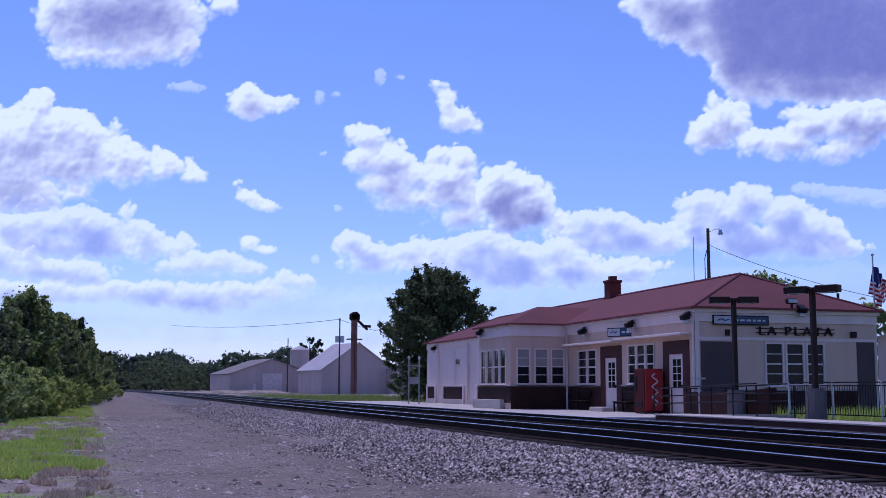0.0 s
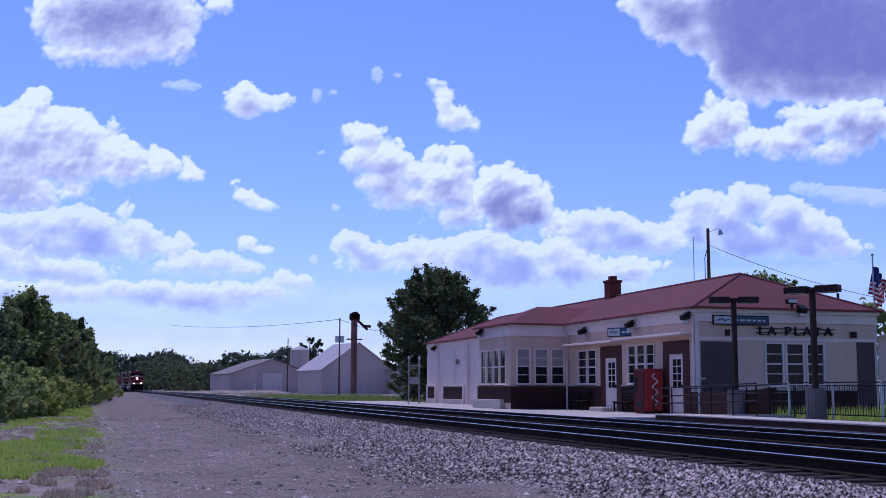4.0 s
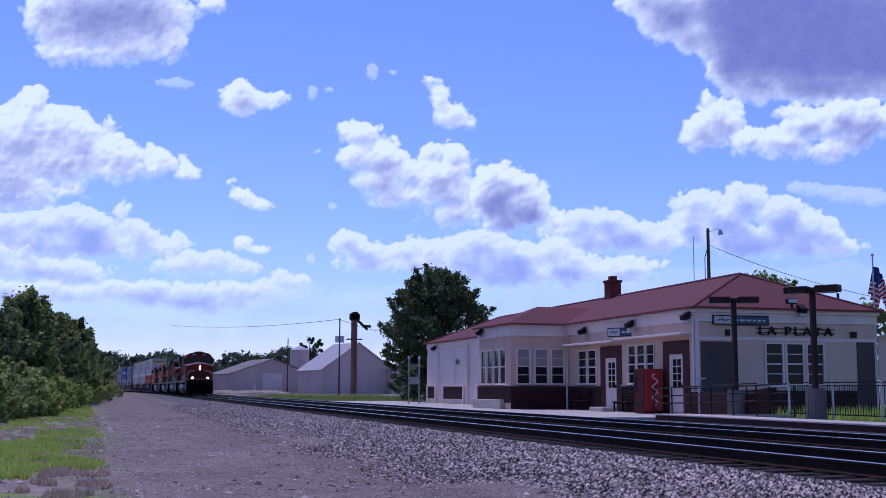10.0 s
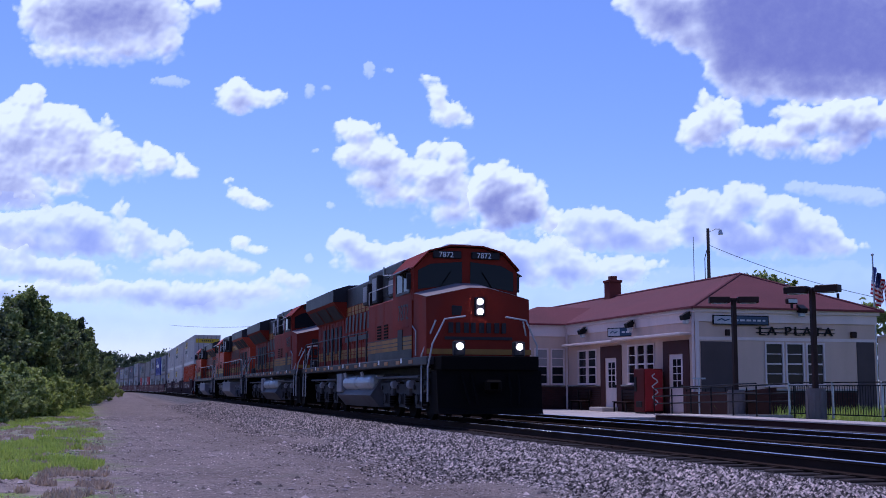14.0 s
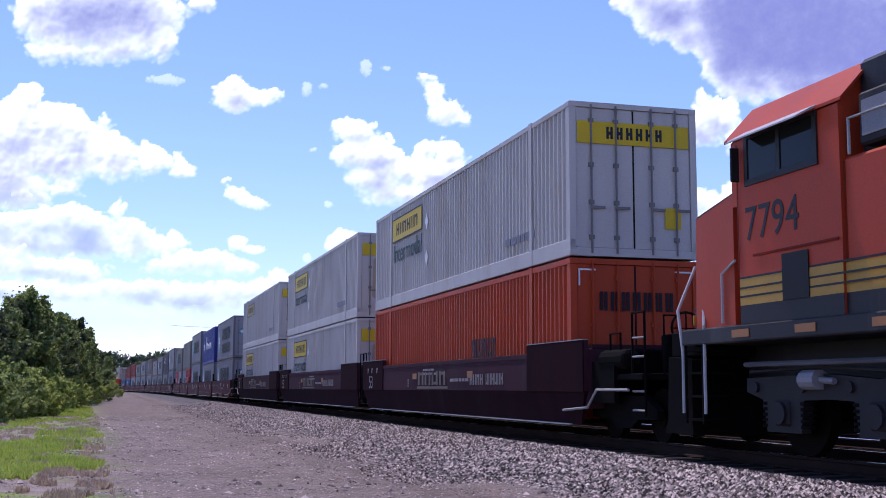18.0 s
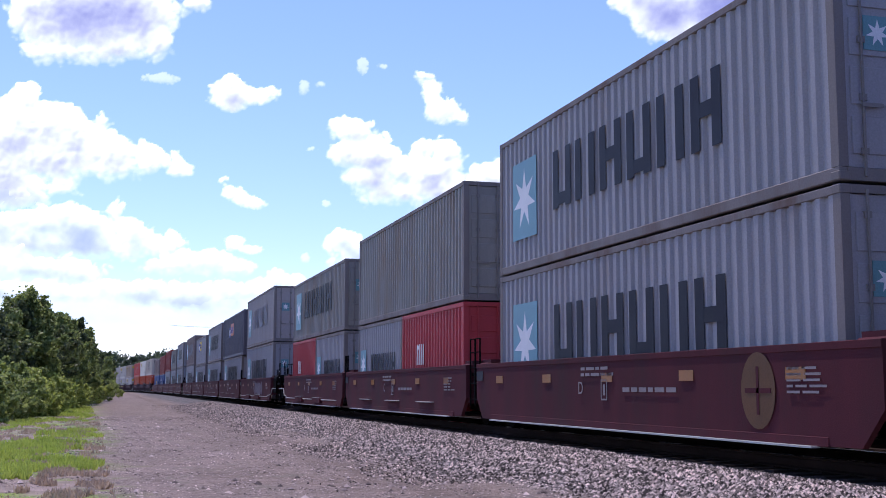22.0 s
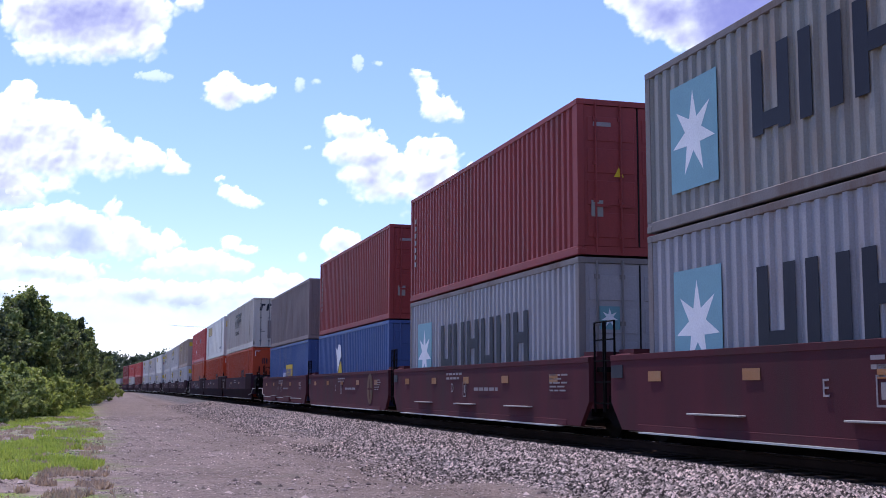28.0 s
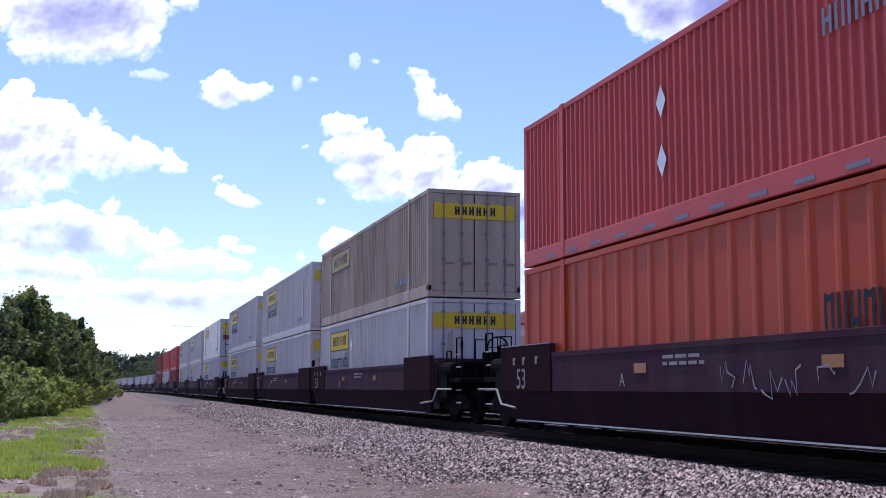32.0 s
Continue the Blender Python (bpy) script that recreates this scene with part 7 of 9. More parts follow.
TRAIN = [
    (89.7, "53", "end", "art", [WHITE53], [ORANGE53]),
    (108.7, "53", "art", "art", [WHITE53], [WHITE53]),
    (127.9, "53", "art", "end", [("ribbed53", C_WHITE, "yellow_faint", "dirty white ribbed 53-foot container")], [WHITE53]),
    (151.0, "40", "end", "art", [("steel", C_GREY, "grey_star_two", "grey corrugated container with two lines of lettering")], [GREY40]),
    (166.1, "40", "art", "art", [("steel", C_BLUE, "script", "deep blue corrugated container with white script")], [GREY40]),
    (181.0, "40", "art", "art", [GREY40], [GREY40]),
    (195.9, "40", "art", "art", [("steel", C_BEIGE, "", "plain beige-grey corrugated container")], [("half", C_RED2, "red_small", "red corrugated twenty-foot steel container"), ("half", C_GREY, "grey_star_half", "grey corrugated twenty-foot steel container")]),
    (210.6, "40", "art", "end", [BEIGE40], [("half", C_GREY, "grey_star_half", "grey corrugated twenty-foot steel container"), ("half", C_RED2, "red_small", "red corrugated twenty-foot steel container")]),
    (229.6, "40", "end", "art", [PALE40], [GREY40]),
    (244.5, "40", "art", "art", [("45", C_DARK, "split_orange", "dark grey 45-foot container with a two-colour logo")], [GREY40]),
    (259.3, "40", "art", "art", [GREY40], [GREY40]),
    (274.1, "40", "art", "art", [("steel", C_GREY, "split_yellow", "grey container with a blue and yellow logo")], [GREY40]),
    (289.0, "40", "art", "end", [("steel", C_BROWN, "grey_star_faded", "grey-brown weathered steel container with rust stains")], [GREY40]),
    (307.8, "40", "end", "art", [GREY40], [GREY40]),
    (322.8, "40", "art", "art", [BEIGE40], [GREY40]),
    (337.8, "40", "art", "art", [("steel", C_RED, "white_code", "oxide red corrugated container")], [GREY40]),
    (352.6, "40", "art", "art", [("steel", C_RED, "white_code", "oxide red corrugated container")], [("steel", C_BLUE2, "figure", "blue corrugated container with a white and yellow emblem")]),
    (367.5, "40", "art", "end", [("steel", C_BROWN, "", "plain weathered grey-brown steel container")], [("steel", C_BLUE2, "split_low", "faded blue container with a yellow logo")]),
    (387.0, "53", "end", "art", [("ribbed53", C_CREAM, "slanted", "white ribbed 53-foot container with slanted black logo")], [ORANGE53]),
    (405.4, "53", "art", "art", [("plate53", C_SMOOTH, "yellow_faint", "white smooth-sided 53-foot container")], [ORANGE53]),
    (423.6, "53", "art", "end", [("ribbed53", C_CORAL, "diamonds", "coral red ribbed 53-foot container with white diamonds")], [("wide53", C_ORANGE, "dark_word", "orange 53-foot container with wide ribs")]),
    (447.2, "53", "end", "art", [("ribbed53", C_DIRTY, "yellow_faint", "dirty white ribbed 53-foot container")], [WHITE53]),
    (465.9, "53", "art", "art", [WHITE53], [WHITE53]),
    (484.8, "53", "art", "end", [WHITE53], [WHITE53]),
    (508.0, "53", "end", "art", [("plate53", C_SMOOTH, "yellow_faint", "white smooth-sided 53-foot container")], [WHITE53]),
    (527.0, "53", "art", "art", [WHITE53], [WHITE53]),
    (546.0, "53", "art", "end", [WHITE53], [WHITE53]),
    (569.0, "53", "end", "art", [("ribbed53", C_CORAL, "diamonds", "coral red ribbed 53-foot container")], [("ribbed53", C_RED, "", "dark red ribbed 53-foot container")]),
    (588.0, "53", "art", "art", [("ribbed53", C_CORAL, "diamonds", "coral red ribbed 53-foot container")], [WHITE53]),
    (607.0, "53", "art", "end", [("ribbed53", C_RED, "", "dark red ribbed 53-foot container")], [("ribbed53", C_RED, "", "dark red ribbed 53-foot container")]),
] + [(630.0 + 19.0 * i + (4.0 * (i // 3)), "53", "end" if i % 3 == 0 else "art", "end" if i % 3 == 2 else "art", [], [("plate53", C_LAV, "", "pale grey smooth-sided 53-foot container riding low")]) for i in range(9)]


def sprayed(car, L, seed):
    """Spray paint on a car's side plate: thin scrawls, or swollen pale letters outlined in lines."""
    rnd = random.Random(seed)
    y = L * 0.5 if seed == 20 else 5.4
    for i in range(9 if seed == 20 else 6):
        z = 0.95 + rnd.uniform(-0.05, 0.1) if seed == 20 else 0.82
        if seed != 20:
            pts = [((0.36 + rnd.uniform(-0.1, 0.1)) * math.cos(q * math.pi / 8), (0.36 + rnd.uniform(-0.12, 0.1)) * math.sin(q * math.pi / 8)) for q in range(16)]
            x = -1.4665 - 0.0006 * i
            part("graffiti", Geo().add([(x, y, z)] + [(x, y + a, z + b) for a, b in pts], [(0, q + 1, (q + 1) % 16 + 1) for q in range(16)]), SPRAY2, car, "faded lavender sprayed letter shape")
        line = [(0.0, y - 0.07 * k + rnd.uniform(-0.09, 0.09), z + rnd.uniform(-0.22, 0.2)) for k in range(6)]
        g = Geo().pipe(line, 0.016, 4)
        g.v = [(-1.472 + 0.1 * a, b, c) for a, b, c in g.v]
        part("graffiti", g, SPRAY, car, "pale sprayed scrawl")
        y -= rnd.uniform(0.45, 0.7)


UNITS = "BCA" + "BEDCA" * 3 + "BCA" * 7      # the letters of the units of each articulated set


def build_train():
    for k, (s, size, fe, re, uppers, lowers) in enumerate(TRAIN):
        L = 16.15 if size == "53" else 12.19
        car = well_unit(L, "well53" if size == "53" else "well40", fe, re, 19.05 if size == "53" else 14.9, seed=k, unit=UNITS[k])
        ROLLING.append((car, s, 0.0, 0.0))
        if k in (8, 20):
            sprayed(car, L, k)
        h0, h1 = HEIGHTS.get(k, (2.9, 2.9))
        for level, high, loads in ((0.305, h0, lowers), (0.352 + h0, h1 - 0.02, uppers)):
            y = 0.0
            for st, paint, marks, label in loads:
                length = {"half": 6.06, "45": 13.72}.get(st, L)
                style = {"half": "steel", "45": "steel"}.get(st, st)
                c = container(length, high, style, paint, marks, label, seed=k, w=1.295 if size == "53" else CW)
                off = s + y - ((13.72 - 12.19) / 2 if st == "45" else 0)
                ROLLING.append((c, off, level, 0.0))
                y += 6.13


build_train()


# ---- locomotives ----
L_ORANGE = mat("loco_orange", (0.43, 0.05, 0.016), 0.5, vary=0.1, stain=(0.3, 0.05, 0.025), stain_amount=0.3, streak=True)
L_DEEP = mat("loco_deep_orange", (0.19, 0.02, 0.01), 0.65, spec=0.12, vary=0.12, stain=(0.12, 0.025, 0.02), stain_amount=0.4, streak=True)
L_GOLD = mat("loco_faded_yellow", (0.3, 0.15, 0.035), 0.6, vary=0.15, stain=(0.14, 0.06, 0.03), stain_amount=0.45, streak=True)
L_TRUCK_DARK = mat("loco_oily_truck", (0.02, 0.018, 0.02), 0.65, vary=0.25, stain=(0.09, 0.08, 0.08), stain_amount=0.25)
# pale tone stands for sunlight on the top of the nose
L_NOSE_TOP = mat("sunlit_nose_top", (0.24, 0.2, 0.21), 0.5, vary=0.1, stain=(0.3, 0.15, 0.12), stain_amount=0.2)
L_BLACK = mat("loco_black", (0.02, 0.018, 0.022), 0.5, vary=0.15, stain=(0.08, 0.07, 0.07), stain_amount=0.3, streak=True)
L_YELLOW = mat("loco_yellow", (0.44, 0.25, 0.045), 0.5, vary=0.12, stain=(0.25, 0.15, 0.06), stain_amount=0.3)
L_GREY = mat("loco_tank_grey", (0.22, 0.215, 0.24), 0.5, vary=0.12, stain=(0.12, 0.1, 0.1), stain_amount=0.3, streak=True)
L_TRUCK = mat("loco_truck_grey", (0.085, 0.083, 0.092), 0.6, vary=0.2, stain=(0.05, 0.04, 0.04), stain_amount=0.4)
L_SOOT = mat("loco_dark_underframe", (0.006, 0.005, 0.005), 0.85, vary=0.2, spec=0.06)
L_GRILLE = mat("loco_grille", (0.02, 0.018, 0.02), 0.6)
L_RAIL = mat("loco_white_rail", (0.42, 0.41, 0.42), 0.5)
HEADLIGHT = glow("headlight_glow", (1.0, 0.88, 0.74), 30.0)
LOCO_L = 21.87


def mirrored(g):
    h = Geo()
    h.add([(-v[0], v[1], v[2]) for v in g.v], [tuple(reversed(f)) for f in g.f])
    return h


def both(g):
    """A shape on one side and its mirror image on the other."""
    m = mirrored(g)
    return g.add(m.v, m.f)


def loco_truck(parent, y, paint):
    tr = part("truck", cached(("ltruck", paint.name), lambda: loco_truck_frame().mesh("truck", paint)), None, parent, "grey three-axle locomotive truck", at=pose(0, y, 0))
    for a in (-1.9, 0.0, 1.9):
        part("wheelset", cached(("lwheel",), lambda: Geo().rod((-0.84, 0, 0), (-0.7, 0, 0), 0.53, 28).rod((0.7, 0, 0), (0.84, 0, 0), 0.53, 28).rod((-1.05, 0, 0), (1.05, 0, 0), 0.1, 10)
             .rod((-1.12, 0, 0), (-1.0, 0, 0), 0.2, 14).rod((1.0, 0, 0), (1.12, 0, 0), 0.2, 14).mesh("wheelset", WHEEL_STEEL)), None, tr, at=pose(0, a, 0.53))
        for q in (-0.42, 0.42):
            part("spring", cached(("lspring",), lambda: both(lspring()).mesh("spring", L_SOOT)), None, tr, at=pose(0, a + q, 0))
        if a < 1:
            for x in (-1.2, 1.2):
                part("brake_cylinder", cached(("lbrake", x), lambda: Geo().rod((x, -0.2, 0.95), (x, 0.12, 0.95), 0.12, 12).rod((x, 0.12, 0.95), (x, 0.4, 0.93), 0.04, 6).mesh("brake_cylinder", L_GREY)), None, tr, at=pose(0, a + 0.75, 0))
    return tr


def lspring():
    g = Geo()
    for i in range(5):
        g.rod((-1.08, 0, 0.36 + i * 0.07), (-1.08, 0, 0.4 + i * 0.07), 0.1, 10)
    return g


def loco_truck_frame():
    g = Geo()
    poly = [(-2.75, 0.8), (-2.75, 0.98), (-1.0, 1.02), (0.0, 0.95), (1.0, 1.02), (2.75, 0.98), (2.75, 0.8), (2.35, 0.7), (2.28, 0.3), (1.52, 0.3), (1.45, 0.7), (0.95, 0.72), (0.45, 0.7), (0.38, 0.3), (-0.38, 0.3), (-0.45, 0.7), (-0.95, 0.72), (-1.45, 0.7), (-1.52, 0.3), (-2.28, 0.3), (-2.35, 0.7)]
    g.prism(poly, "x", -1.16, -1.02)
    g.prism(poly, "x", 1.02, 1.16)
    for a in (-1.9, 0, 1.9):
        g.box(-1.2, -1.1, a - 0.16, a + 0.16, 0.38, 0.7, c=0.03)
        g.box(1.1, 1.2, a - 0.16, a + 0.16, 0.38, 0.7, c=0.03)
    g.box(-1.02, 1.02, -2.6, -2.4, 0.6, 0.95).box(-1.02, 1.02, 2.4, 2.6, 0.6, 0.95)
    for s in (-1, 1):
        for y in (-2.5, -1.45, -0.5, 0.5, 1.45, 2.5):
            g.rod((s * 1.16, y, 0.86), (s * 1.2, y, 0.86), 0.07, 10)
        g.pipe([(s * 1.2, -2.6, 1.06), (s * 1.2, -1.0, 1.1), (s * 1.2, 0.2, 1.04), (s * 1.2, 2.5, 1.1)], 0.022, 5)
        for a in (-1.9, 0, 1.9):
            g.rod((s * 1.19, a, 0.54), (s * 1.24, a, 0.54), 0.14, 14)
    g.box(-1.24, -1.12, -1.15, -0.75, 0.62, 1.1, c=0.03).box(-1.24, -1.12, 0.75, 1.15, 0.62, 1.1, c=0.03)
    return g


def locomotive(number, body, lit, dark_tank, old_tank):
    """A wide-cab road engine. Origin at the front coupler's face, y to the rear, rails at z = 0."""
    t = thing("locomotive", "orange and black six-axle diesel freight locomotive" + (" with lit headlights" if lit else ""), "locomotive", group="locomotives of the train")
    R = LOCO_L
    gold = L_GOLD if body is L_DEEP else L_YELLOW
    cast_steel = L_TRUCK if number == "6985" else L_TRUCK_DARK
    deck = 1.66
    # frame and deck
    part("frame", Geo().box(-1.5, 1.5, 1.0, R - 0.9, 1.44, deck, c=0.02).box(-0.5, 0.5, 0.7, R - 0.7, 0.95, 1.44), L_BLACK, t)
    for i in range(13):
        for x in (-1.512, 1.502):
            part("reflector", cached(("sillrefl", x), lambda: Geo().box(x, x + 0.01, 0, 0.42, 1.5, 1.6).mesh("reflector", M_AMBER)), None, t, "amber reflector strip", at=pose(0, 2.4 + i * 1.45, 0))
    for i in range(6):
        part("sill_mark", cached(("sillmark",), lambda: Geo().box(-1.514, -1.502, 0, 0.14, 1.53, 1.66).mesh("sill_mark", M_WHITE)), None, t, at=pose(0, 3.6 + i * 2.8, 0))
    # both ends: pilot, coupler, steps
    for e, sg in ((0.0, 1), (R, -1)):
        def yy(a):
            return e + sg * a
        pl = Geo()
        pl.add([(x, yy(a), z) for x, a, z in ((-1.4, 0.4, 1.3), (1.4, 0.4, 1.3), (1.38, 0.3, 0.35), (-1.38, 0.3, 0.35), (0, 0.05, 0.2), (-1.38, 0.2, 0.2), (1.38, 0.2, 0.2), (-1.4, 1.1, 1.25), (1.4, 1.1, 1.25), (1.4, 1.1, 0.2), (-1.4, 1.1, 0.2))],
               [(0, 1, 2, 3), (3, 2, 6, 4), (3, 4, 5), (0, 7, 8, 1), (7, 10, 9, 8), (5, 4, 6, 9, 10), (0, 3, 5, 10, 7), (1, 8, 9, 6, 2)])
        pi = part("pilot", pl, L_SOOT, t, "black pilot plow")
        part("coupler", Geo().box(-0.14, 0.14, min(yy(0), yy(0.9)), max(yy(0), yy(0.9)), 0.78, 1.02, c=0.04).box(-0.22, 0.22, min(yy(0), yy(0.25)), max(yy(0), yy(0.25)), 0.74, 1.06, c=0.06), WHEEL_STEEL, t)
        hoses = Geo()
        for x in (-0.75, -0.5, 0.5, 0.75):
            hoses.pipe([(x, yy(0.38), 1.2), (x * 0.95, yy(0.15), 0.8), (x * 0.85, yy(0.05), 0.45)], 0.03, 6)
        part("air_hoses", hoses, L_SOOT, t)["kind"] = "stuff"
        for x in (-1, 1):
            st = Geo()
            for i, z in enumerate((0.4, 0.72, 1.04, 1.36)):
                st.box(min(x * 0.98, x * 1.46), max(x * 0.98, x * 1.46), min(yy(1.05), yy(1.5)), max(yy(1.05), yy(1.5)), z, z + 0.035)
            st.box(min(x * 1.44, x * 1.47), max(x * 1.44, x * 1.47), min(yy(1.5), yy(1.54)), max(yy(1.5), yy(1.54)), 0.36, 1.44)
            st.box(min(x * 1.44, x * 1.47), max(x * 1.44, x * 1.47), min(yy(1.02), yy(1.05)), max(yy(1.02), yy(1.05)), 0.36, 1.44)
            part("steps", st, L_SOOT, t)
            hr = Geo().pipe([(x * 1.47, yy(0.98), 0.5), (x * 1.47, yy(0.98), 1.35), (x * 1.42, yy(0.75), 1.95), (x * 1.1, yy(0.7), 2.6), (x * 0.55, yy(0.7), 2.68)], 0.024, 6)
            hr.pipe([(x * 1.47, yy(1.6), 0.5), (x * 1.47, yy(1.6), 1.7), (x * 1.3, yy(1.3), 2.3), (x * 1.2, yy(1.2), 2.6)], 0.024, 6)
            part("end_handrail", hr, L_RAIL, t, "white end handrail")
        dl_geo = lambda x: Geo().box(x - 0.15, x + 0.15, min(yy(0.36), yy(0.56)), max(yy(0.36), yy(0.56)), 1.66, 2.04, c=0.03)
        part("anticlimber", Geo().box(-1.3, 1.3, min(yy(0.3), yy(1.3)), max(yy(0.3), yy(1.3)), 1.3, 1.66, c=0.02), L_SOOT, t)
        for x in (-0.8, 0.8):
            dl = part("ditch_light", dl_geo(x), L_BLACK, t)
            part("lens", Geo().rod((x, yy(0.365), 1.9), (x, yy(0.34), 1.9), 0.085, 14), HEADLIGHT if (lit and sg > 0) else GALV, dl)
    # short nose: wide, with a sloped top
    n0, n1, w0, w1 = 1.3, 2.45, 1.42, 1.475
    nz = Geo()
    nz.add([(-w0, n0, deck), (w0, n0, deck), (w0, n0 + 0.05, 3.2), (0.25, n0 - 0.04, 3.46), (-0.25, n0 - 0.04, 3.46), (-w0, n0 + 0.05, 3.2),
            (-w1, n1, deck), (w1, n1, deck), (w1, n1, 3.38), (0.3, n1, 3.68), (-0.3, n1, 3.68), (-w1, n1, 3.38), (-0.25, n0 - 0.06, deck), (0.25, n0 - 0.06, deck)],
           [(0, 12, 4, 5), (12, 13, 3, 4), (13, 1, 2, 3), (5, 4, 10, 11), (4, 3, 9, 10), (3, 2, 8, 9), (0, 5, 11, 6), (1, 7, 8, 2), (6, 11, 10, 9, 8, 7), (0, 6, 7, 1, 13, 12)])
    nose = part("nose", nz, body, t, "orange sloped short nose")
    top = Geo().add([(-w0 - 0.004, n0 + 0.04, 3.215), (-0.25, n0 - 0.02, 3.475), (0.25, n0 - 0.02, 3.475), (w0 + 0.004, n0 + 0.04, 3.215), (w1 + 0.004, n1, 3.392), (0.3, n1, 3.692), (-0.3, n1, 3.692), (-w1 - 0.004, n1, 3.392)], [(0, 1, 6, 7), (1, 2, 5, 6), (2, 3, 4, 5)])
    part("nose_top", top, L_NOSE_TOP, nose, "nose top coloured pale grey for the sun on it")
    part("nose_window", Geo().box(-0.75, -0.45, n0 - 0.035, n0 + 0.02, 2.72, 3.0, c=0.02), L_GRILLE, nose)
    hl = part("headlight", Geo().box(-0.14, 0.14, n0 - 0.11, n0 - 0.03, 2.72, 3.22, c=0.03), L_BLACK, nose)
    for z in (2.84, 3.1):
        part("lens", Geo().rod((0, n0 - 0.112, z), (0, n0 - 0.14, z), 0.082, 14), HEADLIGHT if lit else GALV, hl)
    part("nose_stripe", Geo().box(-w0 - 0.01, w0 + 0.01, n0 - 0.075, n0 - 0.06, 1.72, 1.86), gold, nose)
    lg = Geo()
    for i in range(4):
        x = -0.85 + i * 0.42
        lg.box(x, x + 0.13, n0 - 0.085, n0 - 0.062, 2.28, 2.55).box(x + 0.2, x + 0.32, n0 - 0.085, n0 - 0.062, 2.28, 2.55)
    lg.box(-0.95, 0.9, n0 - 0.085, n0 - 0.062, 2.1, 2.18)
    part("logo_mark", lg, L_BLACK, nose, "dark logo shapes")
    # cab
    c0, c1, cw, k1 = 2.45, 4.8, 1.48, 8.3
    sec = [(-cw, deck), (cw, deck), (cw, 4.05), (1.05, 4.5), (0.45, 4.66), (-0.45, 4.66), (-1.05, 4.5), (-cw, 4.05)]
    cg = Geo()
    cg.prism(sec, "y", c0 + 0.15, c1)
    cab = part("cab", cg, body, t, "orange crew cab")
    part("cab_roof", Geo().prism([(-cw - 0.03, 4.06), (-1.06, 4.53), (-0.45, 4.69), (0.45, 4.69), (1.06, 4.53), (cw + 0.03, 4.06), (cw + 0.03, 4.1), (1.07, 4.57), (0.45, 4.73), (-0.45, 4.73), (-1.07, 4.57), (-cw - 0.03, 4.1)], "y", c0 - 0.12, c1 + 0.1), body, cab)
    part("cab_front", Geo().prism([(-cw, 3.2), (cw, 3.2), (cw, 4.05), (1.05, 4.5), (0.45, 4.66), (-0.45, 4.66), (-1.05, 4.5), (-cw, 4.05)], "y", c0, c0 + 0.15), body, cab)
    for x in (-1, 1):
        part("windshield", Geo().prism([(x * 0.12, 3.68), (x * 1.36, 3.5), (x * 1.36, 4.02), (x * 1.0, 4.2), (x * 0.12, 4.28)], "y", c0 - 0.02, c0 - 0.005), GLASS, cab, "dark windshield pane")
        part("wiper", Geo().rod((x * 0.75, c0 - 0.04, 3.55), (x * 0.45, c0 - 0.05, 4.0), 0.012, 4), L_SOOT, cab)
        nb = part("number_board", Geo().box(min(x * 0.15, x * 0.95), max(x * 0.15, x * 0.95), c0 - 0.1, c0 + 0.05, 4.36, 4.56, c=0.02), L_GRILLE, cab)
        if lit:
            me = cached(("num", number), lambda: text_mesh(number, 0.21, 0.002))
            if not me.materials:
                me.materials.append(M_WHITE)
            part("lettering", me, None, nb, at=pose(-0.8 if x < 0 else 0.28, c0 - 0.105, 4.385) @ FACE_MINUS_Y)
        # side windows
        fr = Geo()
        x0, x1 = sorted((x * cw, x * (cw + 0.025)))
        fr.box(x0, x1, c0 + 0.35, c0 + 1.95, 3.42, 3.5).box(x0, x1, c0 + 0.35, c0 + 1.95, 4.02, 4.08)
        for a in (0.35, 1.1, 1.87):
            fr.box(x0, x1, c0 + a, c0 + a + 0.08, 3.5, 4.02)
        w = part("side_window", fr, L_BLACK, cab)
        for a in (0.43, 1.18):
            part("pane", Geo().box(min(x * cw, x * (cw + 0.012)), max(x * cw, x * (cw + 0.012)), c0 + a, c0 + a + 0.67, 3.5, 4.02), GLASS, w)
        part("sunshade", Geo().prism([(x * cw, 4.1), (x * (cw + 0.28), 3.96), (x * (cw + 0.28), 3.98), (x * cw, 4.13)], "y", c0 + 0.35, c0 + 1.95), L_RAIL if body is L_ORANGE else L_BLACK, cab)
        part("mirror", Geo().box(min(x * (cw + 0.02), x * (cw + 0.14)), max(x * (cw + 0.02), x * (cw + 0.14)), c0 + 0.2, c0 + 0.24, 3.5, 3.95, c=0.01), L_BLACK, cab)
    part("roof_antenna_box", Geo().box(-0.35, 0.35, c0 + 0.6, c0 + 1.3, 4.73, 4.85, c=0.03), GALV, cab)
    me = cached(("numb", number), lambda: text_mesh(number, 0.62, 0.002))
    if not me.materials:
        me.materials.append(L_BLACK)
    part("lettering", me, None, cab, "dark painted road number", at=pose(-cw - 0.006, c1 - 0.6, 2.72) @ FACE_MINUS_X)
    part("lettering", me, None, cab, "dark painted road number", at=pose(cw + 0.006, c0 + 0.3, 2.72) @ Matrix.Rotation(radians(90), 4, 'Z') @ FACE_MINUS_Y)
    for x0, x1 in ((-cw - 0.006, -cw - 0.001), (cw + 0.001, cw + 0.006)):
        part("cab_stripe", Geo().box(x0, x1, c0 + 0.15, c1, 1.9, 2.24), gold, cab, "yellow stripe")
        part("cab_band", Geo().box(x0, x1, c0 + 0.15, c1, deck, 1.9), L_BLACK, cab, "black lower band")
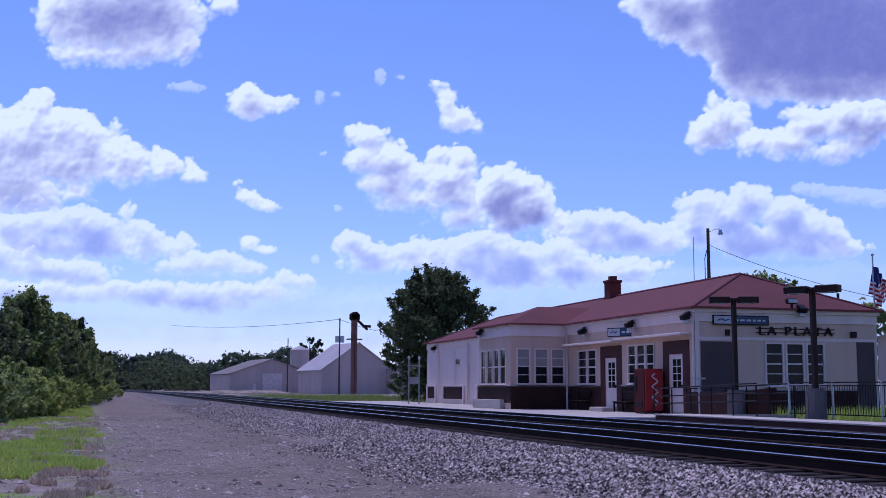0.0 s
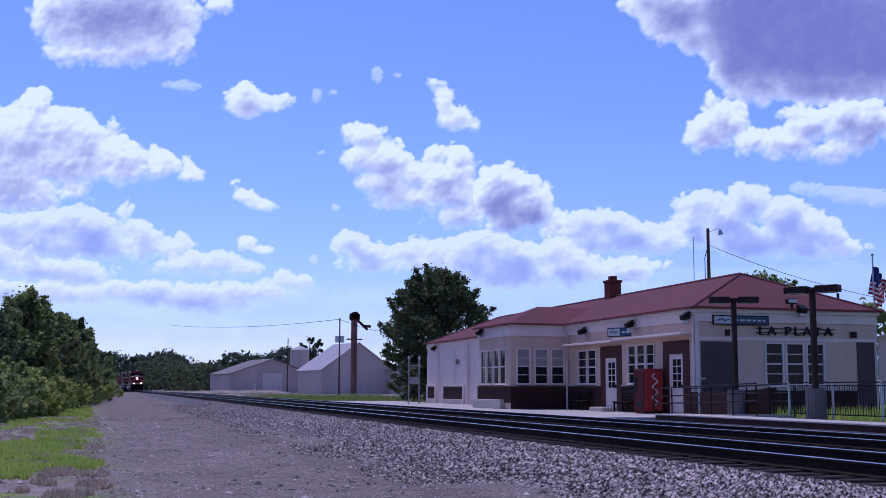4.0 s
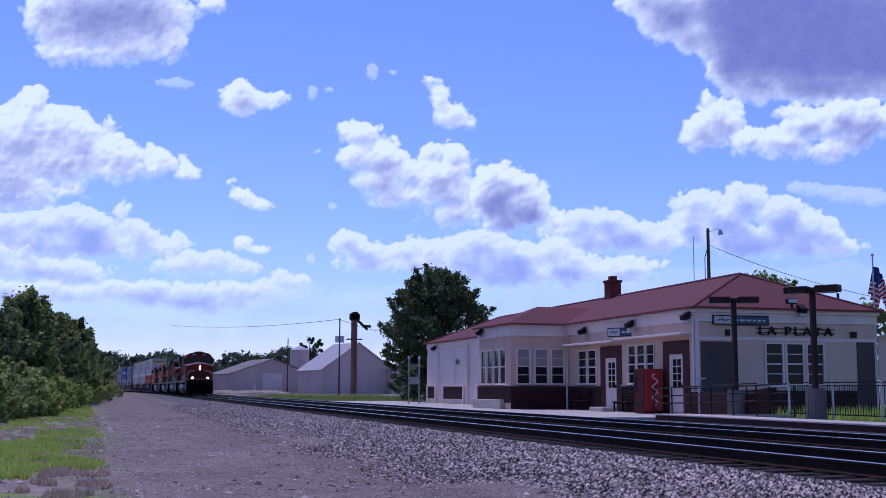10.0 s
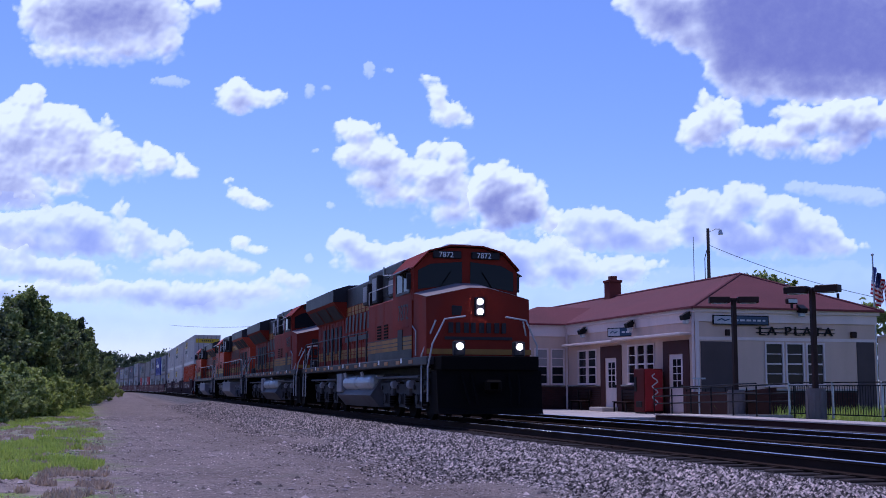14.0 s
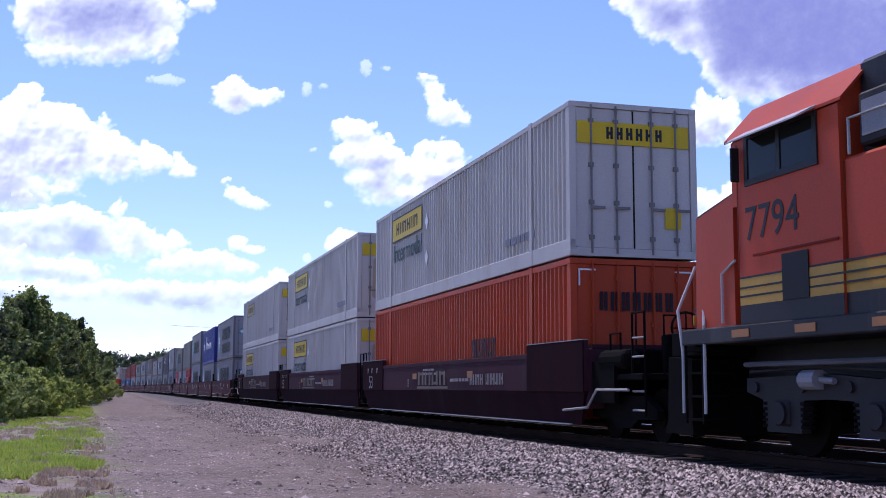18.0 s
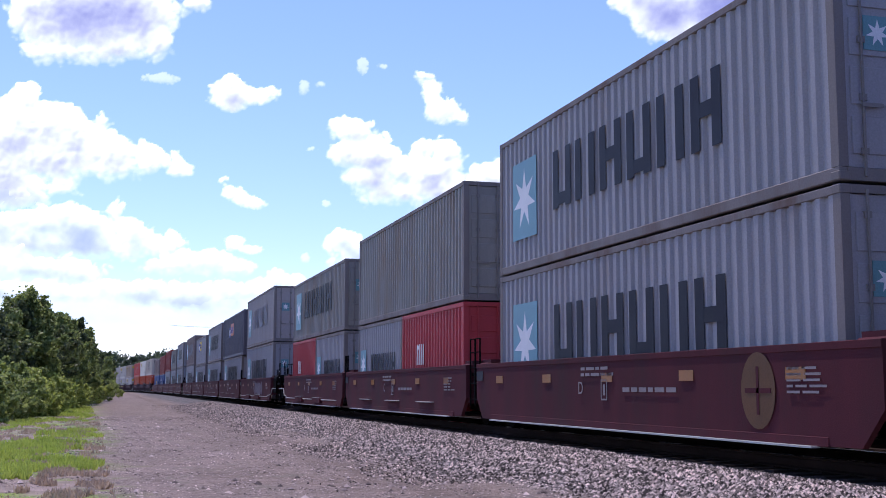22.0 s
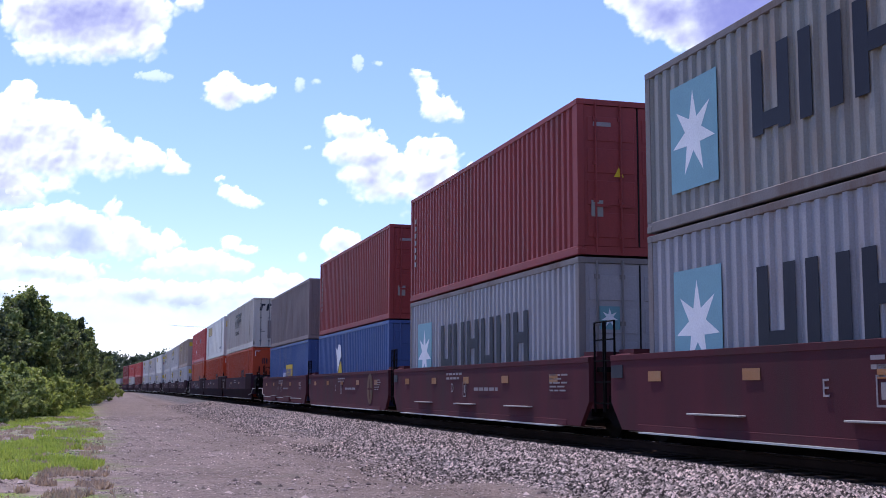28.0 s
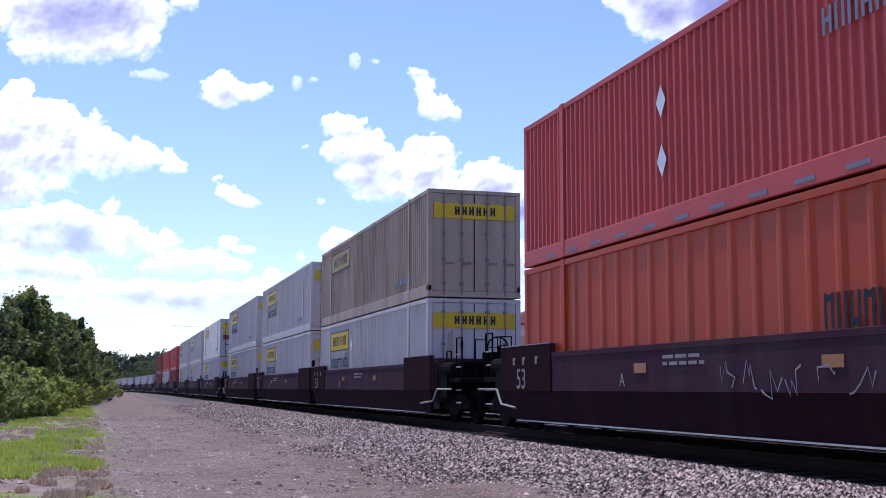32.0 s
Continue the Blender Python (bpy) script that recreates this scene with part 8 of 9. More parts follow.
    for x, z in itertools.product((-cw - 0.009, cw + 0.005), (2.0, 2.11, 2.24)):
        part("pinstripe", Geo().box(x, x + 0.004, c0 + 0.15, k1 - 0.05, z, z + 0.025), L_BLACK, cab)
    for x0, x1 in ((-cw - 0.02, -cw - 0.007), (cw + 0.007, cw + 0.02)):
        part("cab_vent", Geo().box(x0, x1, 3.6, 4.15, 1.9, 2.46), L_GRILLE, cab)
        part("cab_door_seam", Geo().box(x0 + 0.008 if x0 > 0 else x0, x1 if x0 > 0 else x1 - 0.008, c0 + 0.15, c0 + 0.175, 2.3, 4.0), L_DEEP, cab)
        part("cab_ledge", Geo().box(x0, x1, c0 + 0.5, c1 - 0.05, 2.5, 2.53), L_DEEP, cab)
    # wide cabinet behind the cab
    k1 = 8.3
    kb = part("cabinet", Geo().box(-1.44, 1.44, c1, k1, deck, 3.42, c=0.04), body, t, "orange equipment cabinet")
    for x in (-1.452, 1.442):
        part("cabinet_stripe", Geo().box(x, x + 0.01, c1, k1 - 0.05, 1.9, 2.24), gold, kb, "yellow stripe")
        part("cabinet_band", Geo().box(x, x + 0.01, c1, k1 - 0.05, deck, 1.9), L_BLACK, kb, "black lower band")
    part("upper_cabinet", Geo().box(-1.2, 1.2, c1, k1 + 1.2, 3.42, 4.56, c=0.06), L_BLACK, kb, "black upper equipment housing")
    lou = Geo()
    for i in range(3):
        y = c1 + 0.5 + i * 1.15
        lou.box(-1.235, -1.202, y, y + 0.75, 3.62, 4.3)
        lou.box(1.202, 1.235, y, y + 0.75, 3.62, 4.3)
        for j in range(5):
            z = 3.68 + j * 0.12
            lou.box(-1.25, -1.235, y + 0.04, y + 0.71, z, z + 0.05)
            lou.box(1.235, 1.25, y + 0.04, y + 0.71, z, z + 0.05)
    part("louvres", lou, L_GRILLE, kb)["kind"] = "stuff"
    for x in (-1, 1):
        part("cabinet_rail", Geo().pipe([(x * 1.42, c1 + 0.1, 3.44), (x * 1.42, c1 + 0.1, 3.85), (x * 1.42, k1, 3.85), (x * 1.42, k1, 3.44)], 0.02, 5), L_RAIL, kb)
        for a, b, z0, z1 in ((c1 + 0.25, c1 + 0.95, 3.5, 4.1), (c1 + 2.45, c1 + 3.2, 3.46, 4.35), (k1 + 0.35, k1 + 1.05, 3.5, 4.2)):
            bx = part("equipment_box", Geo().box(min(x * 1.2, x * 1.4), max(x * 1.2, x * 1.4), a, b, z0, z1, c=0.03), L_TRUCK_DARK, kb, "dark equipment box")
            part("hatch", Geo().box(min(x * 1.4, x * 1.415), max(x * 1.4, x * 1.415), a + 0.08, b - 0.08, z0 + 0.1, z1 - 0.1), L_GREY, bx)
        part("conduit", Geo().pipe([(x * 1.23, c1 + 1.1, 3.44), (x * 1.23, c1 + 1.1, 4.2), (x * 1.23, c1 + 2.3, 4.3), (x * 1.23, c1 + 2.3, 4.56)], 0.03, 5), GALV, kb)
    seams = Geo()
    for y in (c1 + 0.02, c1 + 1.3, c1 + 2.4):
        seams.box(-1.446, -1.441, y, y + 0.025, deck + 0.6, 3.38)
    part("panel_seams", both(seams), L_DEEP, kb)["kind"] = "stuff"
    for y in (c1 + 0.75, c1 + 1.65):
        gr = Geo()
        for j in range(5):
            gr.box(-1.462, -1.446, y, y + 0.5, 2.3 + j * 0.09, 2.35 + j * 0.09)
        part("vent_grille", both(gr), L_SOOT, kb)["kind"] = "stuff"
    # long hood
    h0, h1, hw = k1, R - 1.5, 0.95
    hd = part("hood", Geo().box(-hw, hw, h0, h1, deck, 4.42, c=0.05), body, t, "orange long hood with access doors")
    part("hood_top", Geo().box(-hw - 0.012, hw + 0.012, h0 + 1.2, h1 + 0.01, 3.75, 4.46, c=0.04), L_BLACK, hd, "black upper hood band")
    for x0, x1 in ((-hw - 0.014, -hw - 0.002), (hw + 0.002, hw + 0.014)):
        part("hood_stripe", Geo().box(x0, x1, h0, h1, 1.9, 2.24), gold, hd, "yellow stripe")
        part("hood_stripe", Geo().box(x0, x1, h0 + 1.2, h1 - 6.0, 3.46, 3.75), gold, hd, "yellow stripe")
    dr = Geo()
    y = h0 + 0.15
    while y < h1 - 0.6:
        for x0, x1 in ((-hw - 0.03, -hw - 0.013), (hw + 0.013, hw + 0.03)):
            dr.box(x0, x1, y, y + 0.025, 1.75, 3.74)
            dr.box(x0, x1, y + 0.3, y + 0.36, 2.4, 2.5)
        y += 0.62
    for x0, x1 in ((-hw - 0.028, -hw - 0.013), (hw + 0.013, hw + 0.028)):
        for z in (2.02, 2.12, 3.56):
            dr.box(x0, x1, h0, h1 - 0.2, z, z + 0.02)
    part("door_seams", dr, L_DEEP, hd)["kind"] = "stuff"
    vents = Geo()
    for i in range(5):
        y = h1 - 5.2 + i * 0.85
        vents.box(-hw - 0.035, -hw - 0.012, y, y + 0.42, 1.95 + (i % 2) * 0.2, 3.15)
        vents.box(hw + 0.012, hw + 0.035, y, y + 0.42, 1.95 + (i % 2) * 0.2, 3.15)
    part("hood_vents", vents, L_GRILLE, hd)["kind"] = "stuff"
    lg = Geo()
    yb = h1 - 7.2
    for i in range(4):
        a = yb - i * 1.25 + 1.2
        for b in (0, 0.62):
            lg.add([(-hw - 0.034, a - b - 0.0, 2.85), (-hw - 0.034, a - b - 0.3, 2.85), (-hw - 0.034, a - b - 0.42, 3.42), (-hw - 0.034, a - b - 0.12, 3.42)], [(0, 1, 2, 3)])
            lg.add([(hw + 0.034, a - b - 0.0, 2.85), (hw + 0.034, a - b - 0.3, 2.85), (hw + 0.034, a - b - 0.42, 3.42), (hw + 0.034, a - b - 0.12, 3.42)], [(3, 2, 1, 0)])
    lg.box(-hw - 0.036, -hw - 0.031, yb - 4.0, yb + 1.2, 2.5, 2.66)
    lg.box(hw + 0.031, hw + 0.036, yb - 4.0, yb + 1.2, 2.5, 2.66)
    part("logo_mark", lg, L_BLACK, hd, "dark logo shapes along the hood")
    part("exhaust", Geo().box(-0.45, 0.45, h0 + 3.0, h0 + 4.3, 4.46, 4.6, c=0.03), L_SOOT, hd)
    part("horn", Geo().rod((0.2, h0 + 2.0, 4.62), (0.2, h0 + 1.4, 4.65), 0.04, 8, 0.09).rod((0.2, h0 + 2.0, 4.46), (0.2, h0 + 2.0, 4.64), 0.02, 5), GALV, hd)
    # radiator wings
    r0, r1 = R - 7.6, R - 1.45
    wing = part("radiator_wing", Geo().prism([(-1.46, 3.98), (-1.46, 4.42), (-0.9, 4.6), (0.9, 4.6), (1.46, 4.42), (1.46, 3.98), (hw, 3.35), (-hw, 3.35)], "y", r0, r1), body, t, "flared radiator housing")
    part("wing_cap", Geo().prism([(-1.475, 3.99), (-1.475, 4.43), (-0.9, 4.615), (0.9, 4.615), (1.475, 4.43), (1.475, 3.99)], "y", r0 - 0.015, r1 + 0.015), L_BLACK, wing, "black radiator roof")
    for i in range(3):
        a, b = r0 + 0.25 + i * 1.95, r0 + 2.0 + i * 1.95
        for x in (-1, 1):
            g = Geo().add([(x * 1.405, a, 3.875), (x * 1.405, b, 3.875), (x * 1.03, b, 3.41), (x * 1.03, a, 3.41)], [(0, 1, 2, 3)])
            part("intake_screen", g, L_GRILLE, wing)
    fans = Geo()
    for i in range(3):
        fans.rod((0, r0 + 1.1 + i * 1.95, 4.6), (0, r0 + 1.1 + i * 1.95, 4.68), 0.72, 20)
    part("roof_fans", fans, L_BLACK, wing)
    part("rear_headlight", Geo().box(-0.14, 0.14, h1, h1 + 0.1, 3.5, 4.0, c=0.03), L_BLACK, hd)
    # walkway handrails
    for x in (-1, 1):
        hr = Geo().pipe([(x * 1.45, k1 + 0.05, 2.62), (x * 1.45, R - 1.4, 2.62), (x * 1.45, R - 1.15, 2.35), (x * 1.45, R - 1.1, 0.9)], 0.022, 6)
        rail = part("handrail", hr, L_RAIL if body is L_ORANGE else L_BLACK, t)
        n = 9
        for i in range(n):
            y = k1 + 0.2 + i * (R - 1.7 - k1) / (n - 1)
            part("stanchion", cached(("stan", x), lambda: Geo().box(min(x * 1.47, x * 1.43), max(x * 1.47, x * 1.43), -0.05, 0.05, deck, 2.62).mesh("stanchion", L_BLACK)), None, rail, at=pose(0, y, 0))
        part("cab_rail", Geo().pipe([(x * 1.49, c0 - 0.3, 1.7), (x * 1.49, c0 - 0.3, 2.35), (x * 1.49, c0 + 0.05, 2.5)], 0.02, 5), L_RAIL, t)
    # fuel tank
    ft = Geo().prism([(-1.45, 1.22), (1.45, 1.22), (1.45, 0.62), (1.1, 0.25), (-1.1, 0.25), (-1.45, 0.62)], "y", 8.0, 13.6)
    if old_tank:
        ft = Geo().prism([(-0.95, 1.3), (0.95, 1.3), (1.42, 0.62), (1.1, 0.25), (-1.1, 0.25), (-1.42, 0.62)], "y", 8.0, 13.6)
    tank = part("fuel_tank", ft, L_GREY if not old_tank else L_TRUCK, t, "grey fuel tank")
    part("tank_edge", both(Geo().box(-1.46, -1.2, 8.0, 13.6, 1.22, 1.25)) if not old_tank else Geo().box(-1.2, -0.95, 8.0, 13.6, 1.2, 1.24), GALV, tank)
    if old_tank:
        for a, b in ((8.3, 10.2), (10.5, 12.4)):
            part("air_reservoir", Geo().rod((-1.2, a, 1.02), (-1.2, b, 1.02), 0.24, 16).ball((-1.2, a, 1.02), 0.24, 0.1, 0.24).ball((-1.2, b, 1.02), 0.24, 0.1, 0.24), GALV, tank, "steel air reservoir")
        part("battery_box", Geo().box(-1.45, -1.0, 12.6, 13.5, 0.7, 1.35, c=0.03), L_GREY, tank)
    for a in (9.2, 12.0):
        for x in (-1, 1):
            part("filler", Geo().rod((x * 1.4, a, 1.2), (x * 1.46, a, 1.36), 0.05, 8), L_RAIL, tank)
    loco_truck(t, 4.9, cast_steel)
    loco_truck(t, R - 4.9, cast_steel)
    pipes = Geo().pipe([(-1.32, 2.4, 1.15), (-1.32, 7.6, 1.15)], 0.035, 6).pipe([(-1.32, 14.2, 1.15), (-1.32, R - 2.3, 1.15)], 0.035, 6)
    part("brake_pipe", both(pipes), L_TRUCK, t)["kind"] = "stuff"
    return t


for number, s, turned, body, lit, old in (("7872", -1.4, 0.0, L_DEEP, True, True), ("7405", 20.47, 0.0, L_DEEP, False, True), ("6985", 64.22, 180.0, L_ORANGE, False, False), ("7794", 86.1, 180.0, L_ORANGE, False, False)):
    ROLLING.append((locomotive(number, body, lit, False, old), s, 0.0, turned))


# ---- clouds: a far backdrop, drifting slowly to the left ----
def cloud_material(name, most=1.0, white=(0.98, 1.06, 1.02), grey=(0.2, 0.225, 0.5)):
    """Glowing water droplets: the cover grows with the depth towards the eye; light and shade are painted in, darker
    with the depth towards the sun.
    """
    m = bpy.data.materials.new(name)
    m.use_nodes = True
    N, L = m.node_tree.nodes, m.node_tree.links
    for n in list(N):
        if n.type != 'OUTPUT_MATERIAL':
            N.remove(n)

    def op(kind, a, c=0.0, d=0.0):
        q = N.new("ShaderNodeMath")
        q.operation = kind
        for i, x in enumerate((a, c, d)):
            if isinstance(x, (int, float)):
                q.inputs[i].default_value = x
            else:
                L.new(x, q.inputs[i])
        return q.outputs[0]

    co = N.new("ShaderNodeTexCoord").outputs["Object"]
    fine = []
    for scale, detail in ((0.05, 3), (0.03, 4)):
        nz = N.new("ShaderNodeTexNoise")
        nz.inputs["Scale"].default_value = scale
        nz.inputs["Detail"].default_value = detail
        nz.inputs["Roughness"].default_value = 0.6
        L.new(co, nz.inputs["Vector"])
        fine.append(nz.outputs["Fac"])
    depth = []
    for key in ("eye_depth", "shade_depth"):
        at = N.new("ShaderNodeAttribute")
        at.attribute_name = key
        depth.append(at.outputs["Fac"])
    thin = op('MULTIPLY', depth[0], op('MULTIPLY_ADD', fine[0], 1.6, 0.2))
    cover = op('MULTIPLY', op('SUBTRACT', 1.0, op('EXPONENT', op('MULTIPLY', thin, -1.0))), most)
    dim = op('MULTIPLY', depth[1], op('MULTIPLY_ADD', fine[1], 0.9, 0.55))
    lit = op('EXPONENT', op('MULTIPLY', dim, -1.0))
    mx = N.new("ShaderNodeMix")
    mx.data_type = 'RGBA'
    mx.inputs["A"].default_value = (*grey, 1)
    mx.inputs["B"].default_value = (*white, 1)
    L.new(lit, mx.inputs["Factor"])
    em = N.new("ShaderNodeEmission")
    em.inputs["Strength"].default_value = 0.88
    L.new(mx.outputs["Result"], em.inputs["Color"])
    tr = N.new("ShaderNodeBsdfTransparent")
    ms = N.new("ShaderNodeMixShader")
    L.new(cover, ms.inputs[0])
    L.new(tr.outputs[0], ms.inputs[1])
    L.new(em.outputs[0], ms.inputs[2])
    L.new(ms.outputs[0], N["Material Output"].inputs["Surface"])
    return m


CLOUD = cloud_material("cumulus")
SOFT = cloud_material("soft_cumulus", 0.86, grey=(0.33, 0.4, 0.7))
VEIL = cloud_material("thin_cloud", 0.42)
HAZE = cloud_material("low_haze", 0.13)
CLOUD_D = 3000.0
CLOUDS = []


def shifted(a, dx, dy):
    """The field moved by whole cells, with nothing coming in at the border."""
    out = np.zeros_like(a)
    h, w = a.shape
    if abs(dx) >= w or abs(dy) >= h:
        return out
    out[max(0, dy):h + min(0, dy), max(0, dx):w + min(0, dx)] = a[max(0, -dy):h + min(0, -dy), max(0, -dx):w + min(0, -dx)]
    return out


def blurred(a, n):
    n = max(1, int(n))
    kern = np.hanning(2 * n + 3)[1:-1]
    kern /= kern.sum()
    for axis in (0, 1):
        a = np.apply_along_axis(lambda r: np.convolve(np.pad(r, n, mode='edge'), kern, mode='valid'), axis, a)
    return a


def cloud(blobs, drift, material=None, step=2.5, seed=0, label="white cumulus cloud with a grey base", top=0.65, thick=55.0, puff=1.0, edge=1.0, dark=1.0):
    """A billowing sheet on a union of rounded lobes (centre and half-axes across the sky, in units of the far plane).
    top: how far it is shaded from its lit crown downwards, the rest by its thickness; thick: the depth at which it turns grey."""
    k = CLOUD_D / (784 / math.tan(radians(41.95) / 2))
    x0 = min(b[0] - b[2] for b in blobs) - 34
    x1 = max(b[0] + b[2] for b in blobs) + 34
    y0 = min(b[1] - b[3] for b in blobs) - 34
    y1 = max(b[1] + b[3] for b in blobs) + 34
    cx, cy = (x0 + x1) / 2, (y0 + y1) / 2
    nx, ny = int((x1 - x0) / step) + 1, int((y1 - y0) / step) + 1
    X, Y = np.meshgrid(x0 + step * np.arange(nx), y0 + step * np.arange(ny))
    size = min(1.0, max(min(b[2], b[3]) for b in blobs) / 42.0)
    grain = max(0.3, size ** 0.7)
    W = np.zeros(X.shape)
    P = np.zeros(X.shape)
    near = np.full(X.shape, -99.0)
    for bx, by, rx, ry in blobs:
        near = np.maximum(near, (1 - np.sqrt(((X - bx) / rx) ** 2 + ((Y - by) / ry) ** 2)) * min(rx, ry))
    for j, i in zip(*np.nonzero(near > -34)):
        p = Vector((X[j, i] / grain, Y[j, i] * 1.12 / grain, seed * 131.7))
        W[j, i] = noise.noise(p / 70)
        q = p + 9 * noise.noise_vector(p / 32)
        f = [noise.voronoi(q / s)[0][0] for s in (50, 24, 12)]
        P[j, i] = 20 * (0.5 - f[0]) + 13 * (0.48 - f[1]) + 9 * (0.46 - f[2]) + 2.0 * noise.noise(p / 7)
    amp = puff * max(0.22, size)
    D = np.zeros(X.shape)
    for bx, by, rx, ry in blobs:
        D += np.exp(np.clip((1 - np.sqrt(((X - bx) / rx) ** 2 + ((Y - by) / ry) ** 2)) * min(rx, ry), -60, 120) / 7.0)
    D = 7.0 * np.log(D + 1e-9)
    H = D + amp * (P + 9 * W) + 1.0
    # crisp crowns, frayed bases
    gy = np.gradient(blurred(D, 12 / step), axis=0)
    up = np.clip(0.5 + 0.5 * gy / step / 0.7, 0, 1)
    fray = edge * size * (2 + 18 * (1 - up) ** 1.3) + 1.8
    eye = 2.6 * (np.clip(H, 0, None) / fray) ** 1.6
    # shade painted into the glow: depth towards the sun, high and to the left, thickness and facing
    full = np.clip(H, 0, 40)
    acc = np.zeros(X.shape)
    for s in (5, 11, 19, 30, 44, 62, 84):
        acc += shifted(full, int(round(0.4 * s / step)), int(round(s / step)))
    acc = blurred(acc / 7, 5 / step)
    soft_h = blurred(H, 2 / step)
    face = (soft_h - shifted(soft_h, int(round(3 / step)) or 1, int(round(6 / step)))) / 8.0
    deep = np.clip(blurred(H, 8 / step) / thick, 0, 1.4)
    deep = deep * deep * (3 - 2 * np.clip(deep, 0, 1))
    shade_d = dark * (top * 2.0 * (np.clip(acc - 4, 0, None) / 26) ** 1.25 * np.clip(H / 22, 0.1, 1) + (1 - top) * 2.1 * deep) - 0.42 * np.clip(face - 0.15, -1.6, 1.0) * np.clip(H / 10, 0, 1)
    shade_d = np.clip(shade_d, 0.0, 3.0)
    keep = H > -1.0
    idx = -np.ones(X.shape, int)
    used = np.zeros(X.shape, bool)
    cell = keep[:-1, :-1] | keep[1:, :-1] | keep[:-1, 1:] | keep[1:, 1:]
    used[:-1, :-1] |= cell
    used[1:, :-1] |= cell
    used[:-1, 1:] |= cell
    used[1:, 1:] |= cell
    idx[used] = np.arange(used.sum())
    V = np.stack([(X[used] - cx) * k, -(Y[used] - cy) * k, 0.25 * np.clip(H[used], -5, 60)], 1)
    jj, ii = np.nonzero(cell)
    F = np.stack([idx[jj + 1, ii], idx[jj + 1, ii + 1], idx[jj, ii + 1], idx[jj, ii]], 1)
    me = bpy.data.meshes.new("cloud")
    me.from_pydata(V.tolist(), [], F.tolist())
    me.materials.append(material or CLOUD)
    for key, field in (("eye_depth", eye), ("shade_depth", shade_d)):
        me.attributes.new(key, 'FLOAT', 'POINT').data.foreach_set("value", field[used].astype(np.float32))
    smooth(me)
    ob = tagged(new("cloud", me), label, "cloud", group="clouds")

    def at(dx, dy):
        return STAND @ Matrix.Translation(((cx + dx - 784) * k, -(cy + dy - 441) * k, -CLOUD_D))
    CLOUDS.append((ob, [(t, at(drift[0] * t / 32, drift[1] * t / 32)) for t in (0.0, 8.0, 16.0, 24.0, 32.0)]))


SMALL = "small white cumulus cloud"
WISP = "small wisp of white cloud"
BANK = "pale hazy bank of low cloud"
# high ones
cloud([(200, 26, 140, 78), (150, 95, 66, 28), (250, 92, 98, 30), (330, 82, 28, 28), (390, 10, 38, 18), (100, 20, 36, 44), (280, 20, 90, 60)], (-70, -8), seed=1, top=0.1, thick=80, dark=0.75)
cloud([(440, 182, 48, 27), (475, 190, 34, 18), (511, 177, 13, 9), (432, 165, 24, 15)], (-46, -22), seed=2, label=SMALL, step=2.5)
cloud([(565, 173, 9, 13), (595, 167, 6, 4)], (-40, -26), seed=3, step=1.5, label=WISP, material=VEIL, edge=1.6)
cloud([(322, 152, 19, 6), (338, 157, 12, 4)], (-66, -22), seed=4, step=1.5, label=WISP, material=VEIL, edge=1.6)
cloud([(772, 149, 19, 11), (790, 183, 17, 26), (815, 208, 30, 20), (797, 216, 22, 14), (846, 228, 14, 7)], (-38, -22), seed=5, label=SMALL, step=2.5, edge=1.4)
cloud([(670, 131, 4, 7), (675, 140, 4, 6), (708, 137, 6, 3)], (-45, -28), seed=6, step=1.5, material=VEIL, label=WISP, edge=1.6)
# right
cloud([(1400, 30, 190, 138), (1520, 60, 200, 112), (1200, 30, 72, 52), (1150, 5, 50, 28), (1310, 105, 58, 66), (1350, 146, 50, 40), (1600, 66, 150, 116), (1232, 72, 36, 30), (1440, 152, 120, 34), (1560, 150, 120, 34)], (-28, -8), seed=7, top=0.12, thick=62, dark=1.3, edge=0.6, puff=0.8)
cloud([(1255, 230, 40, 40), (1285, 215, 38, 38), (1262, 178, 15, 20), (1308, 210, 20, 30), (1252, 255, 30, 20)], (-36, -8), seed=8, top=0.75)
cloud([(1345, 250, 42, 24), (1342, 236, 14, 11), (1400, 255, 58, 26), (1440, 225, 45, 33), (1420, 200, 24, 13), (1500, 215, 60, 38), (1470, 270, 48, 20), (1540, 220, 50, 44), (1600, 215, 60, 40), (1372, 265, 60, 13)], (-34, -8), seed=9, top=0.75)
# left
cloud([(70, 190, 32, 30), (40, 250, 80, 60), (110, 230, 58, 48), (150, 250, 58, 48), (202, 224, 15, 13), (220, 278, 58, 40), (290, 300, 50, 26), (340, 315, 28, 14), (110, 290, 80, 46), (20, 320, 80, 52), (60, 350, 58, 28), (130, 345, 28, 13), (200, 310, 70, 22), (-30, 260, 80, 70)], (-36, -16), seed=10, top=0.62, dark=0.26)
cloud([(25, 345, 78, 30), (70, 362, 50, 16), (-30, 350, 60, 30)], (-34, -12), seed=29, top=0.3, thick=30, dark=0.9, material=SOFT, edge=1.6, label="shaded grey underside of a cumulus cloud")
cloud([(180, 385, 25, 22), (220, 380, 19, 17), (236, 400, 14, 12), (170, 410, 58, 38), (100, 402, 100, 28), (30, 402, 60, 24), (260, 425, 40, 28), (300, 440, 40, 20), (200, 445, 100, 24), (50, 430, 70, 28), (130, 440, 80, 28)], (-30, -6), seed=11, top=0.8, material=SOFT, dark=1.7)
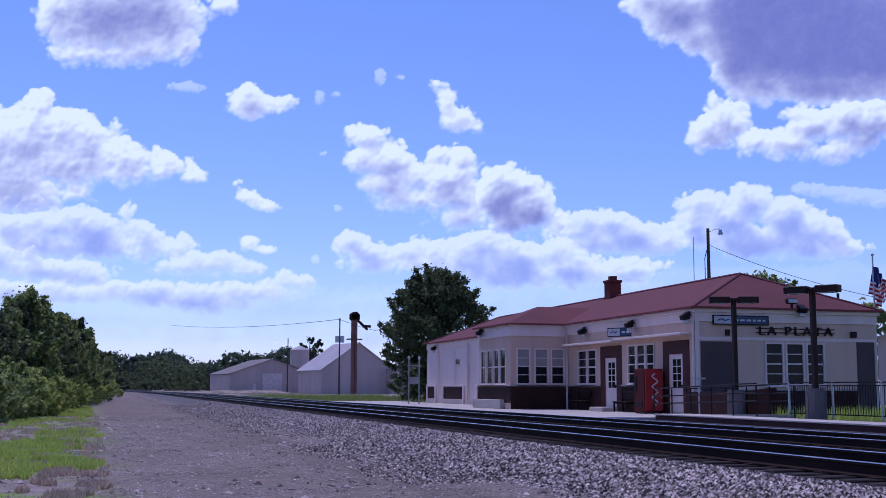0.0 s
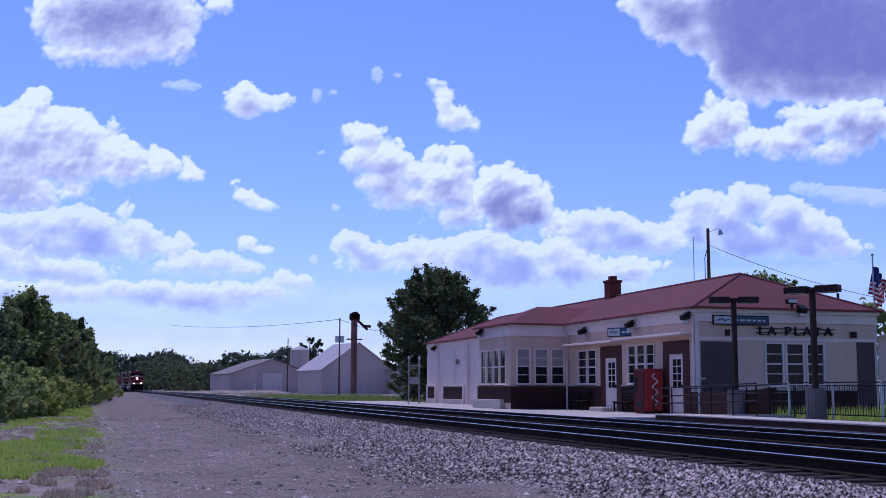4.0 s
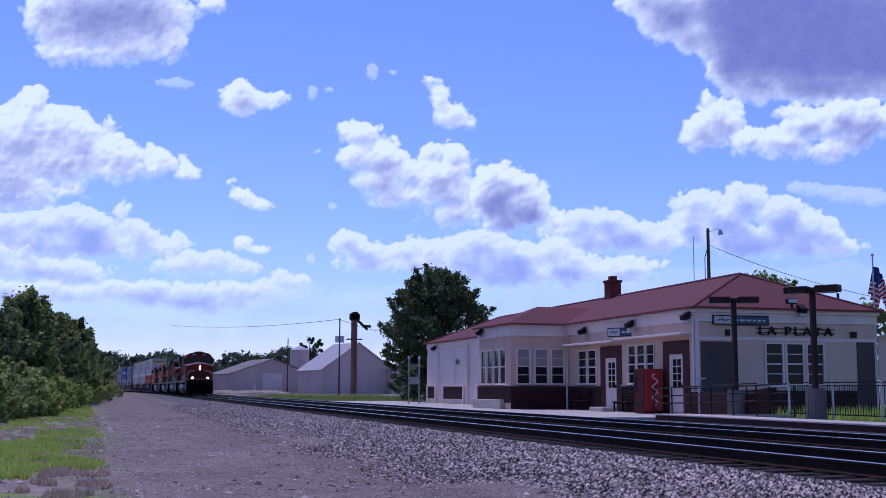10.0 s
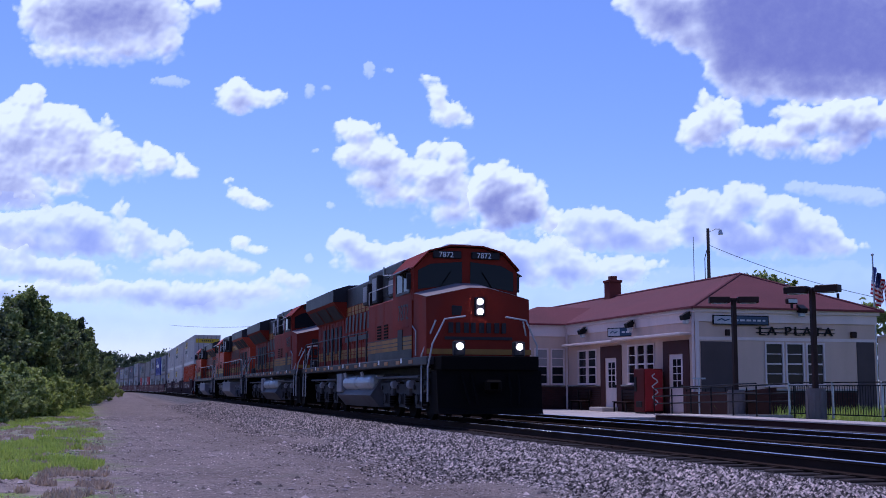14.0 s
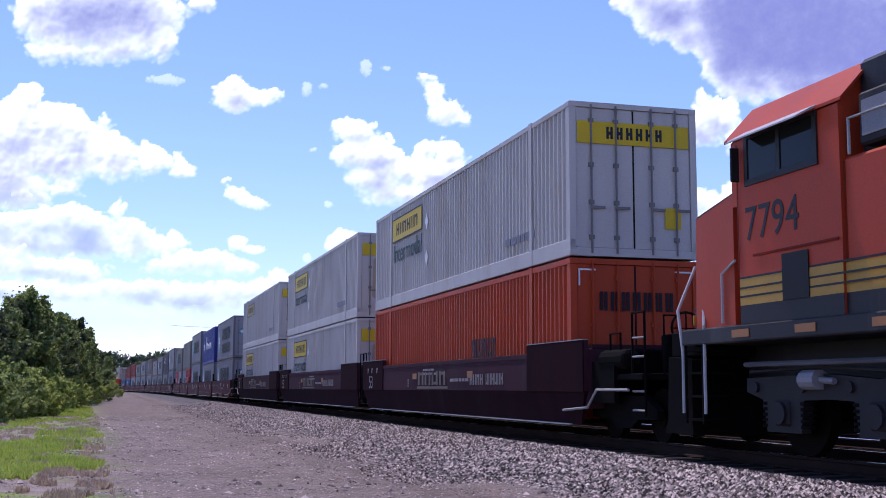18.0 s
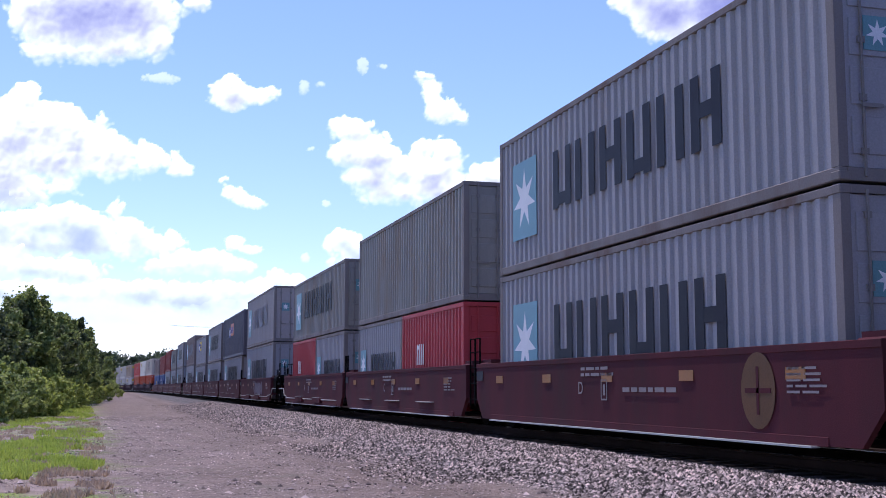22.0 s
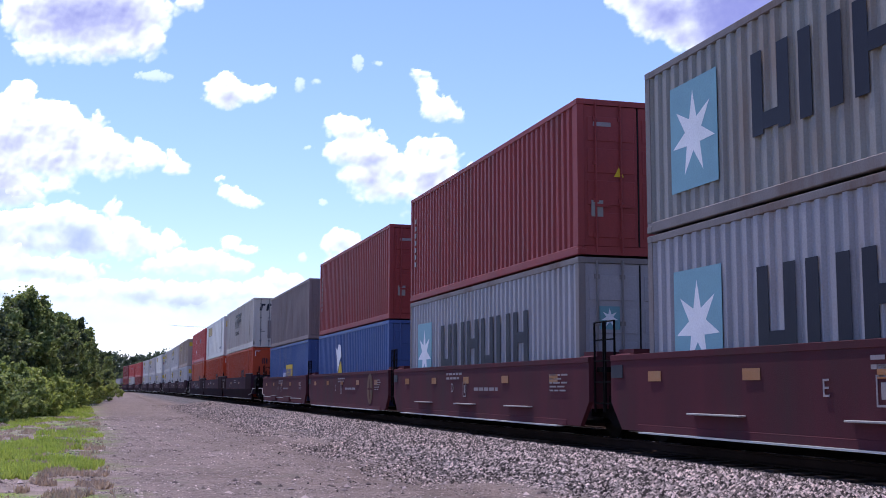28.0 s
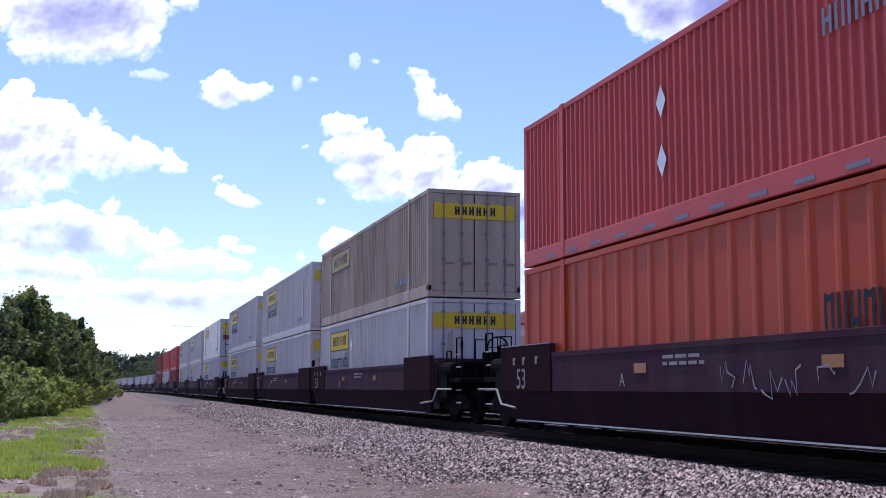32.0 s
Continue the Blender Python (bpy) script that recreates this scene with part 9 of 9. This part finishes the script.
cloud([(380, 465, 70, 19), (440, 480, 50, 13), (330, 470, 60, 19), (80, 480, 100, 28), (150, 490, 60, 24), (-10, 460, 60, 30), (60, 435, 25, 20)], (-26, -4), seed=26, top=0.7, material=SOFT, edge=1.5, dark=2.2)
cloud([(340, 535, 120, 28), (450, 520, 90, 24), (520, 500, 40, 17), (120, 525, 160, 20), (250, 520, 100, 24), (30, 520, 100, 24)], (-22, -2), seed=12, top=0.6, material=SOFT, edge=2.0, dark=2.6)
cloud([(440, 348, 22, 13), (475, 365, 28, 10), (415, 325, 8, 5)], (-36, -8), seed=13, step=2, label=SMALL, edge=1.3)
cloud([(440, 428, 15, 10), (470, 442, 22, 7)], (-38, 0), seed=14, step=2, label=SMALL, edge=1.3)
cloud([(598, 369, 9, 6)], (-30, -12), seed=15, step=1.5, material=VEIL, label=WISP, edge=1.6)
cloud([(574, 272, 9, 4)], (-32, -12), seed=16, step=1.5, material=VEIL, label=WISP, edge=1.6)
cloud([(558, 460, 8, 10)], (-26, -4), seed=27, step=1.5, material=VEIL, label=WISP, edge=1.6)
# middle
cloud([(650, 245, 38, 27), (640, 285, 34, 34), (690, 290, 48, 36), (740, 315, 48, 34), (790, 320, 58, 38), (680, 330, 48, 28), (740, 355, 58, 26), (780, 275, 18, 13), (815, 285, 28, 18), (810, 350, 50, 34), (820, 385, 58, 22), (700, 375, 25, 9)], (-40, -18), seed=17, top=0.7, dark=0.6, edge=1.3)
cloud([(895, 320, 44, 27), (880, 350, 44, 44), (930, 330, 38, 29), (950, 370, 44, 44), (900, 395, 50, 30), (988, 398, 22, 28)], (-30, -8), seed=18, top=0.85, dark=1.1)
cloud([(1050, 395, 50, 24), (1020, 410, 45, 24), (1090, 395, 45, 27), (1060, 430, 70, 18), (1130, 420, 60, 32), (1180, 430, 40, 28)], (-28, -7), seed=28, top=0.8, material=SOFT, dark=2.0)
cloud([(620, 430, 28, 22), (650, 450, 40, 27), (640, 470, 40, 18), (720, 445, 40, 17), (770, 445, 30, 17), (740, 470, 60, 24), (850, 440, 60, 34), (830, 465, 60, 28), (920, 465, 70, 34), (970, 450, 60, 28), (900, 490, 80, 24), (1010, 480, 80, 28), (1100, 480, 100, 26)], (-22, -4), seed=19, top=0.8, material=SOFT, dark=2.0)
# low right, behind the depot
cloud([(1230, 365, 34, 26), (1225, 400, 40, 34), (1290, 390, 50, 38), (1330, 360, 48, 30), (1322, 343, 20, 13), (1390, 385, 50, 38), (1440, 410, 45, 33), (1470, 415, 30, 24), (1350, 430, 120, 32), (1460, 445, 60, 20), (1530, 440, 40, 13)], (-26, -4), seed=20, top=0.85, dark=1.7, material=SOFT)
cloud([(1475, 340, 34, 9), (1520, 350, 40, 13), (1555, 355, 22, 14), (1412, 335, 12, 9), (1442, 332, 10, 6)], (-28, -6), seed=21, step=2, label=SMALL, edge=1.4, material=VEIL)
# haze banks above the horizon
cloud([(220, 565, 260, 30), (480, 545, 220, 40), (600, 590, 240, 34), (350, 600, 260, 30), (80, 560, 160, 34)], (-12, 0), seed=22, step=6, material=HAZE, label=BANK, edge=2.5)
cloud([(760, 540, 200, 40), (900, 560, 220, 44), (700, 600, 220, 40), (1060, 545, 220, 50), (960, 610, 300, 40)], (-12, 0), seed=23, step=6, material=HAZE, label=BANK, edge=2.5)
cloud([(1300, 520, 240, 50), (1480, 520, 220, 50), (1560, 580, 200, 60), (1340, 590, 200, 40)], (-12, 0), seed=24, step=6, material=HAZE, label=BANK, edge=2.5)
cloud([(250, 630, 420, 26), (620, 640, 420, 26), (1000, 640, 420, 28)], (-6, 0), seed=25, step=8, material=HAZE, label=BANK, edge=2.5)


# ---- bird ----
BIRD_MAT = mat("bird_feathers", (0.012, 0.012, 0.016), 0.6)
bird = thing("bird", "small black bird in flight over the depot", "bird")
part("body", smooth(Geo().ball((0, 0, 0), 0.05, 0.15, 0.05, 10, 8).mesh("body", BIRD_MAT)), None, bird)
part("head", smooth(Geo().ball((0, -0.16, 0.02), 0.035, 0.05, 0.035, 8, 6).mesh("head", BIRD_MAT)), None, bird)
part("beak", Geo().rod((0, -0.2, 0.02), (0, -0.25, 0.012), 0.012, 5, 0.002), BIRD_MAT, bird)
part("tail", Geo().prism([(-0.02, 0.12), (0.02, 0.12), (0.05, 0.28), (-0.05, 0.28)], "z", -0.006, 0.006), BIRD_MAT, bird)
WINGS = []
for s in (-1, 1):
    w = part("wing", Geo().prism([(0, -0.08), (s * 0.14, -0.11), (s * 0.3, -0.02), (s * 0.22, 0.04), (s * 0.1, 0.07), (0, 0.08)], "z", -0.006, 0.006), BIRD_MAT, bird, at=pose(s * 0.035, 0, 0.015))
    WINGS.append((w, s))


# ---- what moves ----
def train_rows(behind, z, mid=0.0):
    """Poses of a rolling thing whose origin lies that far behind the nose; the turn is taken at its middle."""
    rows = []
    t = 0.0
    while t <= 32.01:
        y = SPEED * (NOSE_T - t) + behind
        a = line_pose(y + mid)
        rows.append((t, a @ Matrix.Translation((0, -mid, z))))
        t += 1.0 if y < BEND_Y - 30 else 0.5
        if t < 32 and t > 31.2 and 32 - t < 0.4:
            t = 32.0
    if rows[-1][0] < 32.0:
        y = SPEED * (NOSE_T - 32.0) + behind
        rows.append((32.0, line_pose(y + mid) @ Matrix.Translation((0, -mid, z))))
    return rows


def motions():
    for ob, behind, z, turned in ROLLING:
        rows = train_rows(behind, z, 0.0 if turned else 7.0)
        if turned == 180.0:
            flip = Matrix.Rotation(math.pi, 4, 'Z')
            rows = [(t, m @ flip) for t, m in rows]
        walk(ob, rows)
    for ob, rows in CLOUDS:
        walk(ob, rows)
    # the bird crosses from behind the depot to the left
    spots = [(0.0, 3600, 700), (10.0, 2010, 640), (10.8, 1490, 552), (11.1, 1330, 508), (11.4, 1138, 460), (11.6, 1005, 425), (11.8, 852, 402), (12.0, 681, 388), (12.2, 485, 359), (12.4, 261, 316),
             (12.6, 15, 279), (12.8, -230, 240), (14.0, -1700, 60), (32.0, -9000, -700)]
    f = 784 / math.tan(radians(41.95) / 2)
    places = [(t, STAND @ Vector(((px - 784) / f * 28, -(py - 441) / f * 28, -28))) for t, px, py in spots]
    rows = []
    for i, (t, p) in enumerate(places):
        q = places[min(i + 1, len(places) - 1)][1] - places[max(i - 1, 0)][1]
        rows.append((t, Matrix.Translation(p) @ Matrix.Rotation(math.atan2(q.x, -q.y), 4, 'Z')))
    walk(bird, rows)
    for w, s in WINGS:
        beats = [(0.0, 10.0)] + [(11.0 + 0.1 * i, (55, 10, -40, 10)[i % 4]) for i in range(20)] + [(32.0, 10.0)]
        walk(w, [(t, pose(s * 0.035, 0, 0.015, 0, -s * a, 0)) for t, a in beats])
    # the flag hangs in folds from the pole and lifts in a gust at six seconds
    for i, fold in enumerate(FLAG_STRIPS):
        rows = []
        for k in range(65):
            t = 0.5 * k
            gust = max(0.0, 1 - abs(t - 6.0) / 1.5)
            gust = gust * gust * (3 - 2 * gust)
            x = y = 0.0
            turn = 0.0
            for j in range(i + 1):
                x += 0.36 * math.cos(radians(turn)) if j else 0.0
                y += 0.36 * math.sin(radians(turn)) if j else 0.0
                turn = (1 if j % 2 else -1) * (74 - 26 * gust) + 9 * math.sin(1.7 * t - 0.8 * j)
            round_pole = Matrix.Rotation(radians(14 * math.sin(0.8 * t) + 70 * gust), 4, 'Z')
            rows.append((t, round_pole @ pose(x, y, -0.16 * i * (1 - 0.25 * gust), 0, 14 - 4 * gust, turn)))
        walk(fold, rows)


motions()
